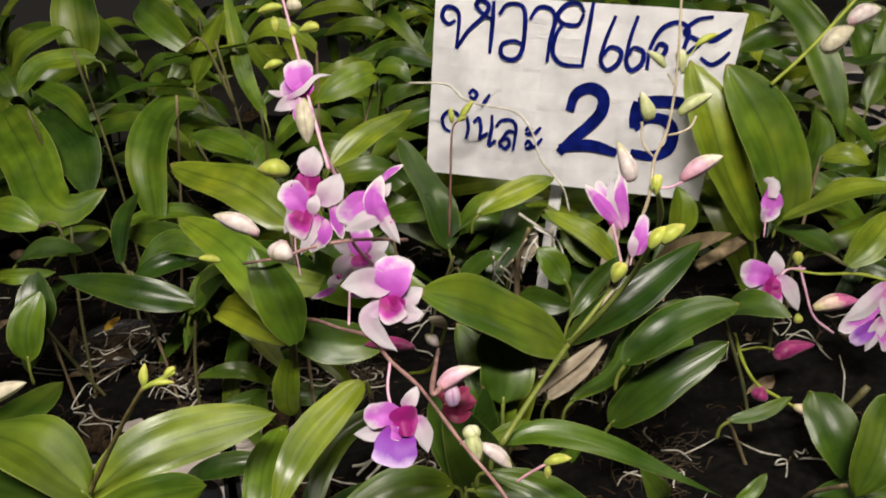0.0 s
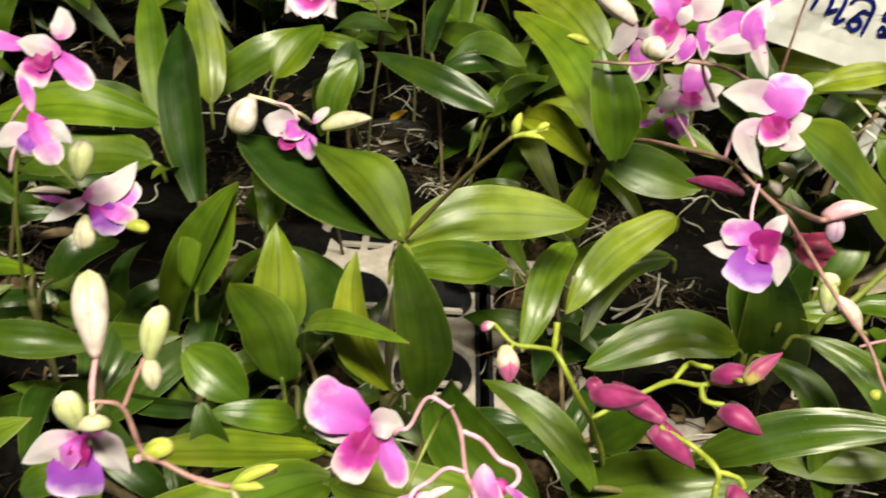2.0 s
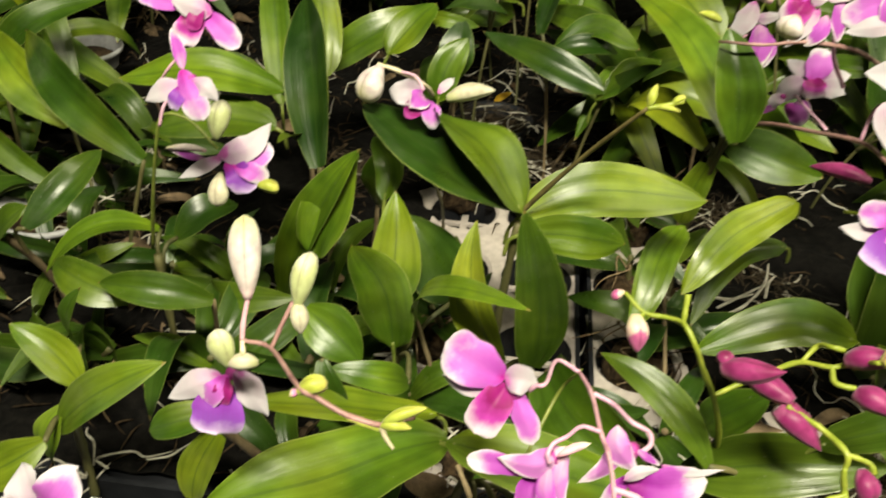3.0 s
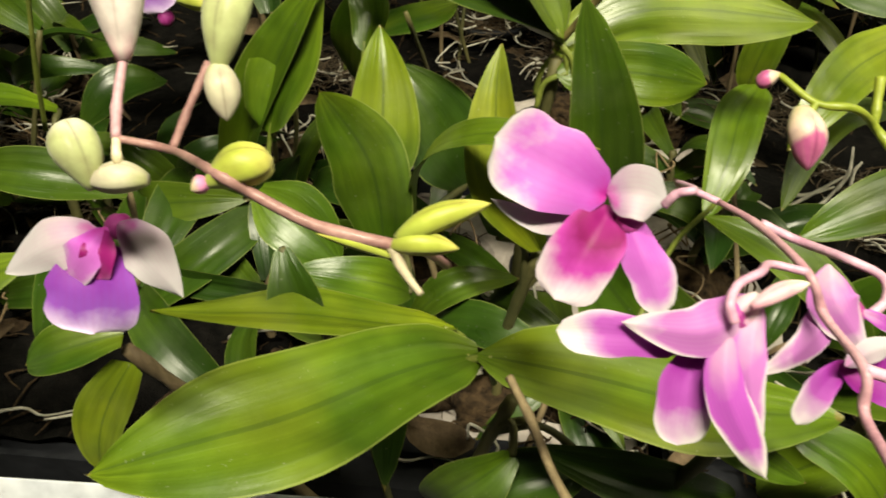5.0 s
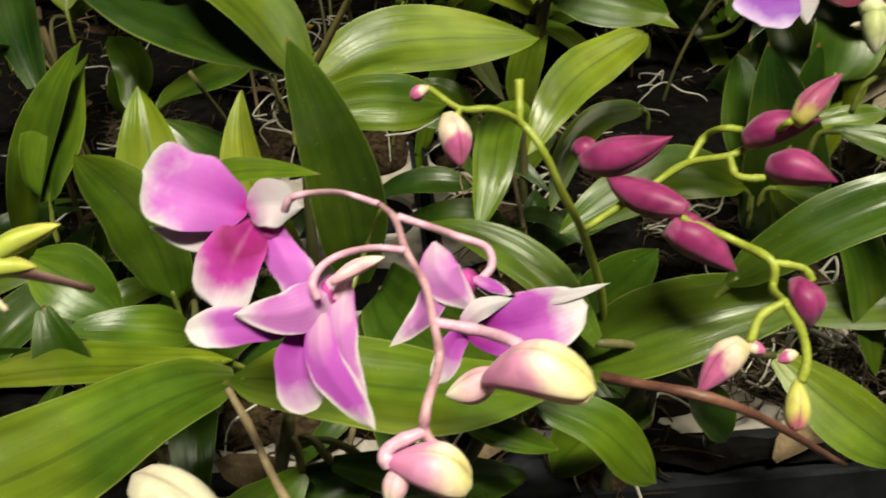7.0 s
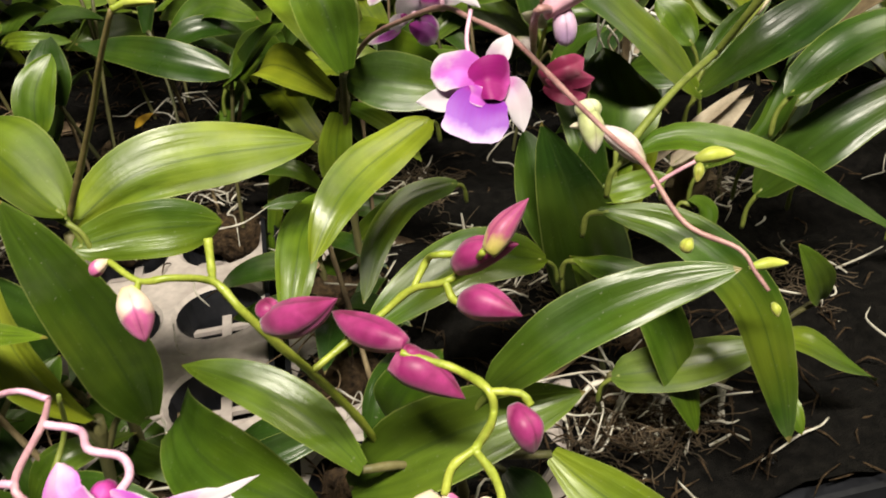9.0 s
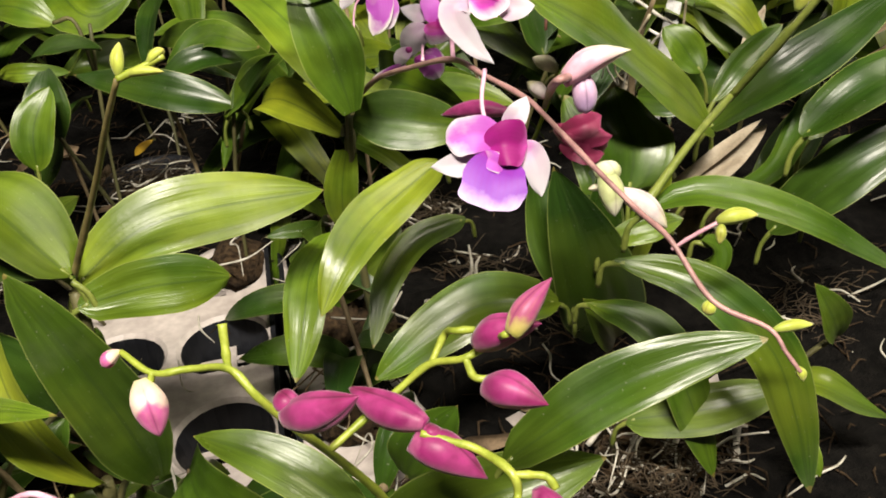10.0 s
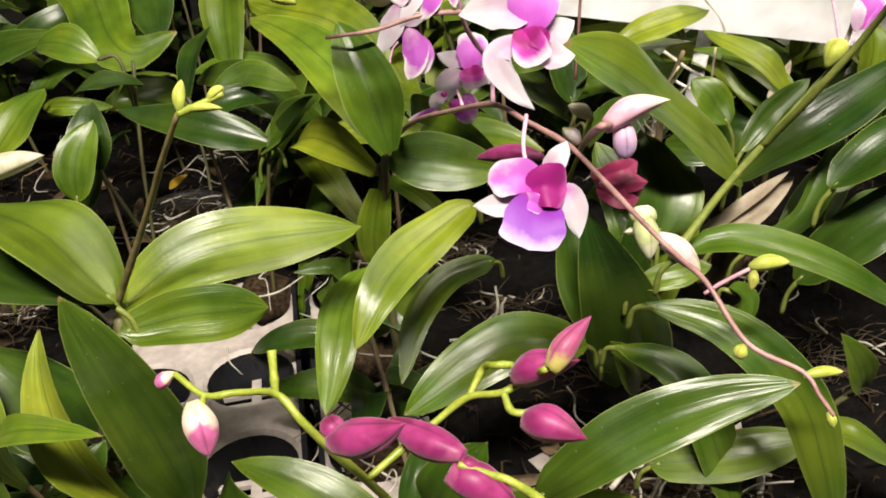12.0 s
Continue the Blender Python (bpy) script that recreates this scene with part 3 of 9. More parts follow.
def root_ball(p, r=0.022, h=0.03, seed=0):
    rr = random.Random(seed)
    bm = bmesh.new()
    bmesh.ops.create_icosphere(bm, subdivisions=3, radius=1.0)
    for v in bm.verts:
        k = 1 + 0.35 * noise.noise(v.co * 2.3 + Vector((seed, 0, 0))) + 0.15 * noise.noise(v.co * 7 + Vector((0, seed, 0)))
        v.co = Vector((v.co.x * r * k, v.co.y * r * k, v.co.z * h * k * 0.7))
    for k in range(44):
        a, z = rr.uniform(0, 6.28), rr.uniform(-0.4, 0.8)
        d = Vector((math.cos(a), math.sin(a), z)).normalized()
        s = Vector((d.x * r, d.y * r, d.z * h * 0.7)) * 0.9
        e = s + Vector((rr.uniform(-1, 1), rr.uniform(-1, 1), rr.uniform(-0.2, 0.6))) * 0.018
        tube(bm, (s, (s + e) / 2 + Vector((rr.uniform(-1, 1), rr.uniform(-1, 1), 1)) * 0.004, e), (0.0005, 0.0002), 4, 2)
    ob = link("root_ball", bm, COIR)
    ob.location = (p.location.x, p.location.y, TRAY_Z - 0.006)
    return under(ob, p)


def roots(p, count, spread=0.05, seed=0, mat=None, z=None, at=None, r=0.0011):
    """Wiry aerial roots that creep out from the foot of the plant."""
    rr = random.Random(seed)
    for k in range(count):
        a = rr.uniform(0, 2 * math.pi)
        d = Vector((math.cos(a), math.sin(a), 0))
        o = Vector(at) if at else Vector((p.location.x, p.location.y, TRAY_Z + 0.018))
        pts = [o + d * 0.006]
        length = spread * rr.uniform(0.5, 1.1)
        for i in range(1, 5):
            f = i / 4
            pts.append(o + d * (length * f) + Vector((rr.uniform(-1, 1), rr.uniform(-1, 1), 0)) * 0.010 + Vector((0, 0, 0.012 * math.sin(f * 3.1) - 0.012 * f + rr.uniform(-1, 1) * 0.004)))
        bm = bmesh.new()
        tube(bm, pts, (r, r, r * 0.8, r * 0.4), 6, 4)
        under(link("root", bm, mat or ROOT), p)


def stalk(p, pts, radii, mat, name="stalk"):
    bm = bmesh.new()
    r = random.Random(len(pts) * 31 + int(abs(pts[0][0]) * 9999))
    count = max(len(pts) * 3, len(radii))
    fine = []
    for i in range(count):
        f = i / (count - 1) * (len(radii) - 1)
        k = min(int(f), len(radii) - 2)
        fine.append((radii[k] + (radii[k + 1] - radii[k]) * (f - k)) * (1.16 if i % 6 == 3 else r.uniform(0.9, 1.02)))
    tube(bm, pts, fine, 8, 6)
    return under(link(name, bm, mat), p)


PROFILES = {
    "flare": lambda v: (0.40 + 0.60 * math.sin(v / 0.7 * math.pi / 2)) if v < 0.7 else math.sqrt(max(0.0, 1 - ((v - 0.7) / 0.3) ** 2)),
    "slim": lambda v: (math.sin(math.pi * min(1, v * 0.92 + 0.08)) ** 0.75),
    "point": lambda v: (0.55 + 0.45 * math.sin(min(v, 0.4) / 0.4 * math.pi / 2)) * (1 - max(0, v - 0.25) / 0.75) ** 0.62 if v > 0 else 0.3,
    "beak": lambda v: (0.58 + 0.42 * math.sin(min(v, 0.34) / 0.34 * math.pi / 2)) * (1 - (max(0.0, v - 0.34) / 0.66) ** 1.75),
    "egg": lambda v: (0.22 + 0.78 * math.sin(min(1, v / 0.62) * math.pi / 2)) if v < 0.62 else math.sqrt(max(0, 1 - ((v - 0.62) / 0.38) ** 2)) * 0.97 + 0.03,
}


def bud(p, b, t, w, mat, profile="point", bend=0.06, spur=0.0):
    bm = bmesh.new()
    spindle(bm, b, t, w / 2, PROFILES[profile], sides=24, rows=16, bend=bend, ridges=0.16)
    b, t = Vector(b), Vector(t)
    if spur:
        d = (b - t).normalized()
        side = (Vector((0, 0, -1)) - d * d.z * -1).normalized()
        spindle(bm, b + (t - b) * 0.22, b + d * spur * 0.75 + side * spur * 0.7, w * 0.26, PROFILES["slim"])
    return under(link("bud", bm, mat), p)


def lip_mesh(bm, base, axis, face, length, width, rows=16, cols=16):
    """The rolled lip: a trough at the throat that opens into a broad frilled lobe."""
    a, n, s = frame_of(axis, face)
    uv = bm.loops.layers.uv.verify()
    g = []
    for i in range(rows + 1):
        v = i / rows
        half = width / 2 * (0.34 + 0.66 * math.sin(min(1, v / 0.66) * math.pi / 2)) * (1 if v < 0.66 else math.sqrt(max(0.03, 1 - ((v - 0.66) / 0.36) ** 2)))
        theta = radians(70) * (1 - v) ** 1.5 + radians(30)
        R = half / theta * 1.2
        c = Vector(base) + a * (length * v) - n * (0.14 * length * v * v)
        row = []
        for j in range(cols + 1):
            u = j / cols * 2 - 1
            frill = width * v * v * (0.07 * math.sin(u * 9 + 1.3) * abs(u) + 0.03 * math.sin(u * 4.1 + v * 5))
            row.append(bm.verts.new(c + s * (R * math.sin(theta * u)) + n * (R * (1 - math.cos(theta * u)) + frill)))
        g.append(row)
    for i in range(rows):
        for j in range(cols):
            f = bm.faces.new((g[i][j], g[i][j + 1], g[i + 1][j + 1], g[i + 1][j]))
            for lp, (cj, ci) in zip(f.loops, ((j, i), (j + 1, i), (j + 1, i + 1), (j, i + 1))):
                lp[uv].uv = (cj / cols, ci / rows)


def flower(p, centre, face, down, size, tint="purple", nod=0.25, stem=None, spread=1.0):
    """An open bloom that looks along face, its lip towards down: column and spur, three sepals, two broad petals, a rolled lip."""
    c = Vector(centre)
    n = Vector(face).normalized()
    d = (Vector(down) - n * Vector(down).dot(n)).normalized()
    side = n.cross(d)
    half = size / 2
    pet, sep, lipm = {"purple": (PETAL, PETAL_WHITE, LIP), "violet": (PETAL, PETAL_WHITE, LIP_VIOLET), "pink": (PETAL, PETAL_PINK, LIP), "white": (PETAL_WHITE, PETAL_WHITE, LIP)}[tint]
    bm = bmesh.new()
    spindle(bm, c - n * half * 0.55 + d * half * 0.22, c + n * half * 0.02, half * 0.10, PROFILES["egg"])
    body = under(link("flower", bm, STEM_PINK, label="%s orchid flower with pale edges" % tint), p)
    rr = random.Random(int(abs(c.x * 9173 + c.y * 3391) * 1000))

    def ray(deg, length, width, out, arch, mat, name, sharp, turn=0):
        a = radians(deg + rr.uniform(-6, 6))
        w = -d * math.cos(a) + side * math.sin(a)
        t = c + (w * math.cos(radians(out)) + n * math.sin(radians(out))) * length
        b = bmesh.new()
        blade(b, c + w * 0.04 * size, t, width, arch, turn, tuple(n), fold=0.36, wave=0.08, sharp=sharp, rows=14, cols=8, ragged=0.28, thick=0.0005, seed=rr.randint(1, 9999), neck=0.3, crease=2.2, curl=rr.uniform(-0.32, -0.1))
        o = link(name, b, mat)
        o.parent = body
        return o

    out = 12 + 60 * nod
    ray(0, half * 1.0, half * 0.62, out * spread, -0.05, sep, "sepal", 0.8)
    for q in (-1, 1):
        ray(q * 70, half * 1.08, half * 0.98, out * spread * 0.8, -0.08, pet, "petal", 0.5, q * 10)
        ray(q * 132, half * 1.05, half * 0.60, out * spread, -0.06, sep, "sepal", 0.85)
    b = bmesh.new()
    lip_mesh(b, c - n * half * 0.10 + d * half * 0.02, d * 0.85 + n * 0.5, n, half * 0.98, half * 0.98)
    o = link("lip", b, lipm, label="deep purple rolled lip")
    o.parent = body
    b = bmesh.new()
    spindle(b, c - n * half * 0.05, c + n * half * 0.20 + d * half * 0.06, half * 0.10, PROFILES["egg"])
    o = link("column", b, COLUMN)
    o.parent = body
    if stem:
        bm = bmesh.new()
        tube(bm, stem, (size * 0.026, size * 0.021), 7, 5)
        q = link("pedicel", bm, STEM_PINK)
        q.parent = body
    return body


TINTS = {}


def bloom(p, label, centre, size, *parts, stem=None, face=(0, -0.6, 0.8)):
    """A bloom whose petals, sepals and lip are set one by one: (kind, base, tip, width, arch) or (kind, points, width, roll, cup)."""
    if not TINTS:
        TINTS.update({"P": (PETAL, "petal", 0.5), "W": (PETAL_WHITE, "sepal", 0.8), "K": (PETAL_PINK, "sepal", 0.7), "M": (COLUMN, "petal", 0.5), "H": (SEPAL_BLUSH, "sepal", 0.95), "Q": (PETAL_DEEP, "petal", 0.5), "D": (WITHERED, "petal", 0.6), "T": (TUBE, "floral_tube", 0), "L": (LIP, "lip", 0), "V": (LIP_VIOLET, "lip", 0)})
    c = Vector(centre)
    n = Vector(face).normalized()
    bm = bmesh.new()
    spindle(bm, c - n * size * 0.16, c + n * size * 0.04, size * 0.075, PROFILES["egg"])
    body = under(link("flower", bm, COLUMN, label=label), p)
    for k, (kind, b, t, w, arch) in enumerate(parts):
        mat, name, sharp = TINTS[kind]
        bm = bmesh.new()
        if isinstance(b, list):
            blunt = {"P": (0.62, 3.0, 0.55), "V": (0.62, 3.4, 0.5), "L": (0.6, 3.2, 0.5), "M": (0.55, 2.6, 0.55), "W": (0.42, 1.75, 0.9), "H": (0.40, 1.8, 0.9), "Q": (0.6, 3.0, 0.6)}.get(kind, (0.45, 2.0, 0.75))
            ribbon(bm, b, t, tuple(n), w, arch, 0.42, blunt[0], blunt[1], blunt[2], rows=20, cols=12, thick=0.0005, wavy=0.05, uneven=0.16, seed=k * 7 + int(abs(c.x) * 9000))
        elif name == "lip":
            lip_mesh(bm, b, Vector(t) - Vector(b), n, (Vector(t) - Vector(b)).length, w)
        elif kind == "T":
            spindle(bm, b, t, w / 2, PROFILES["flare"], bend=arch, hint=tuple(n), ridges=0.10)
        else:
            blade(bm, b, t, w, arch, 0, tuple(n), fold=0.34, wave=0.11, sharp=sharp + (0.08 if kind == "P" else 0), rows=22, cols=12, thick=0.0005, seed=k + int(abs(c.x) * 9000), neck=0.34, crease=1.6, curl=-0.10, full=2.2, widest=0.54 if kind == "P" else 0.42, ragged=0.16, pleat=0.02)
        link(name, bm, mat).parent = body
    if stem:
        bm = bmesh.new()
        tube(bm, stem, (size * 0.024, size * 0.020, size * 0.022), 8, 6)
        link("pedicel", bm, STEM_PINK).parent = body
    return body


# the orchids, plant by plant
plants = {}

p = orchid("orchid with four broad glossy leaves and a budding stalk", -0.131, 0.368)
plants["big"] = p
root_ball(p, 0.021, 0.024, 1)
roots(p, 4, 0.05, 11, r=0.0007)
cane(p, [(-0.136, 0.367, 0.040), (-0.137, 0.369, 0.116), (-0.131, 0.364, 0.192)], 0.0024, CANE)

p = orchid("young orchid with upright green leaves by the tray joint", -0.134, 0.332)
plants["fr1"] = p
root_ball(p, 0.021, 0.024, 2)
roots(p, 4, 0.05, 12, r=0.0007)
cane(p, [(-0.132, 0.328, 0.040), (-0.131, 0.330, 0.088), (-0.121, 0.324, 0.137)], 0.0024, CANE)
cane(p, [(-0.126, 0.327, 0.113), (-0.115, 0.327, 0.134), (-0.106, 0.331, 0.130)], 0.0014, CANE, 2)
cane(p, [(-0.126, 0.327, 0.113), (-0.127, 0.323, 0.138), (-0.137, 0.322, 0.140)], 0.0014, CANE, 2)
cane(p, [(-0.152, 0.340, 0.040), (-0.163, 0.343, 0.085), (-0.174, 0.339, 0.130)], 0.0014, CANE_DRY)
leaf(p, (-0.106, 0.331, 0.130), (-0.114, 0.309, 0.234), 0.026, 0.05, 0, LEAF_DARK)
leaf(p, (-0.120, 0.320, 0.140), (-0.146, 0.333, 0.206), 0.024, 0.08, 0, LEAF_LIGHT)
leaf(p, (-0.174, 0.339, 0.130), (-0.103, 0.291, 0.201), 0.013, 0.15, 0, LEAF_LIGHT)
leaf(p, (-0.137, 0.322, 0.140), (-0.133, 0.332, 0.160), 0.017, 0.10, 0, LEAF)

p = orchid("orchid with crowded broad mid-green leaves", -0.205, 0.349)
plants["fr2"] = p
root_ball(p, 0.021, 0.024, 3)
roots(p, 4, 0.05, 13, r=0.0007)
cane(p, [(-0.196, 0.342, 0.040), (-0.190, 0.341, 0.081), (-0.176, 0.332, 0.122)], 0.0024, CANE)
cane(p, [(-0.183, 0.337, 0.102), (-0.183, 0.335, 0.126), (-0.194, 0.339, 0.130)], 0.0014, CANE, 2)
cane(p, [(-0.183, 0.337, 0.102), (-0.170, 0.345, 0.126), (-0.161, 0.365, 0.130)], 0.0014, CANE, 2)
cane(p, [(-0.183, 0.337, 0.102), (-0.171, 0.321, 0.121), (-0.163, 0.303, 0.120)], 0.0014, CANE, 2)
cane(p, [(-0.236, 0.361, 0.040), (-0.255, 0.367, 0.064), (-0.274, 0.366, 0.088)], 0.0014, CANE_DRY)
cane(p, [(-0.208, 0.328, 0.040), (-0.210, 0.319, 0.095), (-0.221, 0.303, 0.150)], 0.0014, CANE)
cane(p, [(-0.223, 0.385, 0.040), (-0.233, 0.406, 0.090), (-0.235, 0.419, 0.140)], 0.0014, CANE_DRY)
leaf(p, (-0.194, 0.339, 0.130), (-0.196, 0.358, 0.195), 0.028, 0.10, 0, LEAF_LIGHT)
leaf(p, (-0.161, 0.365, 0.130), (-0.190, 0.361, 0.180), 0.035, 0.10, 0, LEAF_DARK)
leaf(p, (-0.274, 0.366, 0.088), (-0.224, 0.370, 0.208), 0.035, 0.06, 0, LEAF)
leaf(p, (-0.221, 0.303, 0.150), (-0.187, 0.298, 0.130), 0.026, 0.10, 0, LEAF_LIGHT)
leaf(p, (-0.163, 0.303, 0.120), (-0.196, 0.277, 0.140), 0.016, 0.20, 0, LEAF_LIGHT)
leaf(p, (-0.235, 0.419, 0.140), (-0.218, 0.400, 0.200), 0.021, 0.10, 0, LEAF)

p = orchid("orchid with a tall dark leaf and arching leaves", -0.310, 0.472)
plants["bk1"] = p
root_ball(p, 0.021, 0.024, 4)
roots(p, 4, 0.05, 14, r=0.0007)
cane(p, [(-0.289, 0.431, 0.040), (-0.275, 0.409, 0.111), (-0.253, 0.380, 0.183)], 0.0014, CANE)
cane(p, [(-0.330, 0.505, 0.040), (-0.343, 0.524, 0.095), (-0.355, 0.535, 0.150)], 0.0024, CANE_DRY)
cane(p, [(-0.349, 0.529, 0.122), (-0.353, 0.543, 0.150), (-0.349, 0.555, 0.150)], 0.0014, CANE, 2)
cane(p, [(-0.349, 0.529, 0.122), (-0.357, 0.527, 0.150), (-0.361, 0.514, 0.150)], 0.0014, CANE, 2)
cane(p, [(-0.291, 0.450, 0.040), (-0.280, 0.441, 0.098), (-0.277, 0.424, 0.156)], 0.0014, CANE)
leaf(p, (-0.253, 0.380, 0.183), (-0.300, 0.457, 0.250), 0.032, 0.05, 0, LEAF_DARK)
leaf(p, (-0.349, 0.555, 0.150), (-0.277, 0.601, 0.200), 0.031, 0.10, 0, LEAF)
leaf(p, (-0.361, 0.514, 0.150), (-0.420, 0.465, 0.170), 0.023, 0.15, 0, LEAF)
leaf(p, (-0.277, 0.424, 0.156), (-0.267, 0.361, 0.206), 0.014, 0.10, 0, LEAF)

p = orchid("orchid with long arching leaves overhanging the tray edge", -0.127, 0.271)
plants["near"] = p
roots(p, 2, 0.05, 15, r=0.0007)
cane(p, [(-0.125, 0.268, 0.040), (-0.124, 0.271, 0.081), (-0.114, 0.265, 0.122)], 0.0024, CANE)
cane(p, [(-0.119, 0.268, 0.102), (-0.113, 0.264, 0.113), (-0.111, 0.262, 0.100)], 0.0014, CANE, 2)
cane(p, [(-0.119, 0.268, 0.102), (-0.109, 0.266, 0.113), (-0.102, 0.267, 0.100)], 0.0014, CANE, 2)
cane(p, [(-0.119, 0.268, 0.102), (-0.103, 0.269, 0.109), (-0.086, 0.275, 0.090)], 0.0014, CANE, 2)
cane(p, [(-0.114, 0.308, 0.040), (-0.107, 0.330, 0.080), (-0.100, 0.343, 0.120)], 0.0014, CANE_DRY)
cane(p, [(-0.085, 0.272, 0.040), (-0.061, 0.277, 0.085), (-0.045, 0.274, 0.130)], 0.0024, CANE)
cane(p, [(-0.053, 0.276, 0.108), (-0.051, 0.272, 0.130), (-0.060, 0.270, 0.130)], 0.0014, CANE, 2)
cane(p, [(-0.177, 0.257, 0.040), (-0.207, 0.248, 0.088), (-0.228, 0.231, 0.135)], 0.0024, CANE_DRY)
cane(p, [(-0.155, 0.268, 0.040), (-0.173, 0.271, 0.100), (-0.191, 0.265, 0.160)], 0.0014, CANE)
leaf(p, (-0.100, 0.343, 0.120), (-0.039, 0.300, 0.110), 0.038, 0.15, 0, LEAF, strap=True)
leaf(p, (-0.060, 0.270, 0.130), (-0.025, 0.265, 0.120), 0.011, 0.10, 0, LEAF_LIGHT)
leaf(p, (-0.227, 0.230, 0.130), (-0.237, 0.214, 0.090), 0.017, 0.05, 0, LEAF, strap=True)
leaf(p, (-0.229, 0.232, 0.140), (-0.256, 0.218, 0.130), 0.016, 0.10, 0, LEAF, strap=True)
leaf(p, (-0.191, 0.265, 0.160), (-0.186, 0.269, 0.130), 0.017, 0.30, 0, LEAF)
leaf(p, (-0.111, 0.262, 0.100), (-0.137, 0.253, 0.070), 0.024, 0.15, 0, LEAF)
leaf(p, (-0.102, 0.267, 0.100), (-0.033, 0.297, 0.070), 0.018, 0.15, 0, LEAF_DARK)
leaf(p, (-0.086, 0.275, 0.090), (-0.132, 0.261, 0.070), 0.025, 0.15, 0, LEAF_DARK)

p = orchid("orchid with a spike of magenta buds", -0.003, 0.334)
plants["mag"] = p
root_ball(p, 0.021, 0.024, 6)
roots(p, 4, 0.05, 16, r=0.0007)
cane(p, [(-0.003, 0.317, 0.040), (-0.002, 0.311, 0.089), (0.007, 0.297, 0.138)], 0.0024, CANE)
cane(p, [(0.003, 0.304, 0.114), (-0.002, 0.292, 0.143), (-0.016, 0.284, 0.151)], 0.0014, CANE, 2)
cane(p, [(0.003, 0.304, 0.114), (-0.005, 0.296, 0.135), (-0.024, 0.295, 0.130)], 0.0014, CANE, 2)
cane(p, [(0.003, 0.304, 0.114), (0.021, 0.298, 0.139), (0.043, 0.299, 0.140)], 0.0014, CANE, 2)
cane(p, [(0.003, 0.304, 0.114), (0.007, 0.302, 0.123), (0.008, 0.309, 0.100)], 0.0014, CANE, 2)
cane(p, [(-0.031, 0.401, 0.040), (-0.048, 0.440, 0.090), (-0.065, 0.472, 0.140)], 0.0014, CANE_DRY)
cane(p, [(0.005, 0.338, 0.040), (0.009, 0.344, 0.070), (0.005, 0.342, 0.100)], 0.0024, CANE)
cane(p, [(0.007, 0.343, 0.085), (-0.004, 0.344, 0.104), (-0.017, 0.346, 0.110)], 0.0014, CANE, 2)
cane(p, [(0.007, 0.343, 0.085), (0.014, 0.340, 0.096), (0.027, 0.337, 0.090)], 0.0014, CANE, 2)
leaf(p, (-0.016, 0.284, 0.151), (-0.070, 0.300, 0.184), 0.017, 0.10, 0, LEAF_DARK)
leaf(p, (-0.024, 0.295, 0.130), (0.053, 0.301, 0.165), 0.028, 0.12, 0, LEAF_DARK)
leaf(p, (0.043, 0.299, 0.140), (0.093, 0.285, 0.110), 0.021, 0.12, 0, LEAF_LIGHT)
leaf(p, (-0.017, 0.346, 0.110), (0.006, 0.341, 0.150), 0.023, 0.10, 0, LEAF)
leaf(p, (0.008, 0.309, 0.100), (-0.025, 0.309, 0.060), 0.025, 0.10, 0, LEAF)
leaf(p, (0.027, 0.337, 0.090), (0.042, 0.326, 0.070), 0.020, 0.10, 0, LEAF_DARK)

p = orchid("orchid with strap leaves arching over empty cells", 0.085, 0.421)
plants["cen"] = p
root_ball(p, 0.021, 0.024, 7)
roots(p, 4, 0.05, 17, r=0.0007)
cane(p, [(0.119, 0.415, 0.040), (0.139, 0.416, 0.072), (0.151, 0.408, 0.104)], 0.0016, CANE)
cane(p, [(0.145, 0.412, 0.088), (0.161, 0.416, 0.102), (0.177, 0.429, 0.100)], 0.0014, CANE, 2)
cane(p, [(0.145, 0.412, 0.088), (0.149, 0.402, 0.094), (0.148, 0.393, 0.080)], 0.0014, CANE, 2)
cane(p, [(0.080, 0.432, 0.040), (0.077, 0.442, 0.068), (0.074, 0.444, 0.097)], 0.0016, CANE)
cane(p, [(0.076, 0.443, 0.082), (0.073, 0.445, 0.094), (0.072, 0.447, 0.090)], 0.0014, CANE, 2)
cane(p, [(0.076, 0.443, 0.082), (0.074, 0.447, 0.098), (0.074, 0.452, 0.100)], 0.0014, CANE, 2)
cane(p, [(0.076, 0.443, 0.082), (0.075, 0.440, 0.098), (0.077, 0.435, 0.100)], 0.0014, CANE, 2)
cane(p, [(0.076, 0.406, 0.040), (0.072, 0.401, 0.067), (0.075, 0.387, 0.095)], 0.0016, CANE)
leaf(p, (0.072, 0.447, 0.090), (0.048, 0.414, 0.200), 0.039, 0.05, 0, LEAF_DARK)
leaf(p, (0.074, 0.452, 0.100), (0.069, 0.425, 0.200), 0.024, 0.05, 0, LEAF_DARK)
leaf(p, (0.077, 0.435, 0.100), (0.060, 0.412, 0.140), 0.019, 0.05, 0, LEAF)
leaf(p, (0.177, 0.429, 0.100), (0.157, 0.418, 0.140), 0.016, 0.10, 0, LEAF_DARK)
leaf(p, (0.148, 0.393, 0.080), (0.157, 0.373, 0.070), 0.011, 0.10, 0, LEAF)

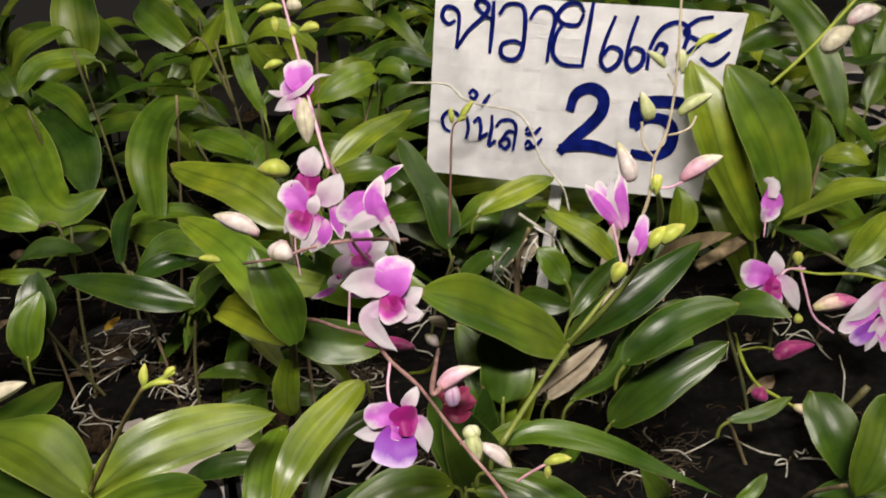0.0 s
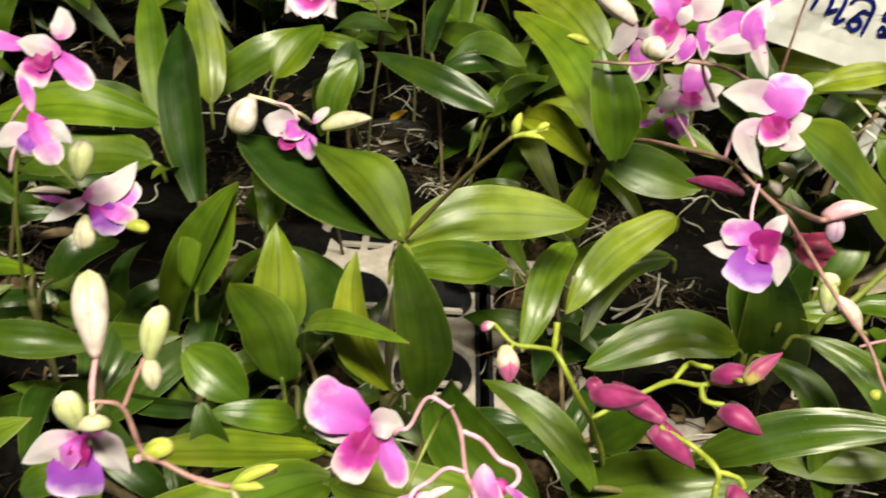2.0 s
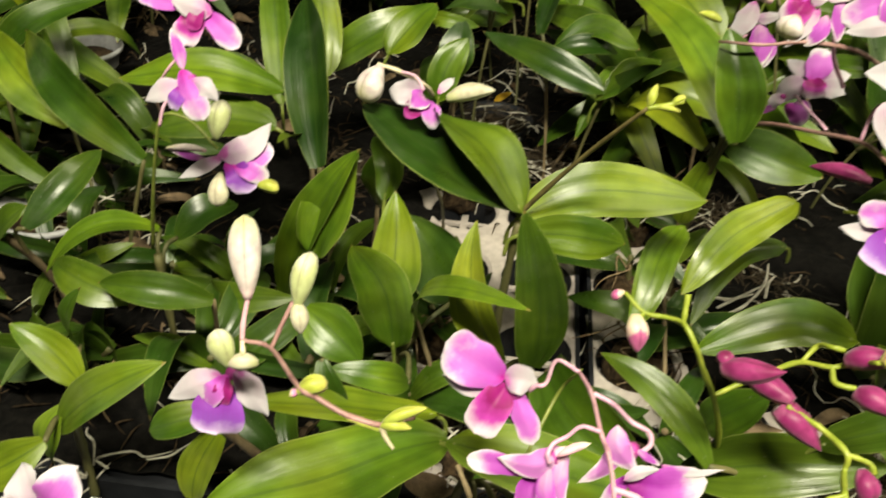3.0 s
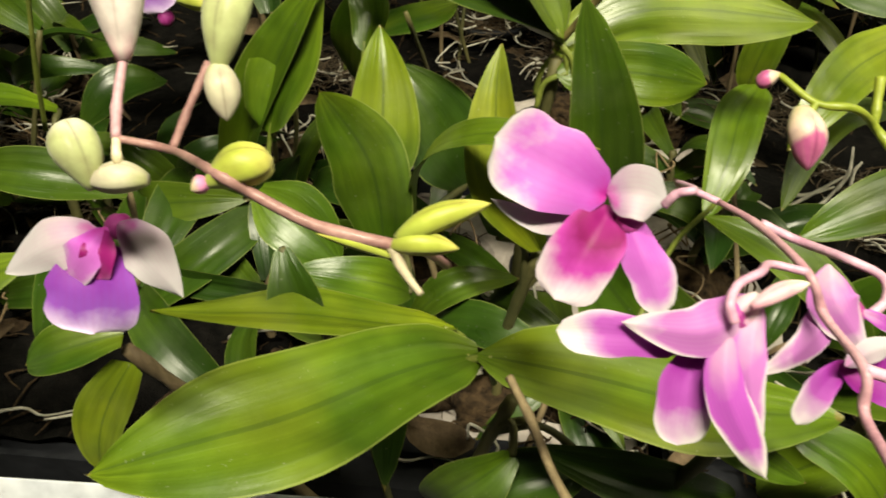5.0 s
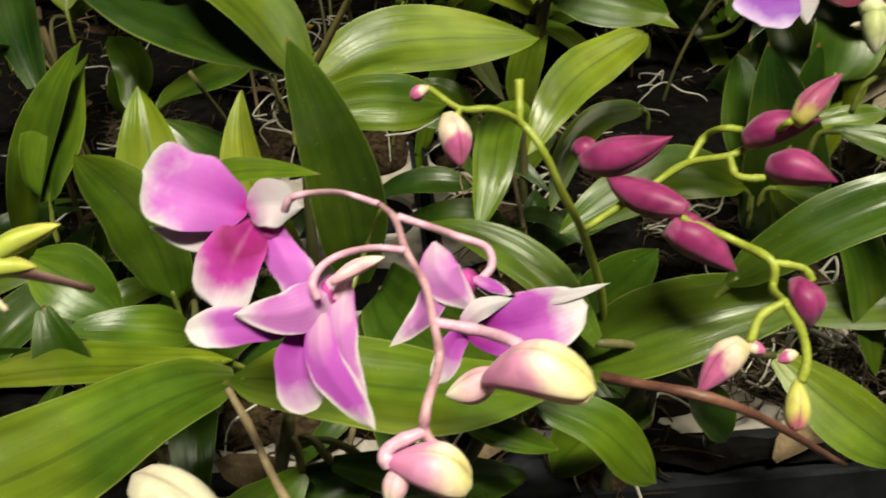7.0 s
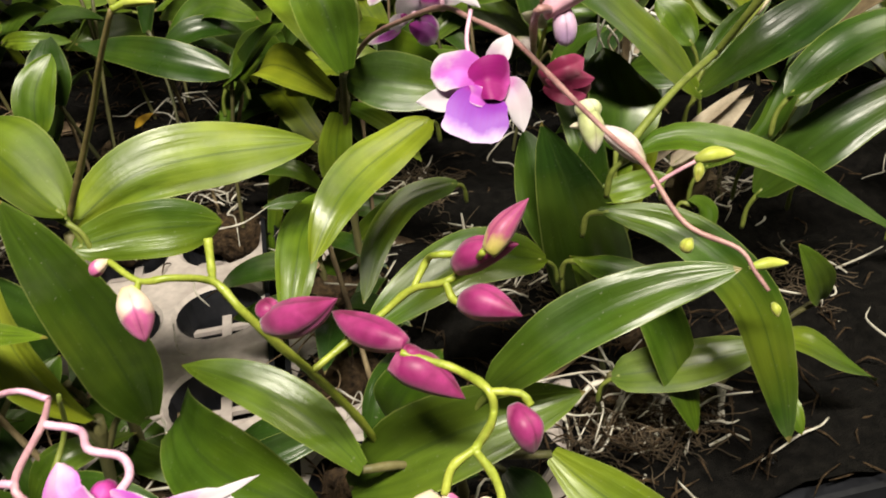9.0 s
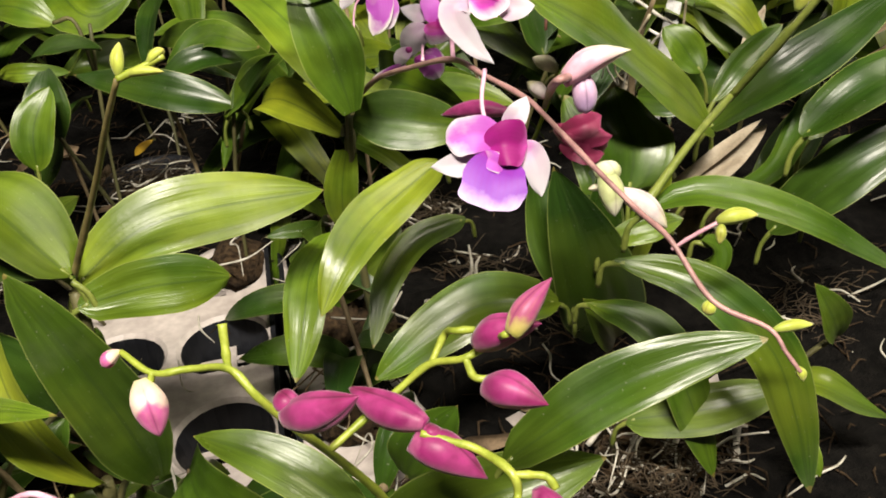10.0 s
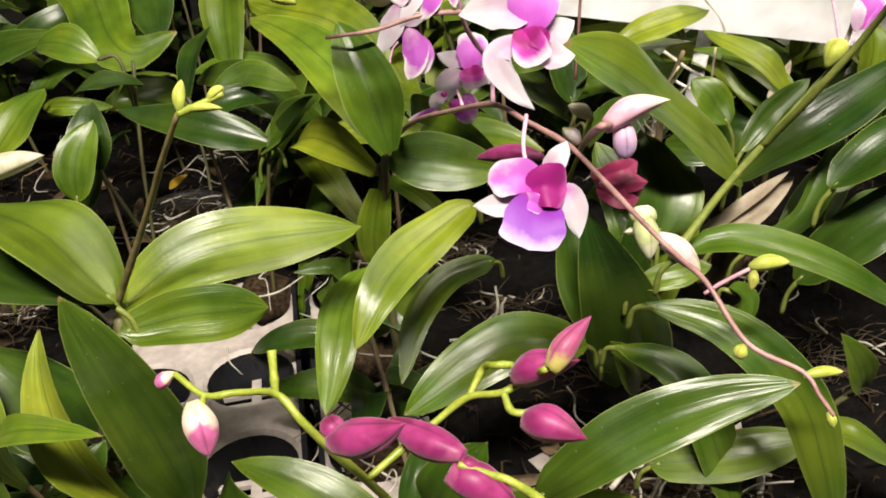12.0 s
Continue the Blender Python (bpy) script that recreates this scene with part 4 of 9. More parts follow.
p = orchid("orchid with paired broad leaves and a long flower spike", -0.049, 0.520)
plants["pair"] = p
root_ball(p, 0.021, 0.024, 8)
roots(p, 4, 0.05, 18, r=0.0007)
cane(p, [(-0.052, 0.508, 0.040), (-0.053, 0.505, 0.116), (-0.046, 0.493, 0.191)], 0.0024, CANE)
cane(p, [(-0.050, 0.499, 0.153), (-0.045, 0.487, 0.198), (-0.042, 0.477, 0.208)], 0.0014, CANE, 2)
cane(p, [(-0.050, 0.499, 0.153), (-0.043, 0.481, 0.199), (-0.038, 0.463, 0.212)], 0.0014, CANE, 2)
cane(p, [(-0.050, 0.499, 0.153), (-0.049, 0.500, 0.187), (-0.053, 0.509, 0.180)], 0.0014, CANE, 2)
cane(p, [(-0.050, 0.499, 0.153), (-0.046, 0.493, 0.194), (-0.046, 0.494, 0.198)], 0.0014, CANE, 2)
cane(p, [(-0.050, 0.499, 0.153), (-0.047, 0.493, 0.186), (-0.049, 0.493, 0.179)], 0.0014, CANE, 2)
cane(p, [(-0.050, 0.499, 0.153), (-0.048, 0.505, 0.183), (-0.050, 0.522, 0.170)], 0.0014, CANE, 2)
cane(p, [(-0.057, 0.585, 0.040), (-0.062, 0.624, 0.120), (-0.067, 0.655, 0.200)], 0.0014, CANE_DRY)
leaf(p, (-0.042, 0.477, 0.208), (-0.120, 0.556, 0.258), 0.032, 0.08, 0, LEAF_LIGHT)
leaf(p, (-0.038, 0.463, 0.212), (-0.058, 0.481, 0.268), 0.027, 0.08, 0, LEAF)
leaf(p, (-0.053, 0.509, 0.180), (-0.116, 0.568, 0.172), 0.023, 0.15, 0, LEAF_LIGHT)
leaf(p, (-0.046, 0.494, 0.198), (0.014, 0.487, 0.190), 0.028, 0.12, 0, LEAF)
leaf(p, (-0.049, 0.493, 0.179), (-0.056, 0.499, 0.130), 0.018, 0.10, 0, LEAF, strap=True)
leaf(p, (-0.050, 0.522, 0.170), (-0.011, 0.496, 0.150), 0.011, 0.10, 0, LEAF, strap=True)

p = orchid("tall orchid cane with wide dark leaves", 0.111, 0.467)
plants["rt"] = p
root_ball(p, 0.021, 0.024, 9)
roots(p, 4, 0.05, 19, r=0.0007)
cane(p, [(0.094, 0.501, 0.050), (0.091, 0.475, 0.087), (0.079, 0.441, 0.123)], 0.0016, CANE)
cane(p, [(0.085, 0.458, 0.105), (0.083, 0.451, 0.122), (0.088, 0.464, 0.120)], 0.0014, CANE, 2)
leaf(p, (0.088, 0.464, 0.120), (0.104, 0.467, 0.180), 0.022, 0.10, 0, LEAF)
leaf(p, (0.124, 0.509, 0.100), (0.150, 0.517, 0.150), 0.018, 0.10, 0, CANE_DRY)
leaf(p, (0.132, 0.517, 0.100), (0.140, 0.503, 0.150), 0.016, 0.10, 0, CANE_DRY)
leaf(p, (0.115, 0.510, 0.120), (0.147, 0.516, 0.120), 0.012, 0.10, 0, CANE_DRY)
leaf(p, (0.099, 0.474, 0.150), (0.146, 0.478, 0.190), 0.008, 0.04, 0, DRY_PALE, strap=True)

p = orchid("tall orchid with upright leaves beside the price sign", 0.338, 0.637)
plants["sg1"] = p
root_ball(p, 0.021, 0.024, 10)
roots(p, 4, 0.05, 20, r=0.0007)
cane(p, [(0.327, 0.625, 0.040), (0.322, 0.621, 0.107), (0.324, 0.609, 0.174)], 0.0013, CANE)
cane(p, [(0.323, 0.615, 0.141), (0.334, 0.603, 0.172), (0.349, 0.594, 0.170)], 0.0014, CANE, 2)
cane(p, [(0.323, 0.615, 0.141), (0.334, 0.596, 0.172), (0.349, 0.577, 0.170)], 0.0014, CANE, 2)
cane(p, [(0.354, 0.667, 0.040), (0.364, 0.684, 0.120), (0.374, 0.693, 0.200)], 0.0013, CANE_DRY)
cane(p, [(0.369, 0.689, 0.160), (0.377, 0.698, 0.200), (0.382, 0.704, 0.200)], 0.0014, CANE, 2)
leaf(p, (0.349, 0.594, 0.170), (0.313, 0.626, 0.180), 0.027, 0.10, 0, LEAF_DARK)
leaf(p, (0.349, 0.577, 0.170), (0.389, 0.600, 0.200), 0.026, 0.10, 0, LEAF)
leaf(p, (0.382, 0.704, 0.200), (0.415, 0.687, 0.200), 0.020, 0.20, 0, LEAF)

p = orchid("small orchid at the foot of the price sign", 0.023, 0.691)
plants["sg2"] = p
root_ball(p, 0.021, 0.024, 11)
roots(p, 4, 0.05, 21, r=0.0007)
cane(p, [(0.036, 0.677, 0.040), (0.046, 0.672, 0.097), (0.063, 0.659, 0.153)], 0.0013, CANE)
cane(p, [(0.054, 0.666, 0.125), (0.065, 0.647, 0.148), (0.068, 0.629, 0.140)], 0.0014, CANE, 2)
cane(p, [(0.017, 0.704, 0.040), (0.014, 0.710, 0.105), (0.011, 0.709, 0.170)], 0.0013, CANE_DRY)
cane(p, [(0.003, 0.704, 0.040), (-0.011, 0.715, 0.126), (-0.032, 0.719, 0.213)], 0.0013, CANE)
cane(p, [(-0.021, 0.717, 0.170), (-0.031, 0.716, 0.211), (-0.029, 0.712, 0.209)], 0.0014, CANE, 2)
leaf(p, (0.011, 0.709, 0.170), (0.054, 0.694, 0.180), 0.018, 0.10, 0, LEAF_LIGHT, strap=True)
leaf(p, (0.068, 0.629, 0.140), (0.101, 0.629, 0.170), 0.019, 0.10, 0, LEAF_DARK, strap=True)
leaf(p, (-0.029, 0.712, 0.209), (0.021, 0.718, 0.208), 0.023, 0.10, 0, LEAF, strap=True)

p = orchid("orchid with yellow-green leaves below the sign", 0.183, 0.605)
plants["sg3"] = p
root_ball(p, 0.021, 0.024, 12)
roots(p, 4, 0.05, 22, r=0.0007)
cane(p, [(0.174, 0.594, 0.040), (0.170, 0.591, 0.105), (0.174, 0.581, 0.170)], 0.0013, CANE)
cane(p, [(0.172, 0.586, 0.138), (0.171, 0.580, 0.166), (0.167, 0.580, 0.160)], 0.0014, CANE, 2)
cane(p, [(0.207, 0.624, 0.040), (0.222, 0.634, 0.105), (0.237, 0.636, 0.170)], 0.0013, CANE_DRY)
cane(p, [(0.153, 0.593, 0.040), (0.135, 0.590, 0.100), (0.108, 0.579, 0.160)], 0.0013, CANE)
leaf(p, (0.167, 0.580, 0.160), (0.131, 0.605, 0.160), 0.028, 0.10, 0, LEAF_DARK)
leaf(p, (0.237, 0.636, 0.170), (0.241, 0.646, 0.210), 0.027, 0.10, 0, LEAF_LIGHT)
leaf(p, (0.108, 0.579, 0.160), (0.142, 0.560, 0.160), 0.021, 0.10, 0, LEAF_DARK)
leaf(p, (0.222, 0.628, 0.150), (0.263, 0.581, 0.200), 0.017, 0.10, 0, CANE_DRY)

p = orchid("crowded orchid with drooping leaves at the back", -0.252, 0.807)
plants["lb1"] = p
root_ball(p, 0.021, 0.024, 13)
roots(p, 4, 0.05, 23, r=0.0007)
cane(p, [(-0.278, 0.792, 0.040), (-0.293, 0.787, 0.151), (-0.301, 0.774, 0.262)], 0.0013, CANE)
cane(p, [(-0.217, 0.803, 0.040), (-0.195, 0.799, 0.151), (-0.174, 0.788, 0.263)], 0.0013, CANE_DRY)
cane(p, [(-0.256, 0.818, 0.040), (-0.260, 0.829, 0.169), (-0.272, 0.832, 0.298)], 0.0013, CANE)

p = orchid("orchid with narrow upright leaves at the back", -0.085, 0.809)
plants["lb2"] = p
root_ball(p, 0.021, 0.024, 14)
roots(p, 4, 0.05, 24, r=0.0007)
cane(p, [(-0.096, 0.794, 0.040), (-0.102, 0.789, 0.145), (-0.099, 0.776, 0.250)], 0.0013, CANE)
cane(p, [(-0.069, 0.823, 0.040), (-0.060, 0.831, 0.162), (-0.050, 0.831, 0.284)], 0.0013, CANE_DRY)
cane(p, [(-0.111, 0.780, 0.040), (-0.128, 0.766, 0.138), (-0.153, 0.745, 0.235)], 0.0013, CANE)
cane(p, [(-0.049, 0.815, 0.040), (-0.027, 0.817, 0.154), (0.004, 0.812, 0.267)], 0.0013, CANE_DRY)
cane(p, [(-0.112, 0.824, 0.040), (-0.128, 0.837, 0.169), (-0.144, 0.842, 0.297)], 0.0013, CANE)
cane(p, [(-0.136, 0.839, 0.233), (-0.154, 0.840, 0.296), (-0.170, 0.837, 0.295)], 0.0014, CANE, 2)
leaf(p, (-0.050, 0.831, 0.284), (-0.119, 0.834, 0.290), 0.023, 0.34, 0, LEAF_LIGHT, strap=True)
leaf(p, (0.004, 0.812, 0.267), (-0.051, 0.780, 0.250), 0.027, 0.20, 0, LEAF_LIGHT, strap=True)
leaf(p, (0.004, 0.812, 0.267), (0.036, 0.801, 0.258), 0.023, 0.20, 0, LEAF, strap=True)
leaf(p, (-0.170, 0.837, 0.295), (-0.221, 0.880, 0.330), 0.033, 0.10, 0, LEAF, strap=True)

p = orchid("dark-leaved orchid among roots and fibre", -0.160, 0.607)
plants["lb3"] = p
root_ball(p, 0.021, 0.024, 15)
roots(p, 4, 0.05, 25, r=0.0007)
cane(p, [(-0.152, 0.597, 0.040), (-0.146, 0.595, 0.103), (-0.132, 0.585, 0.165)], 0.0013, CANE)
cane(p, [(-0.173, 0.617, 0.040), (-0.180, 0.623, 0.110), (-0.188, 0.620, 0.180)], 0.0013, CANE_DRY)
cane(p, [(-0.184, 0.621, 0.145), (-0.185, 0.617, 0.179), (-0.181, 0.612, 0.177)], 0.0014, CANE, 2)
cane(p, [(-0.184, 0.621, 0.145), (-0.191, 0.623, 0.181), (-0.195, 0.628, 0.183)], 0.0014, CANE, 2)
leaf(p, (-0.130, 0.583, 0.164), (-0.115, 0.628, 0.178), 0.020, 0.10, 0, LEAF_DARK)
leaf(p, (-0.181, 0.612, 0.177), (-0.134, 0.632, 0.180), 0.018, 0.15, 0, LEAF_DARK)
leaf(p, (-0.195, 0.628, 0.183), (-0.194, 0.696, 0.212), 0.021, 0.10, 0, LEAF_DARK)

p = orchid("orchid with small drooping leaves over bare fibre", -0.246, 0.604)
plants["lb4"] = p
root_ball(p, 0.021, 0.024, 16)
roots(p, 4, 0.05, 26, r=0.0007)
cane(p, [(-0.248, 0.630, 0.040), (-0.249, 0.650, 0.120), (-0.241, 0.662, 0.200)], 0.0013, CANE)
cane(p, [(-0.245, 0.656, 0.160), (-0.251, 0.663, 0.201), (-0.266, 0.663, 0.202)], 0.0014, CANE, 2)
cane(p, [(-0.254, 0.612, 0.040), (-0.258, 0.615, 0.111), (-0.263, 0.611, 0.183)], 0.0013, CANE_DRY)
cane(p, [(-0.261, 0.613, 0.147), (-0.272, 0.612, 0.184), (-0.286, 0.615, 0.186)], 0.0014, CANE, 2)
cane(p, [(-0.232, 0.538, 0.040), (-0.224, 0.502, 0.099), (-0.224, 0.458, 0.159)], 0.0013, CANE)
leaf(p, (-0.286, 0.615, 0.186), (-0.243, 0.619, 0.184), 0.012, 0.20, 0, LEAF_LIGHT)
leaf(p, (-0.266, 0.663, 0.202), (-0.313, 0.674, 0.210), 0.028, 0.15, 0, LEAF_LIGHT)

p = orchid("orchid with broad leaves in a pale pot", -0.425, 0.357)
plants["lf1"] = p
root_ball(p, 0.021, 0.024, 17)
roots(p, 4, 0.05, 27, r=0.0007)
cane(p, [(-0.411, 0.370, 0.040), (-0.401, 0.382, 0.095), (-0.384, 0.386, 0.150)], 0.0014, CANE)
cane(p, [(-0.424, 0.339, 0.040), (-0.423, 0.327, 0.085), (-0.423, 0.306, 0.130)], 0.0024, CANE_DRY)
cane(p, [(-0.423, 0.316, 0.108), (-0.417, 0.307, 0.134), (-0.408, 0.307, 0.140)], 0.0014, CANE, 2)
cane(p, [(-0.423, 0.316, 0.108), (-0.429, 0.306, 0.126), (-0.438, 0.305, 0.120)], 0.0014, CANE, 2)
cane(p, [(-0.440, 0.383, 0.040), (-0.451, 0.403, 0.090), (-0.469, 0.415, 0.140)], 0.0014, CANE)
leaf(p, (-0.384, 0.386, 0.150), (-0.503, 0.426, 0.200), 0.029, 0.10, 0, LEAF)
leaf(p, (-0.408, 0.307, 0.140), (-0.393, 0.362, 0.170), 0.021, 0.10, 0, LEAF_DARK)
leaf(p, (-0.469, 0.415, 0.140), (-0.558, 0.448, 0.180), 0.033, 0.10, 0, LEAF_LIGHT)
leaf(p, (-0.438, 0.305, 0.120), (-0.411, 0.315, 0.150), 0.024, 0.10, 0, LEAF_DARK)

p = orchid("orchid with low spreading leaves over roots", -0.317, 0.322)
plants["lf2"] = p
root_ball(p, 0.021, 0.024, 18)
roots(p, 4, 0.05, 28, r=0.0007)
cane(p, [(-0.328, 0.323, 0.040), (-0.333, 0.328, 0.087), (-0.331, 0.325, 0.133)], 0.0024, CANE)
cane(p, [(-0.332, 0.326, 0.110), (-0.334, 0.330, 0.136), (-0.338, 0.339, 0.140)], 0.0014, CANE, 2)
cane(p, [(-0.332, 0.326, 0.110), (-0.327, 0.310, 0.132), (-0.322, 0.289, 0.130)], 0.0014, CANE, 2)
cane(p, [(-0.332, 0.326, 0.110), (-0.332, 0.333, 0.132), (-0.334, 0.347, 0.130)], 0.0014, CANE, 2)
cane(p, [(-0.297, 0.316, 0.040), (-0.286, 0.311, 0.090), (-0.274, 0.298, 0.140)], 0.0014, CANE_DRY)
leaf(p, (-0.338, 0.339, 0.140), (-0.382, 0.290, 0.130), 0.020, 0.20, 0, LEAF)
leaf(p, (-0.322, 0.289, 0.130), (-0.375, 0.290, 0.140), 0.022, 0.10, 0, LEAF_DARK)
leaf(p, (-0.274, 0.298, 0.140), (-0.329, 0.276, 0.150), 0.019, 0.15, 0, LEAF_DARK)
leaf(p, (-0.334, 0.347, 0.130), (-0.312, 0.381, 0.140), 0.021, 0.20, 0, LEAF_DARK)

p = orchid("orchid with a pale folded leaf at the tray edge", -0.308, 0.226)
plants["lf3"] = p
roots(p, 4, 0.05, 29, r=0.0007)
cane(p, [(-0.312, 0.224, 0.040), (-0.314, 0.227, 0.082), (-0.308, 0.222, 0.124)], 0.0024, CANE)
cane(p, [(-0.311, 0.224, 0.103), (-0.309, 0.227, 0.122), (-0.311, 0.235, 0.120)], 0.0014, CANE, 2)
cane(p, [(-0.311, 0.224, 0.103), (-0.305, 0.217, 0.122), (-0.301, 0.209, 0.120)], 0.0014, CANE, 2)
cane(p, [(-0.311, 0.224, 0.103), (-0.302, 0.210, 0.126), (-0.294, 0.194, 0.130)], 0.0014, CANE, 2)
cane(p, [(-0.311, 0.224, 0.103), (-0.317, 0.236, 0.122), (-0.331, 0.257, 0.120)], 0.0014, CANE, 2)
cane(p, [(-0.311, 0.224, 0.103), (-0.305, 0.218, 0.126), (-0.301, 0.213, 0.130)], 0.0014, CANE, 2)
leaf(p, (-0.311, 0.235, 0.120), (-0.345, 0.233, 0.150), 0.019, 0.10, 0, LEAF)
leaf(p, (-0.301, 0.209, 0.120), (-0.250, 0.225, 0.170), 0.022, 0.12, 0, LEAF)
leaf(p, (-0.294, 0.194, 0.130), (-0.326, 0.177, 0.110), 0.021, 0.15, 0, LEAF_LIGHT)
leaf(p, (-0.331, 0.257, 0.120), (-0.324, 0.259, 0.160), 0.013, 0.10, 0, LEAF_DARK)
leaf(p, (-0.301, 0.213, 0.130), (-0.307, 0.201, 0.100), 0.019, 0.10, 0, LEAF_LIGHT)

p = orchid("small orchid with short leaves in shade", -0.217, 0.668)
plants["lf4"] = p
root_ball(p, 0.021, 0.024, 20)
roots(p, 4, 0.05, 30, r=0.0007)
cane(p, [(-0.236, 0.635, 0.040), (-0.247, 0.618, 0.095), (-0.250, 0.594, 0.150)], 0.0014, CANE)
cane(p, [(-0.182, 0.652, 0.040), (-0.161, 0.642, 0.090), (-0.140, 0.623, 0.140)], 0.0014, CANE_DRY)
cane(p, [(-0.232, 0.716, 0.040), (-0.242, 0.750, 0.090), (-0.260, 0.775, 0.140)], 0.0014, CANE)
leaf(p, (-0.250, 0.594, 0.150), (-0.253, 0.613, 0.190), 0.028, 0.15, 0, LEAF_DARK)
leaf(p, (-0.140, 0.623, 0.140), (-0.094, 0.565, 0.204), 0.019, 0.10, 0, LEAF_DARK)
leaf(p, (-0.260, 0.775, 0.140), (-0.313, 0.735, 0.140), 0.033, 0.15, 0, LEAF_DARK)

p = orchid("orchid with dull shaded leaves", 0.289, 0.495)
plants["rb1"] = p
root_ball(p, 0.021, 0.024, 21)
roots(p, 4, 0.05, 31, r=0.0007)
cane(p, [(0.304, 0.494, 0.040), (0.314, 0.498, 0.083), (0.332, 0.493, 0.125)], 0.0024, CANE)
cane(p, [(0.266, 0.496, 0.040), (0.252, 0.496, 0.075), (0.237, 0.487, 0.110)], 0.0014, CANE_DRY)
cane(p, [(0.276, 0.520, 0.040), (0.268, 0.540, 0.095), (0.251, 0.551, 0.150)], 0.0014, CANE)
cane(p, [(0.287, 0.470, 0.040), (0.286, 0.455, 0.070), (0.293, 0.431, 0.100)], 0.0014, CANE_DRY)
leaf(p, (0.251, 0.551, 0.150), (0.283, 0.517, 0.170), 0.025, 0.20, 0, LEAF_DARK)


# arching and upright leaves that lean out of the plants
frond(plants["lb1"], [(-0.3574, 0.8410, 0.2398), (-0.3143, 0.7741, 0.2233), (-0.2898, 0.7364, 0.1972), (-0.2663, 0.7239, 0.1856), (-0.2361, 0.7364, 0.1989)], 0.0535, LEAF, hint=(0, -0.62, 0.78), roll=0, neck=0.6, widest=0.3, fold=0.2)
frond(plants["lb1"], [(-0.3195, 0.8393, 0.2379), (-0.2789, 0.7962, 0.2232), (-0.2585, 0.7520, 0.1849)], 0.0449, LEAF_DARK, hint=(0, -0.62, 0.78), roll=0, neck=0.5)
frond(plants["lb1"], [(-0.1687, 0.8384, 0.2410), (-0.1910, 0.8063, 0.2441), (-0.1996, 0.7573, 0.2171), (-0.1925, 0.7130, 0.1576)], 0.0408, LEAF, hint=(0, -0.62, 0.78), roll=0, neck=0.5)
frond(plants["lb1"], [(-0.1711, 0.8252, 0.2583), (-0.2098, 0.8075, 0.2664), (-0.2615, 0.8086, 0.2461)], 0.0195, LEAF, neck=0.3, roll=22)
frond(plants["lb1"], [(-0.3010, 0.8980, 0.3034), (-0.3279, 0.8817, 0.2937), (-0.3579, 0.8776, 0.2647)], 0.0310, LEAF, neck=0.4, roll=0)
frond(plants["lb1"], [(-0.2647, 0.8618, 0.2805), (-0.3092, 0.8521, 0.2822), (-0.3314, 0.8292, 0.2606)], 0.0300, LEAF_LIGHT, neck=0.4, roll=-14)
frond(plants["lb1"], [(-0.3286, 0.8529, 0.2622), (-0.2859, 0.8244, 0.2532), (-0.2572, 0.7894, 0.2321)], 0.0213, LEAF, neck=0.4, roll=18)
frond(plants["lb1"], [(-0.2999, 0.9198, 0.2601), (-0.3041, 0.9411, 0.2987), (-0.3099, 0.9829, 0.3535)], 0.0511, LEAF, neck=0.6, roll=-20)
frond(plants["lb2"], [(-0.1060, 0.8273, 0.2227), (-0.1259, 0.8589, 0.2588), (-0.1437, 0.9201, 0.3278)], 0.0183, LEAF_LIGHT, neck=0.5, roll=12)
frond(plants["lb2"], [(-0.1716, 0.8459, 0.2545), (-0.1620, 0.8560, 0.2730), (-0.1446, 0.8991, 0.3104)], 0.0277, LEAF, neck=0.5, roll=-8)
frond(plants["lb2"], [(-0.0953, 0.8662, 0.2936), (-0.1231, 0.8622, 0.2854), (-0.1998, 0.8590, 0.2773)], 0.0174, LEAF_LIGHT, roll=22)
frond(plants["lb2"], [(-0.1663, 0.7844, 0.2259), (-0.1312, 0.7603, 0.2248), (-0.1026, 0.7425, 0.2141)], 0.0277, LEAF, roll=0)
frond(plants["pair"], [(-0.0630, 0.6511, 0.1931), (-0.1089, 0.6812, 0.2170), (-0.1721, 0.7240, 0.2218)], 0.0434, LEAF, neck=0.45, fold=0.3, roll=-14)
frond(plants["sg2"], [(-0.0370, 0.7235, 0.2124), (-0.0043, 0.7402, 0.2322), (0.0349, 0.7733, 0.2405)], 0.0242, LEAF_LIGHT, widest=0.35, sharp=0.95, roll=18)
frond(plants["lb3"], [(-0.1297, 0.5869, 0.1660), (-0.1742, 0.5895, 0.1786), (-0.2367, 0.6111, 0.1840)], 0.0244, LEAF_DARK, widest=0.3, sharp=0.9, roll=-20)
frond(plants["lb4"], [(-0.2689, 0.6727, 0.1443), (-0.2687, 0.6232, 0.1375), (-0.2712, 0.5882, 0.1153)], 0.0482, LEAF_DARK, neck=0.4, roll=20)
frond(plants["lb4"], [(-0.2794, 0.5160, 0.1085), (-0.2446, 0.5250, 0.1258), (-0.2256, 0.5502, 0.1307)], 0.0329, LEAF, neck=0.4, roll=-8)
frond(plants["lb4"], [(-0.2383, 0.7116, 0.1745), (-0.2613, 0.6995, 0.1726), (-0.2808, 0.6801, 0.1574)], 0.0282, LEAF, neck=0.4, roll=22)
frond(plants["sg1"], [(0.2993, 0.6269, 0.1680), (0.2691, 0.6409, 0.2386), (0.2515, 0.6775, 0.3009)], 0.0455, LEAF, neck=0.5, widest=0.5, fold=0.5, roll=0)
frond(plants["sg1"], [(0.3218, 0.6295, 0.1751), (0.3053, 0.6322, 0.2443), (0.2741, 0.6623, 0.3005)], 0.0508, LEAF, neck=0.5, widest=0.5, fold=0.5, roll=-10)
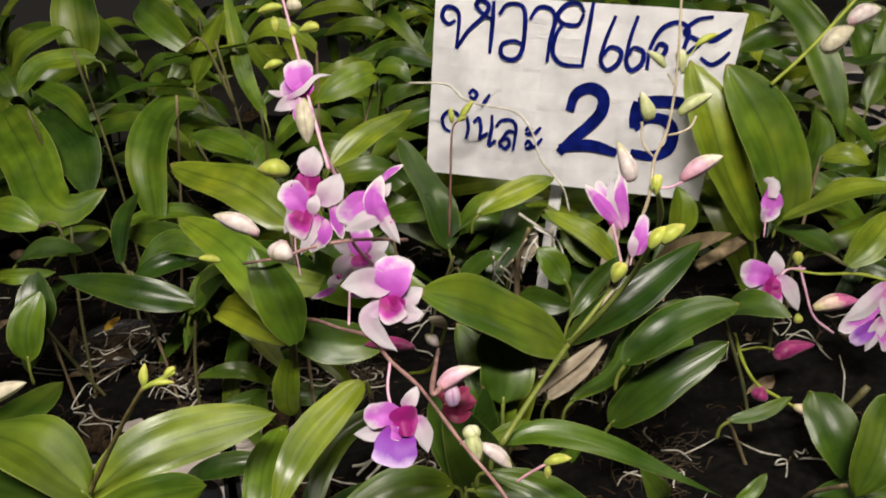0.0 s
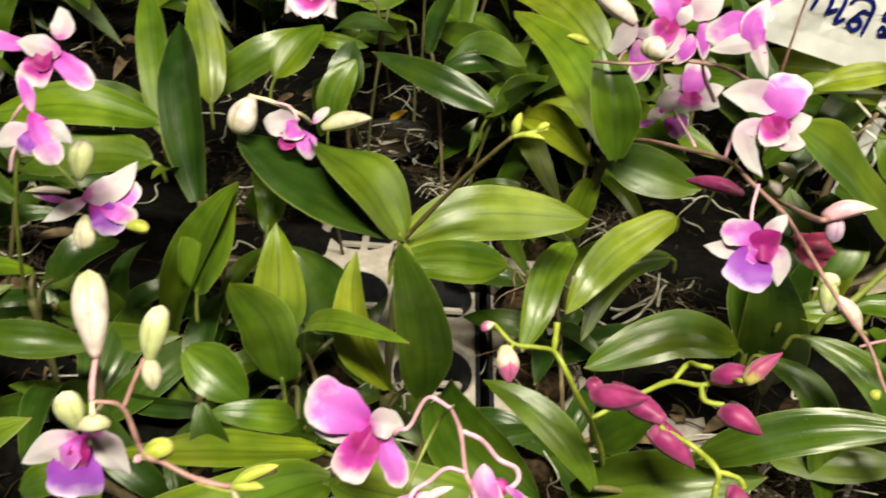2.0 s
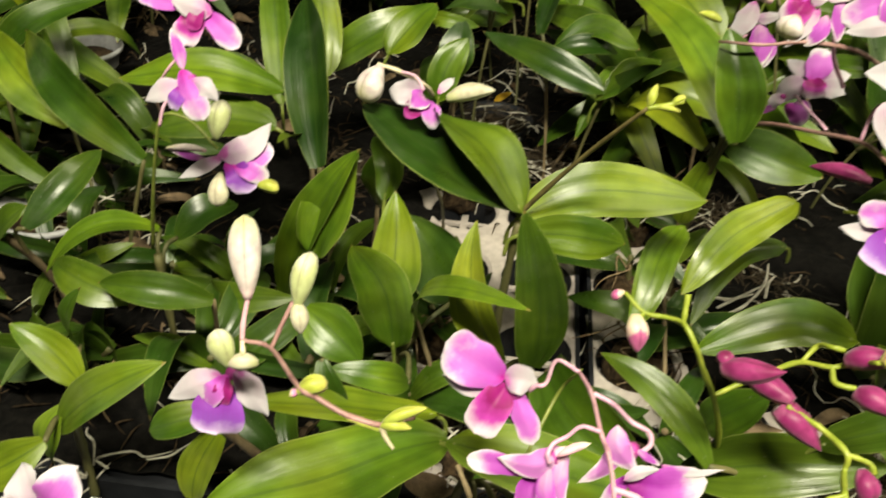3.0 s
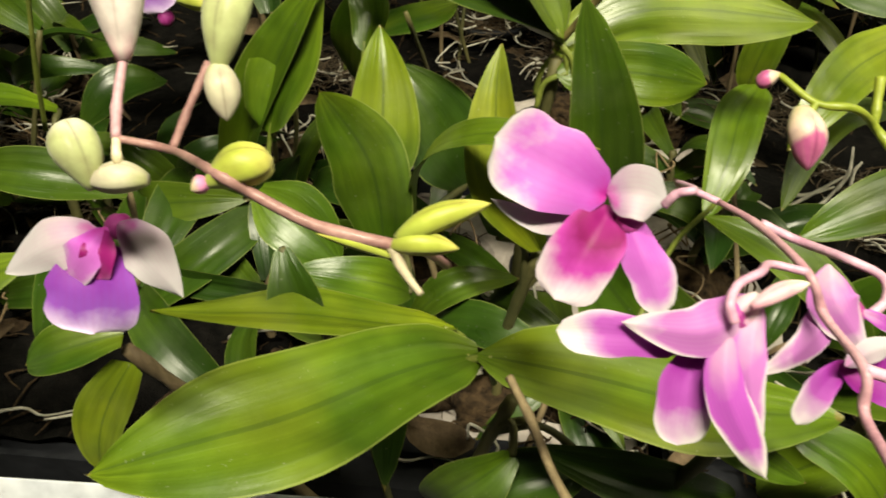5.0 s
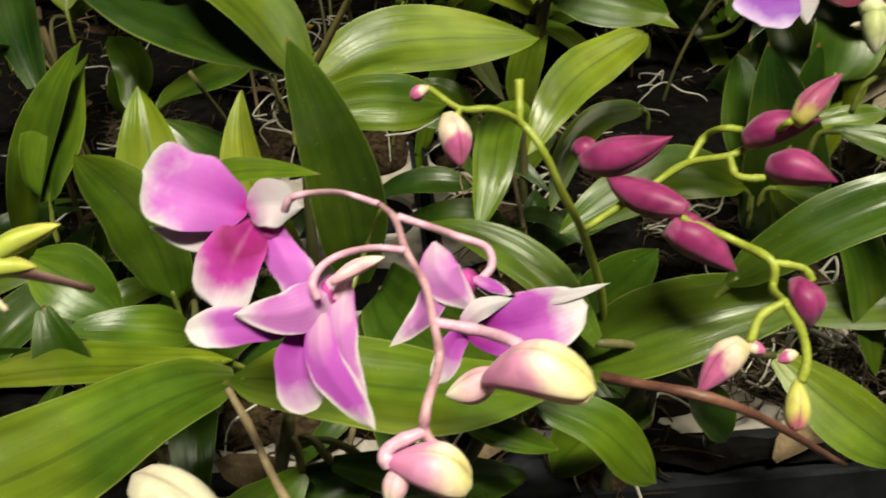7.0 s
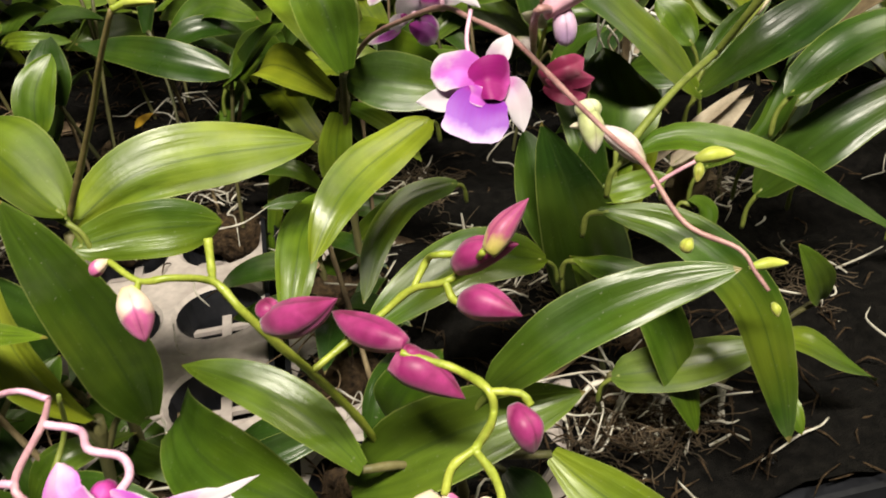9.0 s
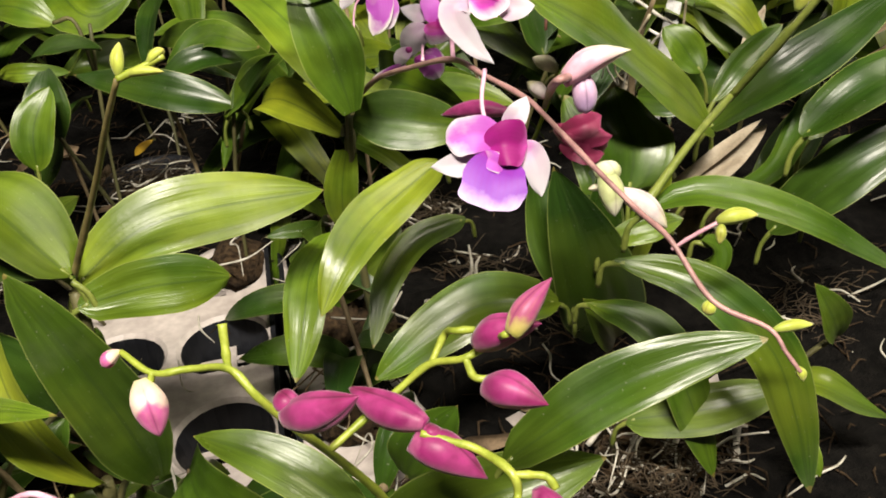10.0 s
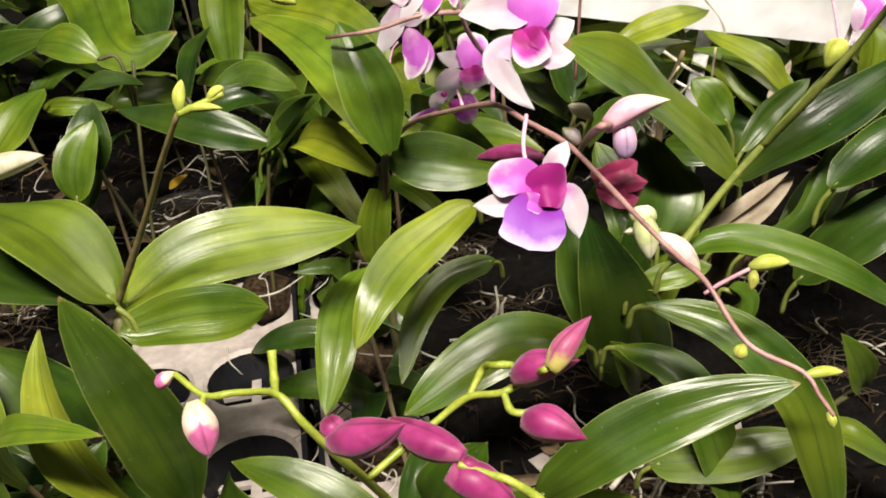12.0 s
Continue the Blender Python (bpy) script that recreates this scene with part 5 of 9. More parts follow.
frond(plants["sg1"], [(0.3919, 0.7418, 0.1659), (0.3990, 0.7512, 0.2040), (0.3923, 0.7626, 0.2244), (0.3735, 0.7563, 0.2331)], 0.0285, LEAF, neck=0.4, roll=18)
frond(plants["sg1"], [(0.3156, 0.6195, 0.1891), (0.3456, 0.6031, 0.2121), (0.3975, 0.6015, 0.2211)], 0.0371, LEAF, neck=0.4, roll=-20)
frond(plants["sg1"], [(0.3656, 0.8776, 0.2458), (0.3935, 0.8733, 0.2595), (0.4302, 0.8725, 0.2592)], 0.0300, LEAF, neck=0.35, roll=12)
frond(plants["sg1"], [(0.3844, 0.8893, 0.3089), (0.4116, 0.8338, 0.2713), (0.4227, 0.7905, 0.2346), (0.4248, 0.7558, 0.1924)], 0.0412, LEAF, neck=0.6, widest=0.3, roll=-8)
frond(plants["sg1"], [(0.5261, 0.8890, 0.2299), (0.4757, 0.8673, 0.2304), (0.4441, 0.8879, 0.2669), (0.4285, 0.9182, 0.3007)], 0.0353, LEAF_DARK, neck=0.4, roll=22)
frond(plants["sg3"], [(0.1825, 0.5800, 0.1782), (0.1581, 0.5970, 0.2005), (0.1307, 0.6294, 0.2007)], 0.0228, LEAF_LIGHT, roll=0)
frond(plants["sg2"], [(0.0613, 0.6786, 0.1592), (0.0955, 0.6745, 0.1906), (0.1430, 0.6799, 0.1898)], 0.0301, LEAF_LIGHT, roll=-14)
frond(plants["sg2"], [(0.0596, 0.6676, 0.1556), (0.0462, 0.6902, 0.1980), (0.0231, 0.7306, 0.2310)], 0.0375, LEAF_DARK, neck=0.5, roll=18)
frond(plants["rt"], [(0.1223, 0.4767, 0.1874), (0.0777, 0.4342, 0.2435), (0.0372, 0.4064, 0.2767)], 0.0413, LEAF, neck=0.45, widest=0.42, fold=0.2, roll=-20)
frond(plants["rt"], [(0.1260, 0.4929, 0.1786), (0.1590, 0.4858, 0.2064), (0.2125, 0.5048, 0.2398)], 0.0268, LEAF_DARK, neck=0.5, widest=0.4, fold=0.4, roll=12)
frond(plants["rt"], [(0.1499, 0.4379, 0.1998), (0.1766, 0.4413, 0.2206), (0.2211, 0.4604, 0.2208)], 0.0261, LEAF_DARK, neck=0.45, fold=0.45, roll=-8)
frond(plants["rt"], [(0.1467, 0.4486, 0.1473), (0.1768, 0.4426, 0.1831), (0.2137, 0.4498, 0.2016)], 0.0255, LEAF_DARK, neck=0.5, fold=0.45, roll=22)
frond(plants["rt"], [(0.0721, 0.3630, 0.2139), (0.0919, 0.3638, 0.2186), (0.1300, 0.3612, 0.2061), (0.1841, 0.3634, 0.1689)], 0.0151, LEAF, widest=0.22, full=1.2, sharp=1.0, neck=0.3, roll=0)
frond(plants["rt"], [(0.0774, 0.4419, 0.1404), (0.0752, 0.4549, 0.1744), (0.0570, 0.4834, 0.2048)], 0.0281, LEAF, neck=0.5, roll=-14)
frond(plants["rb1"], [(0.3002, 0.5013, 0.1162), (0.3053, 0.4743, 0.1016), (0.3133, 0.4619, 0.0723)], 0.0329, LEAF_DARK, neck=0.5, roll=18)
frond(plants["rb1"], [(0.3423, 0.4810, 0.1265), (0.3229, 0.4540, 0.1085), (0.3087, 0.4424, 0.0770)], 0.0334, LEAF_DARK, neck=0.5, roll=-20)
frond(plants["rb1"], [(0.2365, 0.4866, 0.1092), (0.2568, 0.4846, 0.1155), (0.2813, 0.4932, 0.1204)], 0.0101, LEAF, roll=12)
frond(plants["rb1"], [(0.3508, 0.4546, 0.0580), (0.3133, 0.4594, 0.0655), (0.2843, 0.4562, 0.0590)], 0.0200, LEAF, roll=-8)
frond(plants["rb1"], [(0.2336, 0.4515, 0.0696), (0.2452, 0.4543, 0.0749), (0.2560, 0.4599, 0.0855)], 0.0099, LEAF_LIGHT, roll=22)
frond(plants["big"], [(-0.1330, 0.3698, 0.1912), (-0.1108, 0.3836, 0.2037), (-0.0812, 0.3974, 0.2057), (-0.0443, 0.4128, 0.2016)], 0.0297, LEAF, hint=(0.23, -0.68, 0.7), roll=0, neck=0.4, widest=0.45, fold=0.2, full=2.4)
frond(plants["big"], [(-0.1294, 0.3604, 0.1882), (-0.1050, 0.3683, 0.1897), (-0.0781, 0.3797, 0.1850)], 0.0219, LEAF, neck=0.5, widest=0.5, fold=0.15, full=2.8, hint=(0, -0.85, 0.5), roll=0)
frond(plants["cen"], [(-0.0004, 0.4452, 0.1944), (-0.0249, 0.4113, 0.1895), (-0.0365, 0.3872, 0.1832), (-0.0449, 0.3726, 0.1688)], 0.0213, LEAF, hint=(0.1, -0.68, 0.72), roll=0, neck=0.6, widest=0.45, fold=0.25)
frond(plants["cen"], [(0.0073, 0.4819, 0.1425), (-0.0168, 0.4573, 0.1447), (-0.0291, 0.4338, 0.1374), (-0.0349, 0.4105, 0.1202)], 0.0156, LEAF_DARK, neck=0.5, widest=0.4, roll=-20)
frond(plants["mag"], [(-0.0535, 0.4594, 0.1533), (-0.0604, 0.4277, 0.1513), (-0.0617, 0.4037, 0.1416), (-0.0653, 0.3861, 0.1237)], 0.0207, LEAF, hint=(0, -0.6, 0.8), roll=5, neck=0.6, widest=0.45, fold=0.2)
frond(plants["cen"], [(0.0483, 0.4158, 0.1378), (0.0094, 0.4006, 0.1469), (-0.0301, 0.3816, 0.1275)], 0.0271, LEAF, neck=0.5, widest=0.4, roll=-8)
frond(plants["cen"], [(0.0652, 0.3735, 0.1877), (0.0929, 0.3634, 0.1826), (0.1159, 0.3512, 0.1637), (0.1281, 0.3452, 0.1337), (0.1370, 0.3415, 0.0984)], 0.0194, LEAF, neck=0.3, widest=0.42, fold=0.3, roll=22)
frond(plants["cen"], [(0.0596, 0.4051, 0.1447), (0.0832, 0.3933, 0.1376), (0.0989, 0.3819, 0.1116), (0.1116, 0.3745, 0.0699)], 0.0225, LEAF, neck=0.3, widest=0.4, roll=0)
frond(plants["mag"], [(0.0222, 0.2970, 0.1686), (0.0493, 0.2982, 0.1916), (0.0721, 0.2996, 0.2042), (0.0957, 0.3013, 0.2094)], 0.0189, LEAF_DARK, hint=(0, -0.6, 0.8), roll=-14, neck=0.5, widest=0.42, fold=0.6)
frond(plants["cen"], [(0.0750, 0.3863, 0.0939), (0.1061, 0.3805, 0.1047), (0.1405, 0.3841, 0.1111)], 0.0221, LEAF_DARK, neck=0.6, roll=18)
frond(plants["cen"], [(0.1411, 0.4003, 0.1006), (0.1600, 0.3910, 0.1037), (0.1884, 0.3853, 0.0886)], 0.0232, LEAF, neck=0.5, roll=-20)
frond(plants["sg3"], [(0.0821, 0.6332, 0.2032), (0.1052, 0.6408, 0.2123), (0.1472, 0.6694, 0.2141)], 0.0206, LEAF, neck=0.35, roll=12)
frond(plants["rt"], [(0.1768, 0.5744, 0.1860), (0.1553, 0.5749, 0.2103), (0.1270, 0.5916, 0.2239)], 0.0186, LEAF, neck=0.4, roll=-8)
frond(plants["rt"], [(0.1323, 0.5109, 0.1846), (0.1469, 0.5212, 0.1996), (0.1714, 0.5418, 0.2107)], 0.0132, LEAF, neck=0.4, roll=22)
frond(plants["rt"], [(0.1639, 0.5815, 0.1804), (0.1528, 0.5874, 0.1924), (0.1429, 0.6056, 0.2054)], 0.0201, LEAF_DARK, neck=0.4, roll=0)
frond(plants["rt"], [(0.1400, 0.5656, 0.1774), (0.1292, 0.5730, 0.1918), (0.1199, 0.5773, 0.2007)], 0.0210, LEAF, neck=0.4, roll=-14)
frond(plants["rt"], [(0.1710, 0.4852, 0.1739), (0.1863, 0.4951, 0.1881), (0.2074, 0.5113, 0.1922)], 0.0159, LEAF_DARK, neck=0.4, roll=18)
frond(plants["rt"], [(0.1257, 0.4673, 0.1511), (0.1558, 0.4774, 0.1632), (0.1699, 0.4907, 0.1833), (0.1811, 0.5103, 0.1951)], 0.0149, LEAF, neck=0.4, roll=-20)
frond(plants["rt"], [(0.1541, 0.4964, 0.1363), (0.1751, 0.5110, 0.1576), (0.1943, 0.5347, 0.1749)], 0.0235, LEAF_DARK, neck=0.5, roll=12)
frond(plants["rt"], [(0.1792, 0.4864, 0.1348), (0.1939, 0.4974, 0.1511), (0.2159, 0.5165, 0.1600)], 0.0233, LEAF, neck=0.5, roll=-8)
frond(plants["cen"], [(0.0798, 0.4337, 0.1810), (0.0815, 0.4425, 0.1956), (0.0764, 0.4651, 0.2152)], 0.0350, LEAF, neck=0.5, roll=22)
frond(plants["cen"], [(0.0551, 0.4249, 0.1304), (0.0473, 0.4303, 0.1608), (0.0405, 0.4451, 0.1872)], 0.0240, LEAF_DARK, neck=0.5, roll=0)
frond(plants["cen"], [(0.0631, 0.4319, 0.1410), (0.0688, 0.4440, 0.1606), (0.0668, 0.4556, 0.1808)], 0.0236, LEAF_DARK, neck=0.5, roll=-14)
frond(plants["cen"], [(0.0708, 0.4227, 0.1636), (0.0870, 0.4219, 0.1695), (0.1003, 0.4203, 0.1744)], 0.0129, LEAF_LIGHT, neck=0.4, roll=18)
frond(plants["cen"], [(0.1122, 0.4330, 0.1544), (0.1183, 0.4309, 0.1497), (0.1193, 0.4252, 0.1399)], 0.0167, LEAF, neck=0.5, roll=-20)
frond(plants["near"], [(-0.1228, 0.2513, 0.1517), (-0.1432, 0.2321, 0.1538), (-0.1693, 0.2074, 0.1491), (-0.2044, 0.1839, 0.1422)], 0.0415, LEAF_LIGHT, hint=(-0.1, -0.06, 0.99), roll=0, neck=0.45, widest=0.42, fold=0.22, full=2.3)
frond(plants["near"], [(-0.1393, 0.2822, 0.1288), (-0.1777, 0.2512, 0.1467), (-0.2190, 0.2344, 0.1505)], 0.0245, LEAF, hint=(0, -0.05, 0.99), roll=8, neck=0.6, widest=0.5)
frond(plants["near"], [(-0.1219, 0.2473, 0.1552), (-0.0883, 0.2480, 0.1564), (-0.0532, 0.2540, 0.1539), (-0.0248, 0.2647, 0.1496)], 0.0330, LEAF_LIGHT, hint=(0, -0.02, 0.99), roll=6, neck=0.45, widest=0.4, fold=0.22)
frond(plants["near"], [(-0.0335, 0.2726, 0.1329), (-0.0134, 0.2734, 0.1241), (0.0081, 0.2724, 0.1026)], 0.0181, LEAF, neck=0.5, widest=0.5, full=3, roll=0)
frond(plants["fr2"], [(-0.1819, 0.3263, 0.1177), (-0.1868, 0.3275, 0.1538), (-0.2017, 0.3172, 0.1869)], 0.0308, LEAF, neck=0.5, widest=0.42, roll=0, hint=(0, -0.7, 0.7))
frond(plants["big"], [(-0.1288, 0.3623, 0.1986), (-0.1714, 0.3668, 0.2126), (-0.2247, 0.3783, 0.2313)], 0.0461, LEAF_DARK, neck=0.45, widest=0.45, roll=24)
frond(plants["big"], [(-0.1298, 0.3630, 0.1999), (-0.1489, 0.3674, 0.2215), (-0.1845, 0.3759, 0.2379)], 0.0429, LEAF_DARK, neck=0.45, widest=0.45, roll=26)
frond(plants["rt"], [(0.1117, 0.4676, 0.1539), (0.1260, 0.4705, 0.1663), (0.1523, 0.4879, 0.1816)], 0.0137, DRY_PALE, fold=0.6, neck=0.6, roll=0)
frond(plants["bk1"], [(-0.3192, 0.4500, 0.1757), (-0.3388, 0.4813, 0.2073), (-0.3673, 0.5260, 0.2429)], 0.0210, LEAF, neck=0.6, roll=-8)
frond(plants["bk1"], [(-0.3187, 0.5104, 0.1700), (-0.3309, 0.5318, 0.2025), (-0.3519, 0.5606, 0.2314)], 0.0262, LEAF, neck=0.5, roll=22)
frond(plants["bk1"], [(-0.2934, 0.4152, 0.2049), (-0.3344, 0.3985, 0.2159), (-0.3913, 0.3863, 0.2051)], 0.0296, LEAF_LIGHT, neck=0.5, roll=0)
frond(plants["bk1"], [(-0.2892, 0.3946, 0.1932), (-0.3216, 0.3862, 0.1949), (-0.3579, 0.3686, 0.1860)], 0.0311, LEAF_DARK, neck=0.5, roll=-14)
frond(plants["lf4"], [(-0.1816, 0.6201, 0.1752), (-0.1550, 0.6303, 0.1952), (-0.1168, 0.6139, 0.1927)], 0.0221, LEAF, neck=0.4, roll=18)
frond(plants["lf4"], [(-0.1366, 0.5832, 0.1604), (-0.1213, 0.5889, 0.1787), (-0.0994, 0.6054, 0.1917)], 0.0266, LEAF, neck=0.4, roll=-20)
frond(plants["lf4"], [(-0.2892, 0.5507, 0.1773), (-0.2785, 0.5677, 0.1952), (-0.2683, 0.5921, 0.2061)], 0.0287, LEAF, neck=0.4, roll=12)
frond(plants["lf4"], [(-0.2787, 0.6369, 0.1842), (-0.2506, 0.6393, 0.1933), (-0.2242, 0.6326, 0.1912)], 0.0279, LEAF_DARK, neck=0.4, roll=-8)
frond(plants["lf4"], [(-0.2520, 0.5616, 0.1433), (-0.2489, 0.5693, 0.1689), (-0.2399, 0.5858, 0.1870)], 0.0252, LEAF, neck=0.4, roll=22)
frond(plants["fr2"], [(-0.2115, 0.3773, 0.1744), (-0.2137, 0.3886, 0.1899), (-0.2301, 0.4026, 0.1976)], 0.0167, LEAF, neck=0.4, roll=0)
frond(plants["sg2"], [(0.1125, 0.7006, 0.1033), (0.1240, 0.7022, 0.1273), (0.1387, 0.7211, 0.1413)], 0.0271, DRY_PALE, fold=0.5, neck=0.6, roll=-14)
frond(plants["sg2"], [(0.1059, 0.7150, 0.1085), (0.1182, 0.7132, 0.1263), (0.1338, 0.7267, 0.1306)], 0.0179, DRY_PALE, fold=0.5, neck=0.6, roll=18)
frond(plants["sg3"], [(0.1867, 0.6485, 0.1354), (0.1948, 0.6595, 0.1555), (0.2072, 0.6810, 0.1743)], 0.0125, DRY_PALE, fold=0.6, neck=0.6, roll=-20)
frond(plants["sg1"], [(0.5454, 0.9041, 0.1751), (0.5242, 0.9286, 0.2190), (0.5237, 0.9726, 0.2573)], 0.0426, LEAF_DARK, neck=0.5, roll=12)
frond(plants["sg1"], [(0.5140, 0.8819, 0.1752), (0.5369, 0.9054, 0.2186), (0.5626, 0.9550, 0.2680)], 0.0313, LEAF, neck=0.5, roll=-8)
frond(plants["sg1"], [(0.5149, 0.9888, 0.2243), (0.5548, 0.9970, 0.2404), (0.5961, 0.9915, 0.2316)], 0.0349, LEAF_DARK, neck=0.4, roll=22)
frond(plants["sg1"], [(0.5467, 1.0240, 0.2476), (0.5771, 1.0290, 0.2576), (0.6145, 1.0369, 0.2731)], 0.0403, LEAF_DARK, neck=0.4, roll=0)
frond(plants["fr2"], [(-0.2404, 0.3472, 0.1463), (-0.2379, 0.3598, 0.1702), (-0.2320, 0.3875, 0.1955)], 0.0407, LEAF_LIGHT, neck=0.5, roll=-14)


# flower spikes
stalk(plants["pair"], [(-0.0485, 0.5193, 0.1909), (-0.0262, 0.4659, 0.2252), (-0.0070, 0.4266, 0.2447), (0.0114, 0.3966, 0.2583), (0.0222, 0.3714, 0.2619), (0.0329, 0.3554, 0.2614), (0.0382, 0.3475, 0.2594), (0.0518, 0.3257, 0.2510), (0.0614, 0.3131, 0.2448), (0.0673, 0.3019, 0.2430), (0.0760, 0.2899, 0.2322), (0.0879, 0.2828, 0.2286), (0.0913, 0.2782, 0.2246), (0.0942, 0.2751, 0.2210)], (0.0012, 0.001, 0.0008, 0.0007, 0.0005), STEM_PURPLE, "stalk")
bud(plants["pair"], (-0.0288, 0.4288, 0.2979), (-0.0320, 0.4236, 0.2884), 0.0132, BUD_WHITE, "egg", 0.06, 0)
bud(plants["pair"], (-0.0412, 0.4309, 0.3013), (-0.0632, 0.4364, 0.3106), 0.0095, BUD_WHITE, "slim", 0.06, 0)
bud(plants["pair"], (-0.0609, 0.4252, 0.2903), (-0.0718, 0.4264, 0.2922), 0.0044, BUD_GREEN, "slim", 0.06, 0)
bud(plants["pair"], (-0.0318, 0.4908, 0.3091), (-0.0497, 0.4919, 0.3105), 0.0107, BUD_GREEN, "slim", 0.06, 0)
stalk(plants["pair"], [(-0.0609, 0.4669, 0.2649), (-0.0386, 0.4678, 0.2671), (-0.0194, 0.4700, 0.2717), (0.0052, 0.4794, 0.2688), (0.0298, 0.5134, 0.2485)], (0.0008, 0.0011, 0.0012), STEM_PURPLE, "stalk")
stalk(plants["pair"], [(-0.0306, 0.5399, 0.3981), (-0.0234, 0.5228, 0.3673), (-0.0187, 0.5104, 0.3450), (-0.0127, 0.4964, 0.3198), (-0.0097, 0.4901, 0.3086)], (0.0007, 0.0009, 0.0011), STEM_PINK, "stalk")
stalk(plants["pair"], [(-0.0127, 0.4964, 0.3198), (-0.0068, 0.5037, 0.2918), (-0.0030, 0.4980, 0.2610), (0.0086, 0.4981, 0.2407)], (0.001, 0.0012), STEM_PINK, "stalk")
bud(plants["pair"], (-0.0220, 0.5097, 0.3438), (-0.0204, 0.4975, 0.3216), 0.0107, BUD_CREAM, "slim", 0.06, 0)
bud(plants["pair"], (-0.0231, 0.5372, 0.3936), (-0.0236, 0.5332, 0.3862), 0.0088, BUD_CREAM, "egg", 0.06, 0)
bud(plants["pair"], (-0.0297, 0.5349, 0.3892), (-0.0440, 0.5341, 0.3872), 0.0050, BUD_GREEN, "slim", 0.06, 0)
bud(plants["pair"], (-0.0348, 0.5324, 0.3845), (-0.0344, 0.5281, 0.3767), 0.0050, BUD_GREEN, "slim", 0.06, 0)
bud(plants["pair"], (-0.0211, 0.5280, 0.3769), (-0.0100, 0.5287, 0.3786), 0.0063, BUD_GREEN, "egg", 0.06, 0)
bud(plants["pair"], (-0.0256, 0.5297, 0.3799), (-0.0245, 0.5266, 0.3743), 0.0044, BUD_GREEN, "egg", 0.06, 0)
bud(plants["pair"], (-0.0317, 0.5201, 0.3622), (-0.0426, 0.5187, 0.3594), 0.0050, BUD_GREEN, "slim", 0.06, 0)
bud(plants["pair"], (0.0308, 0.4473, 0.2146), (0.0014, 0.4601, 0.2092), 0.0083, BUD_MAGENTA, "slim", 0.06, 0)
bud(plants["pair"], (0.0435, 0.3336, 0.2743), (0.0618, 0.3385, 0.2795), 0.0072, BUD_ROSE, "beak", 0.10, 0)
bud(plants["pair"], (0.0483, 0.3388, 0.2764), (0.0494, 0.3312, 0.2653), 0.0066, BUD_LILAC, "egg", 0.04, 0)
stalk(plants["pair"], [(0.0455, 0.4453, 0.2167), (0.0409, 0.3328, 0.2735), (0.0458, 0.3342, 0.2750)], (0.0011, 0.0013), STEM_PURPLE, "stalk")
bud(plants["pair"], (0.0434, 0.3655, 0.2454), (0.0601, 0.3634, 0.2391), 0.0114, WITHERED, "egg", -0.05, 0)
stalk(plants["pair"], [(0.0259, 0.4579, 0.1880), (0.0382, 0.4505, 0.1955), (0.0448, 0.4406, 0.2154), (0.0499, 0.4320, 0.2376)], (0.0011, 0.0010, 0.0009), STEM_GREEN, "stalk")
bud(plants["pair"], (0.0499, 0.4320, 0.2376), (0.0405, 0.4348, 0.2424), 0.0061, BUD_CREAM, "slim", 0.06, 0)
bud(plants["pair"], (0.0447, 0.4273, 0.2288), (0.0381, 0.4305, 0.2345), 0.0061, BUD_WHITE, "slim", 0.06, 0)
bloom(plants["pair"], "withered dark red orchid flower", (0.0514, 0.3646, 0.2425), 0.0185,
      ("D", [(0.0451, 0.3610, 0.2454), (0.0523, 0.3590, 0.2487), (0.0579, 0.3643, 0.2488)], 0.0074, 0, 0.5),
      ("D", [(0.0452, 0.3583, 0.2447), (0.0529, 0.3561, 0.2456), (0.0609, 0.3604, 0.2438)], 0.0063, 0, -0.4),
      ("D", [(0.0447, 0.3592, 0.2423), (0.0511, 0.3544, 0.2411), (0.0583, 0.3584, 0.2388)], 0.0066, 0, 0.4), face=(0.0790, -0.8422, 0.5333))
bud(plants["pair"], (0.0575, 0.3412, 0.2373), (0.0564, 0.3432, 0.2443), 0.0083, BUD_SAGE, "egg", 0.06, 0)
bud(plants["pair"], (0.0563, 0.3421, 0.2427), (0.0585, 0.3344, 0.2303), 0.0076, BUD_SAGE, "slim", 0.06, 0)
bud(plants["pair"], (0.0608, 0.3405, 0.2357), (0.0741, 0.3350, 0.2251), 0.0070, BUD_WHITE, "slim", 0.06, 0)
bud(plants["pair"], (0.0580, 0.3443, 0.2346), (0.0513, 0.3403, 0.2368), 0.0027, BUD_CREAM, "slim", 0.06, 0)
bud(plants["pair"], (0.0887, 0.3367, 0.2256), (0.1013, 0.3382, 0.2261), 0.0050, BUD_GREEN, "slim", 0.06, 0)
bud(plants["pair"], (0.0904, 0.3363, 0.2248), (0.0893, 0.3330, 0.2197), 0.0033, BUD_GREEN, "slim", 0.06, 0)
stalk(plants["pair"], [(0.0759, 0.3350, 0.2173), (0.0815, 0.3356, 0.2211), (0.0895, 0.3366, 0.2253)], (0.0006, 0.0007), STEM_MAUVE, "stalk")
bud(plants["pair"], (0.0884, 0.3289, 0.2021), (0.0854, 0.3257, 0.1994), 0.0045, BUD_GREEN, "egg", 0.06, 0)
bud(plants["pair"], (0.1049, 0.3222, 0.1948), (0.1173, 0.3237, 0.1952), 0.0037, BUD_GREEN, "slim", 0.06, 0)
bud(plants["pair"], (0.1103, 0.3128, 0.1885), (0.1117, 0.3105, 0.1846), 0.0030, BUD_GREEN, "slim", 0.06, 0)
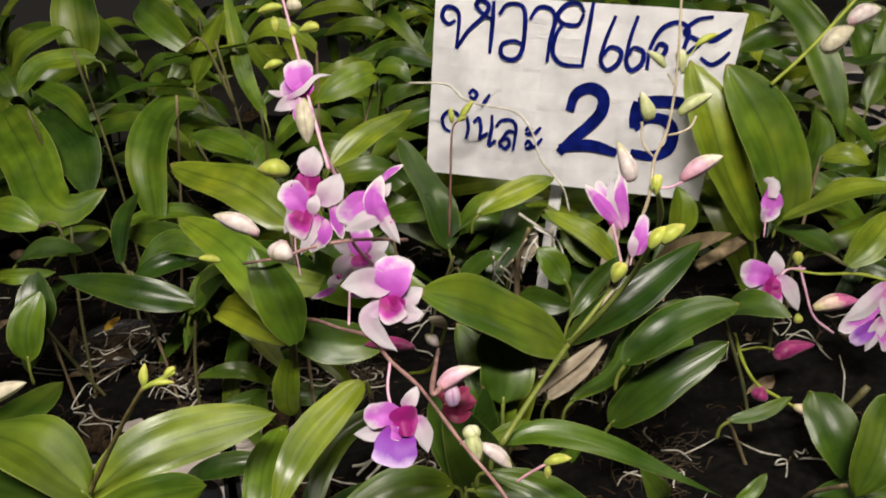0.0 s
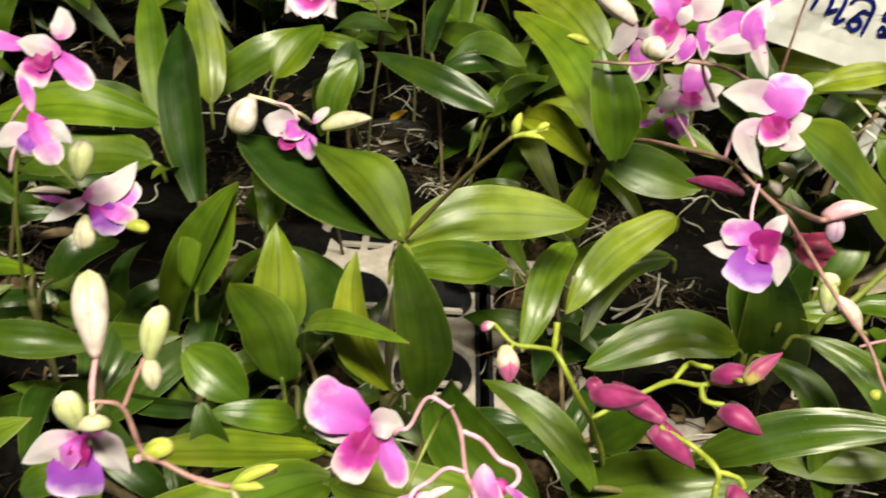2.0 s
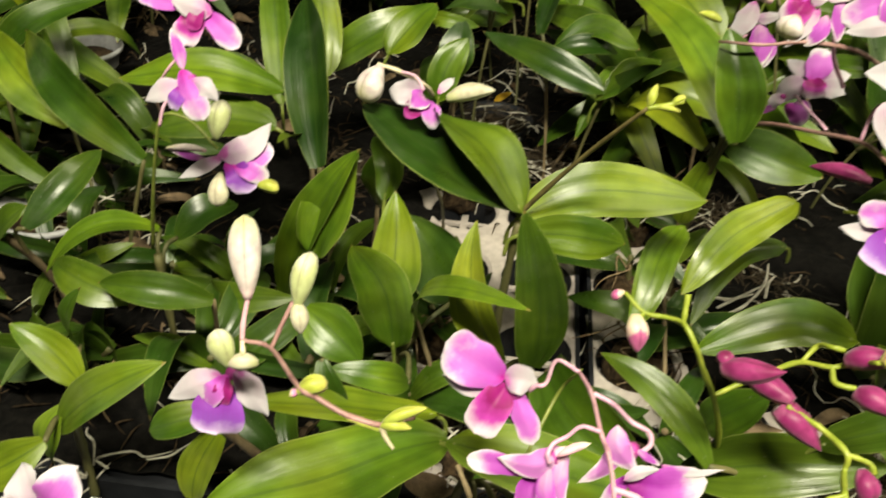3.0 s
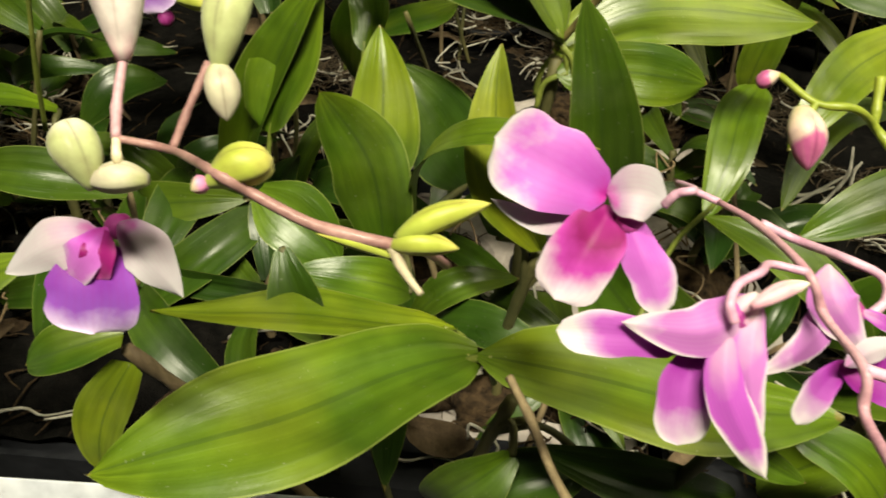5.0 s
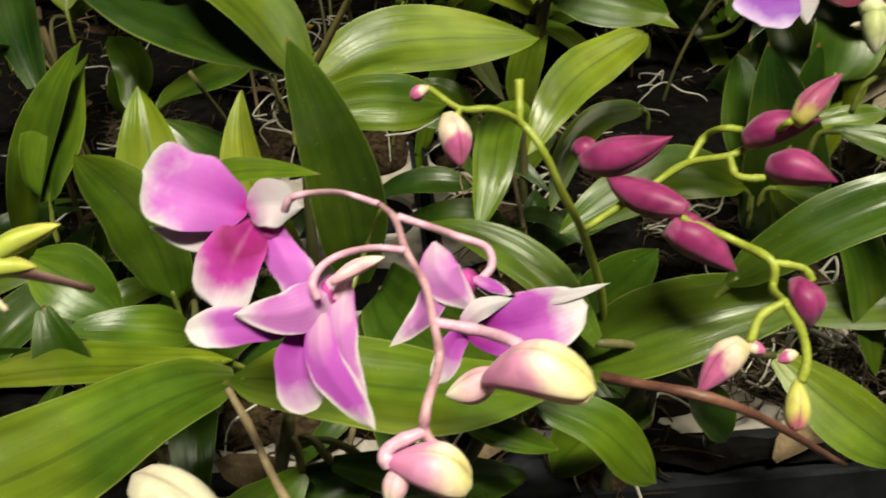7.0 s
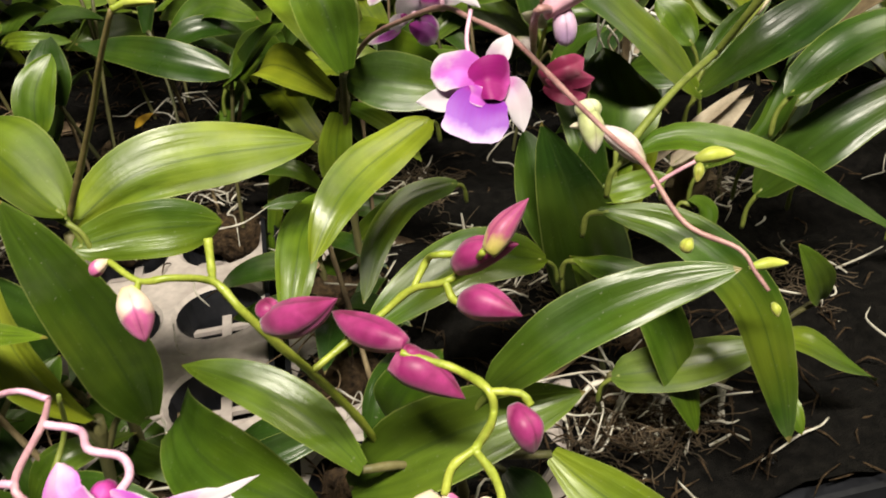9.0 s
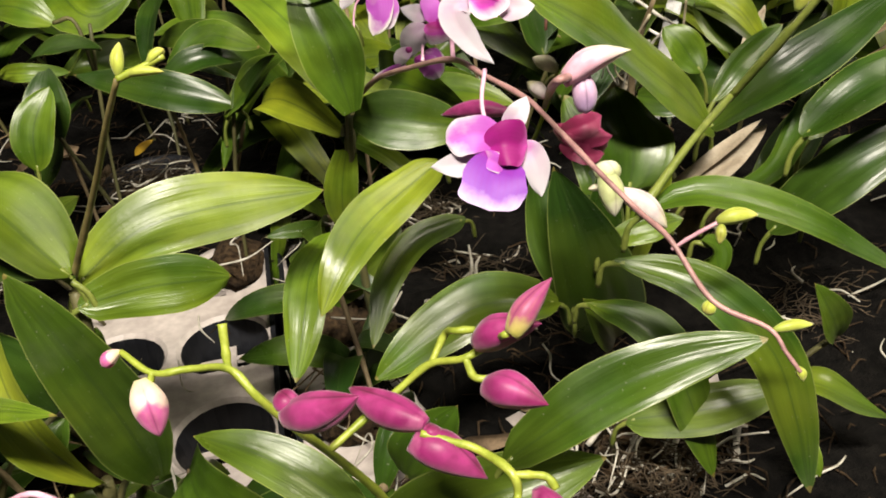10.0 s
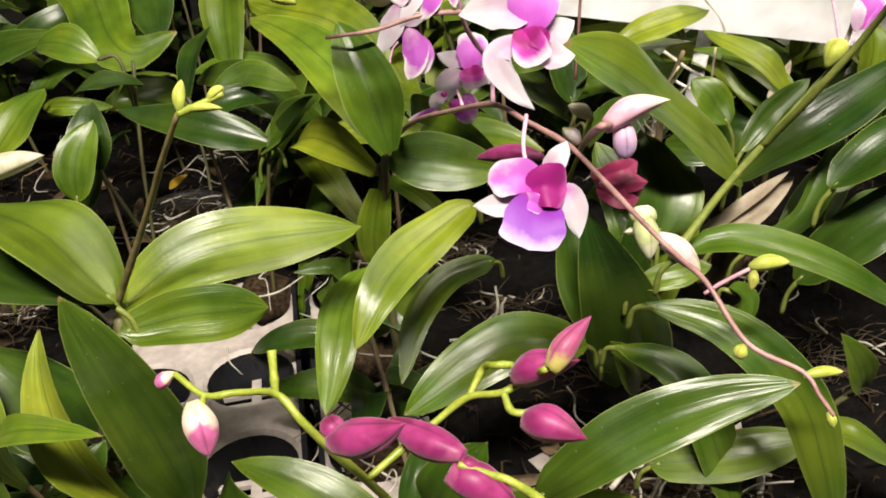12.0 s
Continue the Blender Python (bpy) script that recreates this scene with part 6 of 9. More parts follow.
stalk(plants["big"], [(-0.1323, 0.3673, 0.1944), (-0.1170, 0.3620, 0.2198), (-0.1014, 0.3541, 0.2450), (-0.0886, 0.3443, 0.2653), (-0.0779, 0.3372, 0.2813)], (0.0014, 0.0011, 0.0009), STEM_DUSK, "stalk")
stalk(plants["big"], [(-0.0777, 0.3370, 0.2815), (-0.0726, 0.3385, 0.2831), (-0.0646, 0.3409, 0.2858)], (0.0012, 0.001), STEM_GREEN, "stalk")
bud(plants["big"], (-0.0773, 0.3374, 0.2821), (-0.0766, 0.3425, 0.2900), 0.0038, BUD_GREEN, "slim", 0.06, 0)
bud(plants["big"], (-0.0757, 0.3377, 0.2823), (-0.0648, 0.3386, 0.2822), 0.0028, BUD_GREEN, "slim", 0.06, 0)
bud(plants["big"], (-0.0694, 0.3394, 0.2842), (-0.0645, 0.3420, 0.2875), 0.0031, BUD_GREEN, "egg", 0.06, 0)
bud(plants["big"], (-0.2153, 0.3806, 0.2529), (-0.2190, 0.3672, 0.2381), 0.0145, BUD_WHITE, "egg", 0.06, 0)
bud(plants["big"], (-0.1807, 0.3838, 0.2411), (-0.1586, 0.3955, 0.2456), 0.0089, BUD_CREAM, "slim", 0.06, 0)
stalk(plants["big"], [(-0.2175, 0.3802, 0.2535), (-0.2063, 0.3824, 0.2511), (-0.1962, 0.3920, 0.2419), (-0.1973, 0.4078, 0.2288)], (0.001, 0.0012), STEM_PALE, "stalk")
flower(plants["bk1"], (-0.2015, 0.4300, 0.2944), (-0.0462, -0.7807, 0.6232), (0.0238, -0.5440, -0.8387), 0.0382, "purple", 0.05, spread=1.0)
flower(plants["bk1"], (-0.2473, 0.4288, 0.2972), (-0.1413, -0.8324, 0.5359), (0.0238, -0.5440, -0.8387), 0.0355, "purple", 0.1, spread=1.0)
stalk(plants["fr2"], [(-0.1152, 0.1902, 0.2317), (-0.1147, 0.1754, 0.2459), (-0.1160, 0.1669, 0.2523), (-0.1255, 0.1652, 0.2538), (-0.1345, 0.1655, 0.2562), (-0.1408, 0.1655, 0.2586), (-0.1657, 0.1897, 0.2425), (-0.1749, 0.1878, 0.2437)], (0.0008, 0.0009, 0.0008, 0.0007), STEM_PURPLE, "stalk")
stalk(plants["fr2"], [(-0.1160, 0.1669, 0.2523), (-0.1135, 0.1655, 0.2496), (-0.1107, 0.1645, 0.2473)], (0.0008, 0.0005), STEM_TAN, "stalk")
stalk(plants["fr2"], [(-0.1749, 0.1878, 0.2437), (-0.1734, 0.1855, 0.2403), (-0.1854, 0.2022, 0.2238)], (0.0008, 0.0009), STEM_PALE, "stalk")
bud(plants["fr2"], (-0.1766, 0.1816, 0.2366), (-0.1841, 0.1867, 0.2459), 0.0085, BUD_SAGE, "egg", 0.06, 0)
bud(plants["fr2"], (-0.1680, 0.1856, 0.2383), (-0.1782, 0.1818, 0.2376), 0.0058, BUD_CREAM, "slim", 0.06, 0)
bud(plants["fr2"], (-0.1767, 0.1957, 0.2542), (-0.1850, 0.2105, 0.2761), 0.0106, BUD_WHITE, "egg", 0.02, 0)
stalk(plants["fr2"], [(-0.1749, 0.1878, 0.2437), (-0.1761, 0.1914, 0.2487), (-0.1767, 0.1956, 0.2541), (-0.1766, 0.1972, 0.2560)], (0.0009, 0.0009), STEM_MAUVE, "stalk")
bud(plants["fr2"], (-0.1609, 0.1998, 0.2532), (-0.1614, 0.2115, 0.2679), 0.0082, BUD_SAGE, "egg", 0.06, 0)
bud(plants["fr2"], (-0.1613, 0.2009, 0.2547), (-0.1575, 0.1956, 0.2467), 0.0060, BUD_CREAM, "slim", 0.06, 0)
stalk(plants["fr2"], [(-0.1653, 0.1898, 0.2425), (-0.1642, 0.1949, 0.2484), (-0.1627, 0.2004, 0.2547)], (0.0008, 0.0008), STEM_PURPLE, "stalk")
bud(plants["fr2"], (-0.1408, 0.1643, 0.2571), (-0.1333, 0.1690, 0.2601), 0.0061, BUD_GREEN, "egg", 0.06, 0)
bud(plants["fr2"], (-0.1404, 0.1647, 0.2574), (-0.1424, 0.1631, 0.2563), 0.0025, BUD_BLUSH, "slim", 0.06, 0)
bud(plants["fr2"], (-0.1154, 0.1675, 0.2528), (-0.1049, 0.1742, 0.2570), 0.0037, BUD_GREEN, "slim", 0.06, 0)
bud(plants["fr2"], (-0.1160, 0.1668, 0.2522), (-0.1074, 0.1695, 0.2522), 0.0034, BUD_GREEN, "slim", 0.06, 0)
bud(plants["fr2"], (-0.1156, 0.1660, 0.2510), (-0.1253, 0.1646, 0.2530), 0.0019, BUD_GREEN, "slim", 0.06, 0)
bud(plants["lf1"], (-0.2704, 0.3124, 0.2308), (-0.2719, 0.3238, 0.2462), 0.0114, BUD_SAGE, "egg", 0.04, 0)
bud(plants["lf1"], (-0.2640, 0.3047, 0.2183), (-0.2614, 0.2954, 0.2051), 0.0098, BUD_CREAM, "egg", 0.06, 0)
bud(plants["lf1"], (-0.2469, 0.3073, 0.2150), (-0.2356, 0.3099, 0.2139), 0.0065, BUD_GREEN, "egg", 0.06, 0)
bud(plants["lf1"], (-0.2732, 0.3080, 0.2261), (-0.2924, 0.3020, 0.2258), 0.0035, BUD_WHITE, "slim", 0.06, 0)
stalk(plants["lf1"], [(-0.3274, 0.3189, 0.1433), (-0.3151, 0.3112, 0.1790), (-0.3026, 0.3069, 0.2192), (-0.2976, 0.3098, 0.2379), (-0.2849, 0.3132, 0.2374), (-0.2683, 0.3104, 0.2273)], (0.001, 0.0008), STEM_OLIVE, "stalk")
stalk(plants["lf1"], [(-0.2976, 0.3098, 0.2379), (-0.2838, 0.2920, 0.2599), (-0.2728, 0.2868, 0.2743), (-0.2676, 0.2902, 0.2817)], (0.0008, 0.0006), STEM_MAUVE, "stalk")
stalk(plants["near"], [(-0.0727, 0.2413, 0.2229), (-0.0658, 0.2269, 0.2286), (-0.0590, 0.2060, 0.2351), (-0.0549, 0.2029, 0.2297), (-0.0507, 0.1879, 0.2332), (-0.0492, 0.1844, 0.2279), (-0.0483, 0.1680, 0.2340), (-0.0483, 0.1655, 0.2306), (-0.0460, 0.1643, 0.2283), (-0.0442, 0.1634, 0.2265)], (0.0007, 0.0008, 0.0008, 0.0008, 0.0008, 0.0007), STEM_MAUVE, "stalk")
stalk(plants["near"], [(-0.0841, 0.2270, 0.1882), (-0.0797, 0.2491, 0.2021), (-0.0727, 0.2448, 0.2208)], (0.0008, 0.0006), STEM_OLIVE, "stalk")
bud(plants["near"], (-0.0407, 0.1760, 0.2324), (-0.0235, 0.1715, 0.2369), 0.0092, BUD_BLUSH, "egg", 0.16, 0)
bud(plants["near"], (-0.0387, 0.1785, 0.2318), (-0.0470, 0.1771, 0.2269), 0.0055, BUD_SPUR, "slim", -0.08, 0)
stalk(plants["near"], [(-0.0507, 0.1879, 0.2332), (-0.0432, 0.1885, 0.2319), (-0.0365, 0.1818, 0.2357), (-0.0348, 0.1808, 0.2339)], (0.001, 0.0012), STEM_PINK, "stalk")
bud(plants["near"], (-0.0536, 0.1619, 0.2270), (-0.0406, 0.1619, 0.2236), 0.0080, BUD_BLUSH, "egg", 0.12, 0)
bud(plants["near"], (-0.0514, 0.1619, 0.2264), (-0.0525, 0.1580, 0.2214), 0.0039, BUD_SPUR, "slim", 0.06, 0)
stalk(plants["near"], [(-0.0483, 0.1655, 0.2306), (-0.0519, 0.1640, 0.2294), (-0.0539, 0.1626, 0.2281), (-0.0530, 0.1615, 0.2264)], (0.001, 0.0013), STEM_PINK, "stalk")
bud(plants["near"], (-0.0694, 0.1412, 0.2293), (-0.0835, 0.1451, 0.2385), 0.0080, BUD_CREAM, "egg", 0.1, 0)
stalk(plants["near"], [(-0.1074, 0.2175, 0.1815), (-0.0995, 0.2097, 0.1772), (-0.0925, 0.2016, 0.1728), (-0.0821, 0.1899, 0.1711)], (0.001, 0.0011, 0.001), CANE_DRY, "dry_cane")
stalk(plants["near"], [(-0.0186, 0.2191, 0.1961), (0.0079, 0.2103, 0.1997), (0.0487, 0.2428, 0.1518)], (0.0012, 0.0011, 0.0009), STEM_BROWN, "old_stalk")
stalk(plants["mag"], [(-0.0125, 0.3010, 0.1410), (-0.0167, 0.2896, 0.1687), (-0.0242, 0.2793, 0.1953), (-0.0309, 0.2747, 0.2106), (-0.0362, 0.2714, 0.2237), (-0.0426, 0.2749, 0.2297), (-0.0492, 0.2678, 0.2363), (-0.0572, 0.2668, 0.2365), (-0.0656, 0.2715, 0.2393)], (0.00129, 0.00120, 0.00095, 0.00077), STEM_GREEN, "stalk")
stalk(plants["mag"], [(-0.0428, 0.2748, 0.2296), (-0.0433, 0.2777, 0.2337), (-0.0439, 0.2813, 0.2387)], (0.00103, 0.00120), STEM_GREEN, "stalk")
bud(plants["mag"], (-0.0656, 0.2716, 0.2396), (-0.0700, 0.2693, 0.2372), 0.0038, BUD_PINK, "egg", 0.06, 0)
stalk(plants["mag"], [(-0.0572, 0.2668, 0.2365), (-0.0579, 0.2652, 0.2344), (-0.0592, 0.2636, 0.2325)], (0.00086, 0.00086), STEM_GREEN, "stalk")
bud(plants["mag"], (-0.0600, 0.2658, 0.2356), (-0.0557, 0.2580, 0.2249), 0.0081, BUD_PINK, "slim", 0.06, 0)
stalk(plants["mag"], [(-0.0242, 0.2793, 0.1953), (-0.0149, 0.2871, 0.1990), (-0.0054, 0.2939, 0.2031), (0.0036, 0.2962, 0.2098), (0.0137, 0.2917, 0.2154), (0.0207, 0.2947, 0.2182), (0.0249, 0.2814, 0.2315)], (0.00112, 0.00112, 0.00095), STEM_GREEN, "stalk")
stalk(plants["mag"], [(0.0041, 0.2964, 0.2099), (0.0083, 0.3015, 0.2160), (0.0115, 0.2958, 0.2215), (0.0167, 0.2963, 0.2212)], (0.00103, 0.00103), STEM_GREEN, "stalk")
stalk(plants["mag"], [(0.0140, 0.2916, 0.2153), (0.0158, 0.2890, 0.2114), (0.0195, 0.2888, 0.2104), (0.0238, 0.2894, 0.2105)], (0.00103, 0.00112), STEM_GREEN, "stalk")
bud(plants["mag"], (0.0172, 0.2924, 0.2201), (0.0339, 0.2871, 0.2297), 0.0093, BUD_MAGENTA, "beak", 0.06, 0)
bud(plants["mag"], (0.0261, 0.2817, 0.2309), (0.0368, 0.2905, 0.2411), 0.0068, BUD_DUSK, "beak", 0.05, 0)
bud(plants["mag"], (0.0195, 0.2719, 0.2237), (0.0338, 0.2638, 0.2245), 0.0093, BUD_MAGENTA, "beak", 0.05, 0)
bud(plants["mag"], (-0.0259, 0.2606, 0.2270), (-0.0071, 0.2544, 0.2384), 0.0095, BUD_MAGENTA, "beak", -0.05, 0)
bud(plants["mag"], (-0.0234, 0.2607, 0.2265), (-0.0282, 0.2644, 0.2313), 0.0060, BUD_MAGENTA, "egg", 0.06, 0)
bud(plants["mag"], (0.0031, 0.2784, 0.2051), (-0.0186, 0.2918, 0.2065), 0.0100, BUD_MAGENTA, "slim", -0.06, 0)
bud(plants["mag"], (-0.0010, 0.2781, 0.2002), (0.0182, 0.2729, 0.1899), 0.0111, BUD_MAGENTA, "beak", 0.05, 0)
bud(plants["mag"], (0.0032, 0.2774, 0.2000), (0.0053, 0.2800, 0.2033), 0.0068, BUD_MAGENTA, "egg", 0.06, 0)
stalk(plants["mag"], [(0.0016, 0.2767, 0.2036), (0.0088, 0.2759, 0.2012), (0.0161, 0.2750, 0.1987), (0.0248, 0.2670, 0.1981), (0.0255, 0.2628, 0.1923), (0.0218, 0.2400, 0.2052)], (0.00112, 0.00120, 0.00120), STEM_GREEN, "stalk")
stalk(plants["mag"], [(0.0250, 0.2669, 0.1980), (0.0294, 0.2671, 0.1975), (0.0333, 0.2670, 0.1966), (0.0355, 0.2655, 0.1941)], (0.00103, 0.00112), STEM_GREEN, "stalk")
bud(plants["mag"], (0.0309, 0.2650, 0.1951), (0.0357, 0.2582, 0.1841), 0.0088, BUD_MAGENTA, "slim", 0.12, 0)
stalk(plants["mag"], [(0.0217, 0.2401, 0.2054), (0.0166, 0.2374, 0.2027), (0.0147, 0.2337, 0.1979)], (0.00103, 0.00112), STEM_GREEN, "stalk")
bud(plants["mag"], (0.0134, 0.2334, 0.1979), (0.0036, 0.2249, 0.1880), 0.0078, BUD_PINK, "beak", 0.1, 0)
bud(plants["mag"], (0.0135, 0.2328, 0.1969), (0.0184, 0.2329, 0.1961), 0.0034, BUD_PINK, "slim", 0.06, 0)
stalk(plants["mag"], [(0.0217, 0.2401, 0.2054), (0.0259, 0.2369, 0.2002), (0.0277, 0.2331, 0.1948), (0.0268, 0.2299, 0.1905)], (0.00103, 0.00112), STEM_GREEN, "stalk")
bud(plants["mag"], (0.0261, 0.2307, 0.1909), (0.0263, 0.2231, 0.1816), 0.0057, BUD_GREEN_PINK, "egg", 0.03, 0)
bud(plants["mag"], (0.0254, 0.2337, 0.1959), (0.0211, 0.2319, 0.1943), 0.0032, BUD_PINK, "slim", 0.06, 0)
stalk(plants["rt"], [(0.0715, 0.3650, 0.2115), (0.0737, 0.3592, 0.2218), (0.0921, 0.3852, 0.2282), (0.1166, 0.4272, 0.2257), (0.1361, 0.4486, 0.2341), (0.1493, 0.4539, 0.2483)], (0.0016, 0.0014, 0.0012), STEM_OLIVE, "cane")
stalk(plants["rt"], [(0.1150, 0.4266, 0.2236), (0.1266, 0.4073, 0.2552), (0.1372, 0.3977, 0.2796), (0.1385, 0.3774, 0.3049), (0.1321, 0.3398, 0.3402), (0.1231, 0.3138, 0.3652), (0.1187, 0.3092, 0.3714)], (0.0016, 0.0013, 0.0011, 0.0009), STEM_OLIVE, "stalk")
stalk(plants["rt"], [(0.1362, 0.4487, 0.2321), (0.1493, 0.4539, 0.2483), (0.1589, 0.4630, 0.2732), (0.1652, 0.4676, 0.2899), (0.1696, 0.4774, 0.3076), (0.1758, 0.4803, 0.3212), (0.1795, 0.4847, 0.3374), (0.1814, 0.4889, 0.3611), (0.1839, 0.5009, 0.3993)], (0.0011, 0.001, 0.0008, 0.0007), STEM_TAN, "stalk")
bud(plants["rt"], (0.1565, 0.4721, 0.2976), (0.1498, 0.4832, 0.3175), 0.0105, BUD_WHITE, "point", 0.06, 0)
bud(plants["rt"], (0.1685, 0.4878, 0.3264), (0.1646, 0.4957, 0.3408), 0.0090, BUD_SAGE, "point", 0.06, 0)
bud(plants["rt"], (0.1834, 0.4715, 0.2974), (0.2074, 0.4768, 0.3077), 0.0096, BUD_ROSE, "slim", 0.06, 0)
bud(plants["rt"], (0.1842, 0.4887, 0.3287), (0.2041, 0.4934, 0.3377), 0.0074, BUD_SAGE, "slim", 0.06, 0)
bud(plants["rt"], (0.1790, 0.5014, 0.3515), (0.1697, 0.5063, 0.3601), 0.0050, BUD_SAGE, "slim", 0.06, 0)
bud(plants["rt"], (0.1878, 0.4995, 0.3483), (0.1877, 0.5061, 0.3603), 0.0062, BUD_SAGE, "egg", 0.06, 0)
bud(plants["rt"], (0.1959, 0.5063, 0.3610), (0.2093, 0.5091, 0.3663), 0.0041, BUD_GREEN, "slim", 0.06, 0)
bud(plants["rt"], (0.1206, 0.3097, 0.3683), (0.1220, 0.3131, 0.3744), 0.0038, BUD_GREEN, "egg", 0.06, 0)
bud(plants["rt"], (0.1242, 0.3105, 0.3492), (0.1329, 0.3132, 0.3543), 0.0059, BUD_GREEN, "slim", 0.06, 0)
bud(plants["rt"], (0.1201, 0.3097, 0.3477), (0.1265, 0.3132, 0.3543), 0.0051, BUD_GREEN, "slim", 0.06, 0)
bud(plants["rt"], (0.1427, 0.4460, 0.2500), (0.1496, 0.4509, 0.2591), 0.0087, BUD_GREEN, "egg", 0.06, 0)
stalk(plants["rt"], [(0.1763, 0.4835, 0.3190), (0.1835, 0.4838, 0.3197), (0.1905, 0.4851, 0.3224), (0.1940, 0.4878, 0.3274)], (0.0006, 0.0007), STEM_TAN, "stalk")
stalk(plants["rt"], [(0.1661, 0.4701, 0.2944), (0.1770, 0.4697, 0.2940), (0.1865, 0.4714, 0.2972)], (0.0006, 0.0009), STEM_PINK, "stalk")
stalk(plants["rt"], [(0.1693, 0.4781, 0.3090), (0.1640, 0.4818, 0.3155), (0.1641, 0.4877, 0.3261)], (0.0006, 0.0008), STEM_TAN, "stalk")
stalk(plants["rt"], [(0.1828, 0.4967, 0.3431), (0.1800, 0.4999, 0.3487)], (0.0005, 0.0005), STEM_TAN, "stalk")
stalk(plants["rt"], [(0.1860, 0.5029, 0.3544), (0.1924, 0.5041, 0.3568), (0.1974, 0.5066, 0.3614)], (0.0005, 0.0005), STEM_GREEN, "stalk")
stalk(plants["sg1"], [(0.3856, 0.5751, 0.1537), (0.3609, 0.5792, 0.1604), (0.3315, 0.5805, 0.1619), (0.3087, 0.5836, 0.1667)], (0.0012, 0.0012, 0.0008), STEM_GREEN, "stalk")
stalk(plants["sg1"], [(0.3172, 0.5842, 0.1681), (0.3203, 0.5759, 0.1532), (0.3253, 0.5656, 0.1345), (0.3391, 0.5588, 0.1228)], (0.0009, 0.0009), STEM_PINK, "stalk")
bud(plants["sg1"], (0.3257, 0.5686, 0.1400), (0.3596, 0.5697, 0.1432), 0.0126, BUD_PINK, "slim", 0.06, 0)
bud(plants["sg1"], (0.3160, 0.5843, 0.1682), (0.3166, 0.5893, 0.1774), 0.0076, BUD_GREEN, "egg", 0.06, 0)
bud(plants["sg1"], (0.3137, 0.5671, 0.1369), (0.3132, 0.5634, 0.1303), 0.0067, BUD_GREEN, "egg", 0.06, 0)
stalk(plants["sg1"], [(0.2657, 0.5621, 0.1264), (0.2707, 0.5517, 0.1077), (0.2801, 0.5431, 0.0925), (0.2962, 0.5373, 0.0824), (0.3103, 0.5327, 0.0744)], (0.0013, 0.0013, 0.001), STEM_GREEN, "stalk")
stalk(plants["sg1"], [(0.2691, 0.5558, 0.1151), (0.2839, 0.5562, 0.1162), (0.2951, 0.5547, 0.1139)], (0.001, 0.001), STEM_GREEN, "stalk")
bud(plants["sg1"], (0.2932, 0.5527, 0.1103), (0.3248, 0.5554, 0.1161), 0.0151, BUD_MAGENTA, "point", 0.06, 0)
bud(plants["sg1"], (0.2842, 0.5419, 0.0904), (0.2793, 0.5371, 0.0814), 0.0126, BUD_MAGENTA, "egg", 0.06, 0)
bud(plants["sg1"], (0.3063, 0.5343, 0.0771), (0.3204, 0.5288, 0.0676), 0.0084, BUD_PINK, "slim", 0.06, 0)
bloom(plants["sg1"], "half-open violet and white orchid flower", (0.3017, 0.6210, 0.2147), 0.0299,
      ("K", (0.2996, 0.6217, 0.2159), (0.2991, 0.6318, 0.2320), 0.0111, 0),
      ("P", (0.3035, 0.6220, 0.2165), (0.2971, 0.6082, 0.1933), 0.0162, 0.1),
      ("W", (0.2955, 0.6199, 0.2124), (0.3085, 0.6211, 0.2212), 0.0171, 0.15), stem=[(0.2987, 0.6119, 0.1980), (0.2959, 0.6037, 0.1831)], face=(-0.0150, -0.8756, 0.4828))
bud(plants["sg1"], (0.3652, 0.6615, 0.3222), (0.3413, 0.6545, 0.3088), 0.0167, BUD_CREAM, "egg", 0.06, 0)
bud(plants["sg1"], (0.3613, 0.6636, 0.3260), (0.3869, 0.6675, 0.3339), 0.0142, BUD_WHITE, "slim", 0.06, 0)
stalk(plants["sg1"], [(0.3023, 0.6441, 0.2888), (0.3353, 0.6567, 0.3127), (0.3922, 0.6824, 0.3611)], (0.0014, 0.0014), STEM_GREEN, "stalk")
stalk(plants["sg2"], [(0.0593, 0.6366, 0.1828), (0.0627, 0.6557, 0.2177), (0.0668, 0.6760, 0.2545), (0.0727, 0.6807, 0.2632), (0.0852, 0.6870, 0.2751)], (0.0011, 0.0009, 0.0006), STEM_BROWN, "stalk")
bud(plants["sg2"], (0.0672, 0.6796, 0.2611), (0.0667, 0.6857, 0.2721), 0.0049, BUD_GREEN, "slim", 0.06, 0)
bud(plants["sg2"], (0.0741, 0.6806, 0.2631), (0.0852, 0.6874, 0.2758), 0.0058, BUD_GREEN, "slim", 0.06, 0)
bud(plants["sg2"], (0.0709, 0.6801, 0.2621), (0.0786, 0.6815, 0.2649), 0.0049, BUD_GREEN, "egg", 0.06, 0)
stalk(plants["sg2"], [(0.0356, 0.6963, 0.2904), (0.0648, 0.6943, 0.2878), (0.0773, 0.6884, 0.2774), (0.0938, 0.6851, 0.2719), (0.1166, 0.6817, 0.2665), (0.1289, 0.6743, 0.2534), (0.1354, 0.6622, 0.2317), (0.1505, 0.6519, 0.2134), (0.1549, 0.6420, 0.1957)], (0.0009, 0.0009, 0.0008), ROOT, "aerial_root")
stalk(plants["sg2"], [(0.1150, 0.6431, 0.1965), (0.1285, 0.6378, 0.1872), (0.1433, 0.6318, 0.1768), (0.1484, 0.6197, 0.1551)], (0.0012, 0.001, 0.0008), ROOT, "aerial_root")
stalk(plants["sg2"], [(0.1191, 0.7015, 0.1672), (0.1355, 0.6855, 0.1595), (0.1517, 0.6801, 0.1502), (0.1590, 0.6693, 0.1309)], (0.001, 0.0011, 0.0007), ROOT_WHITE, "aerial_root")
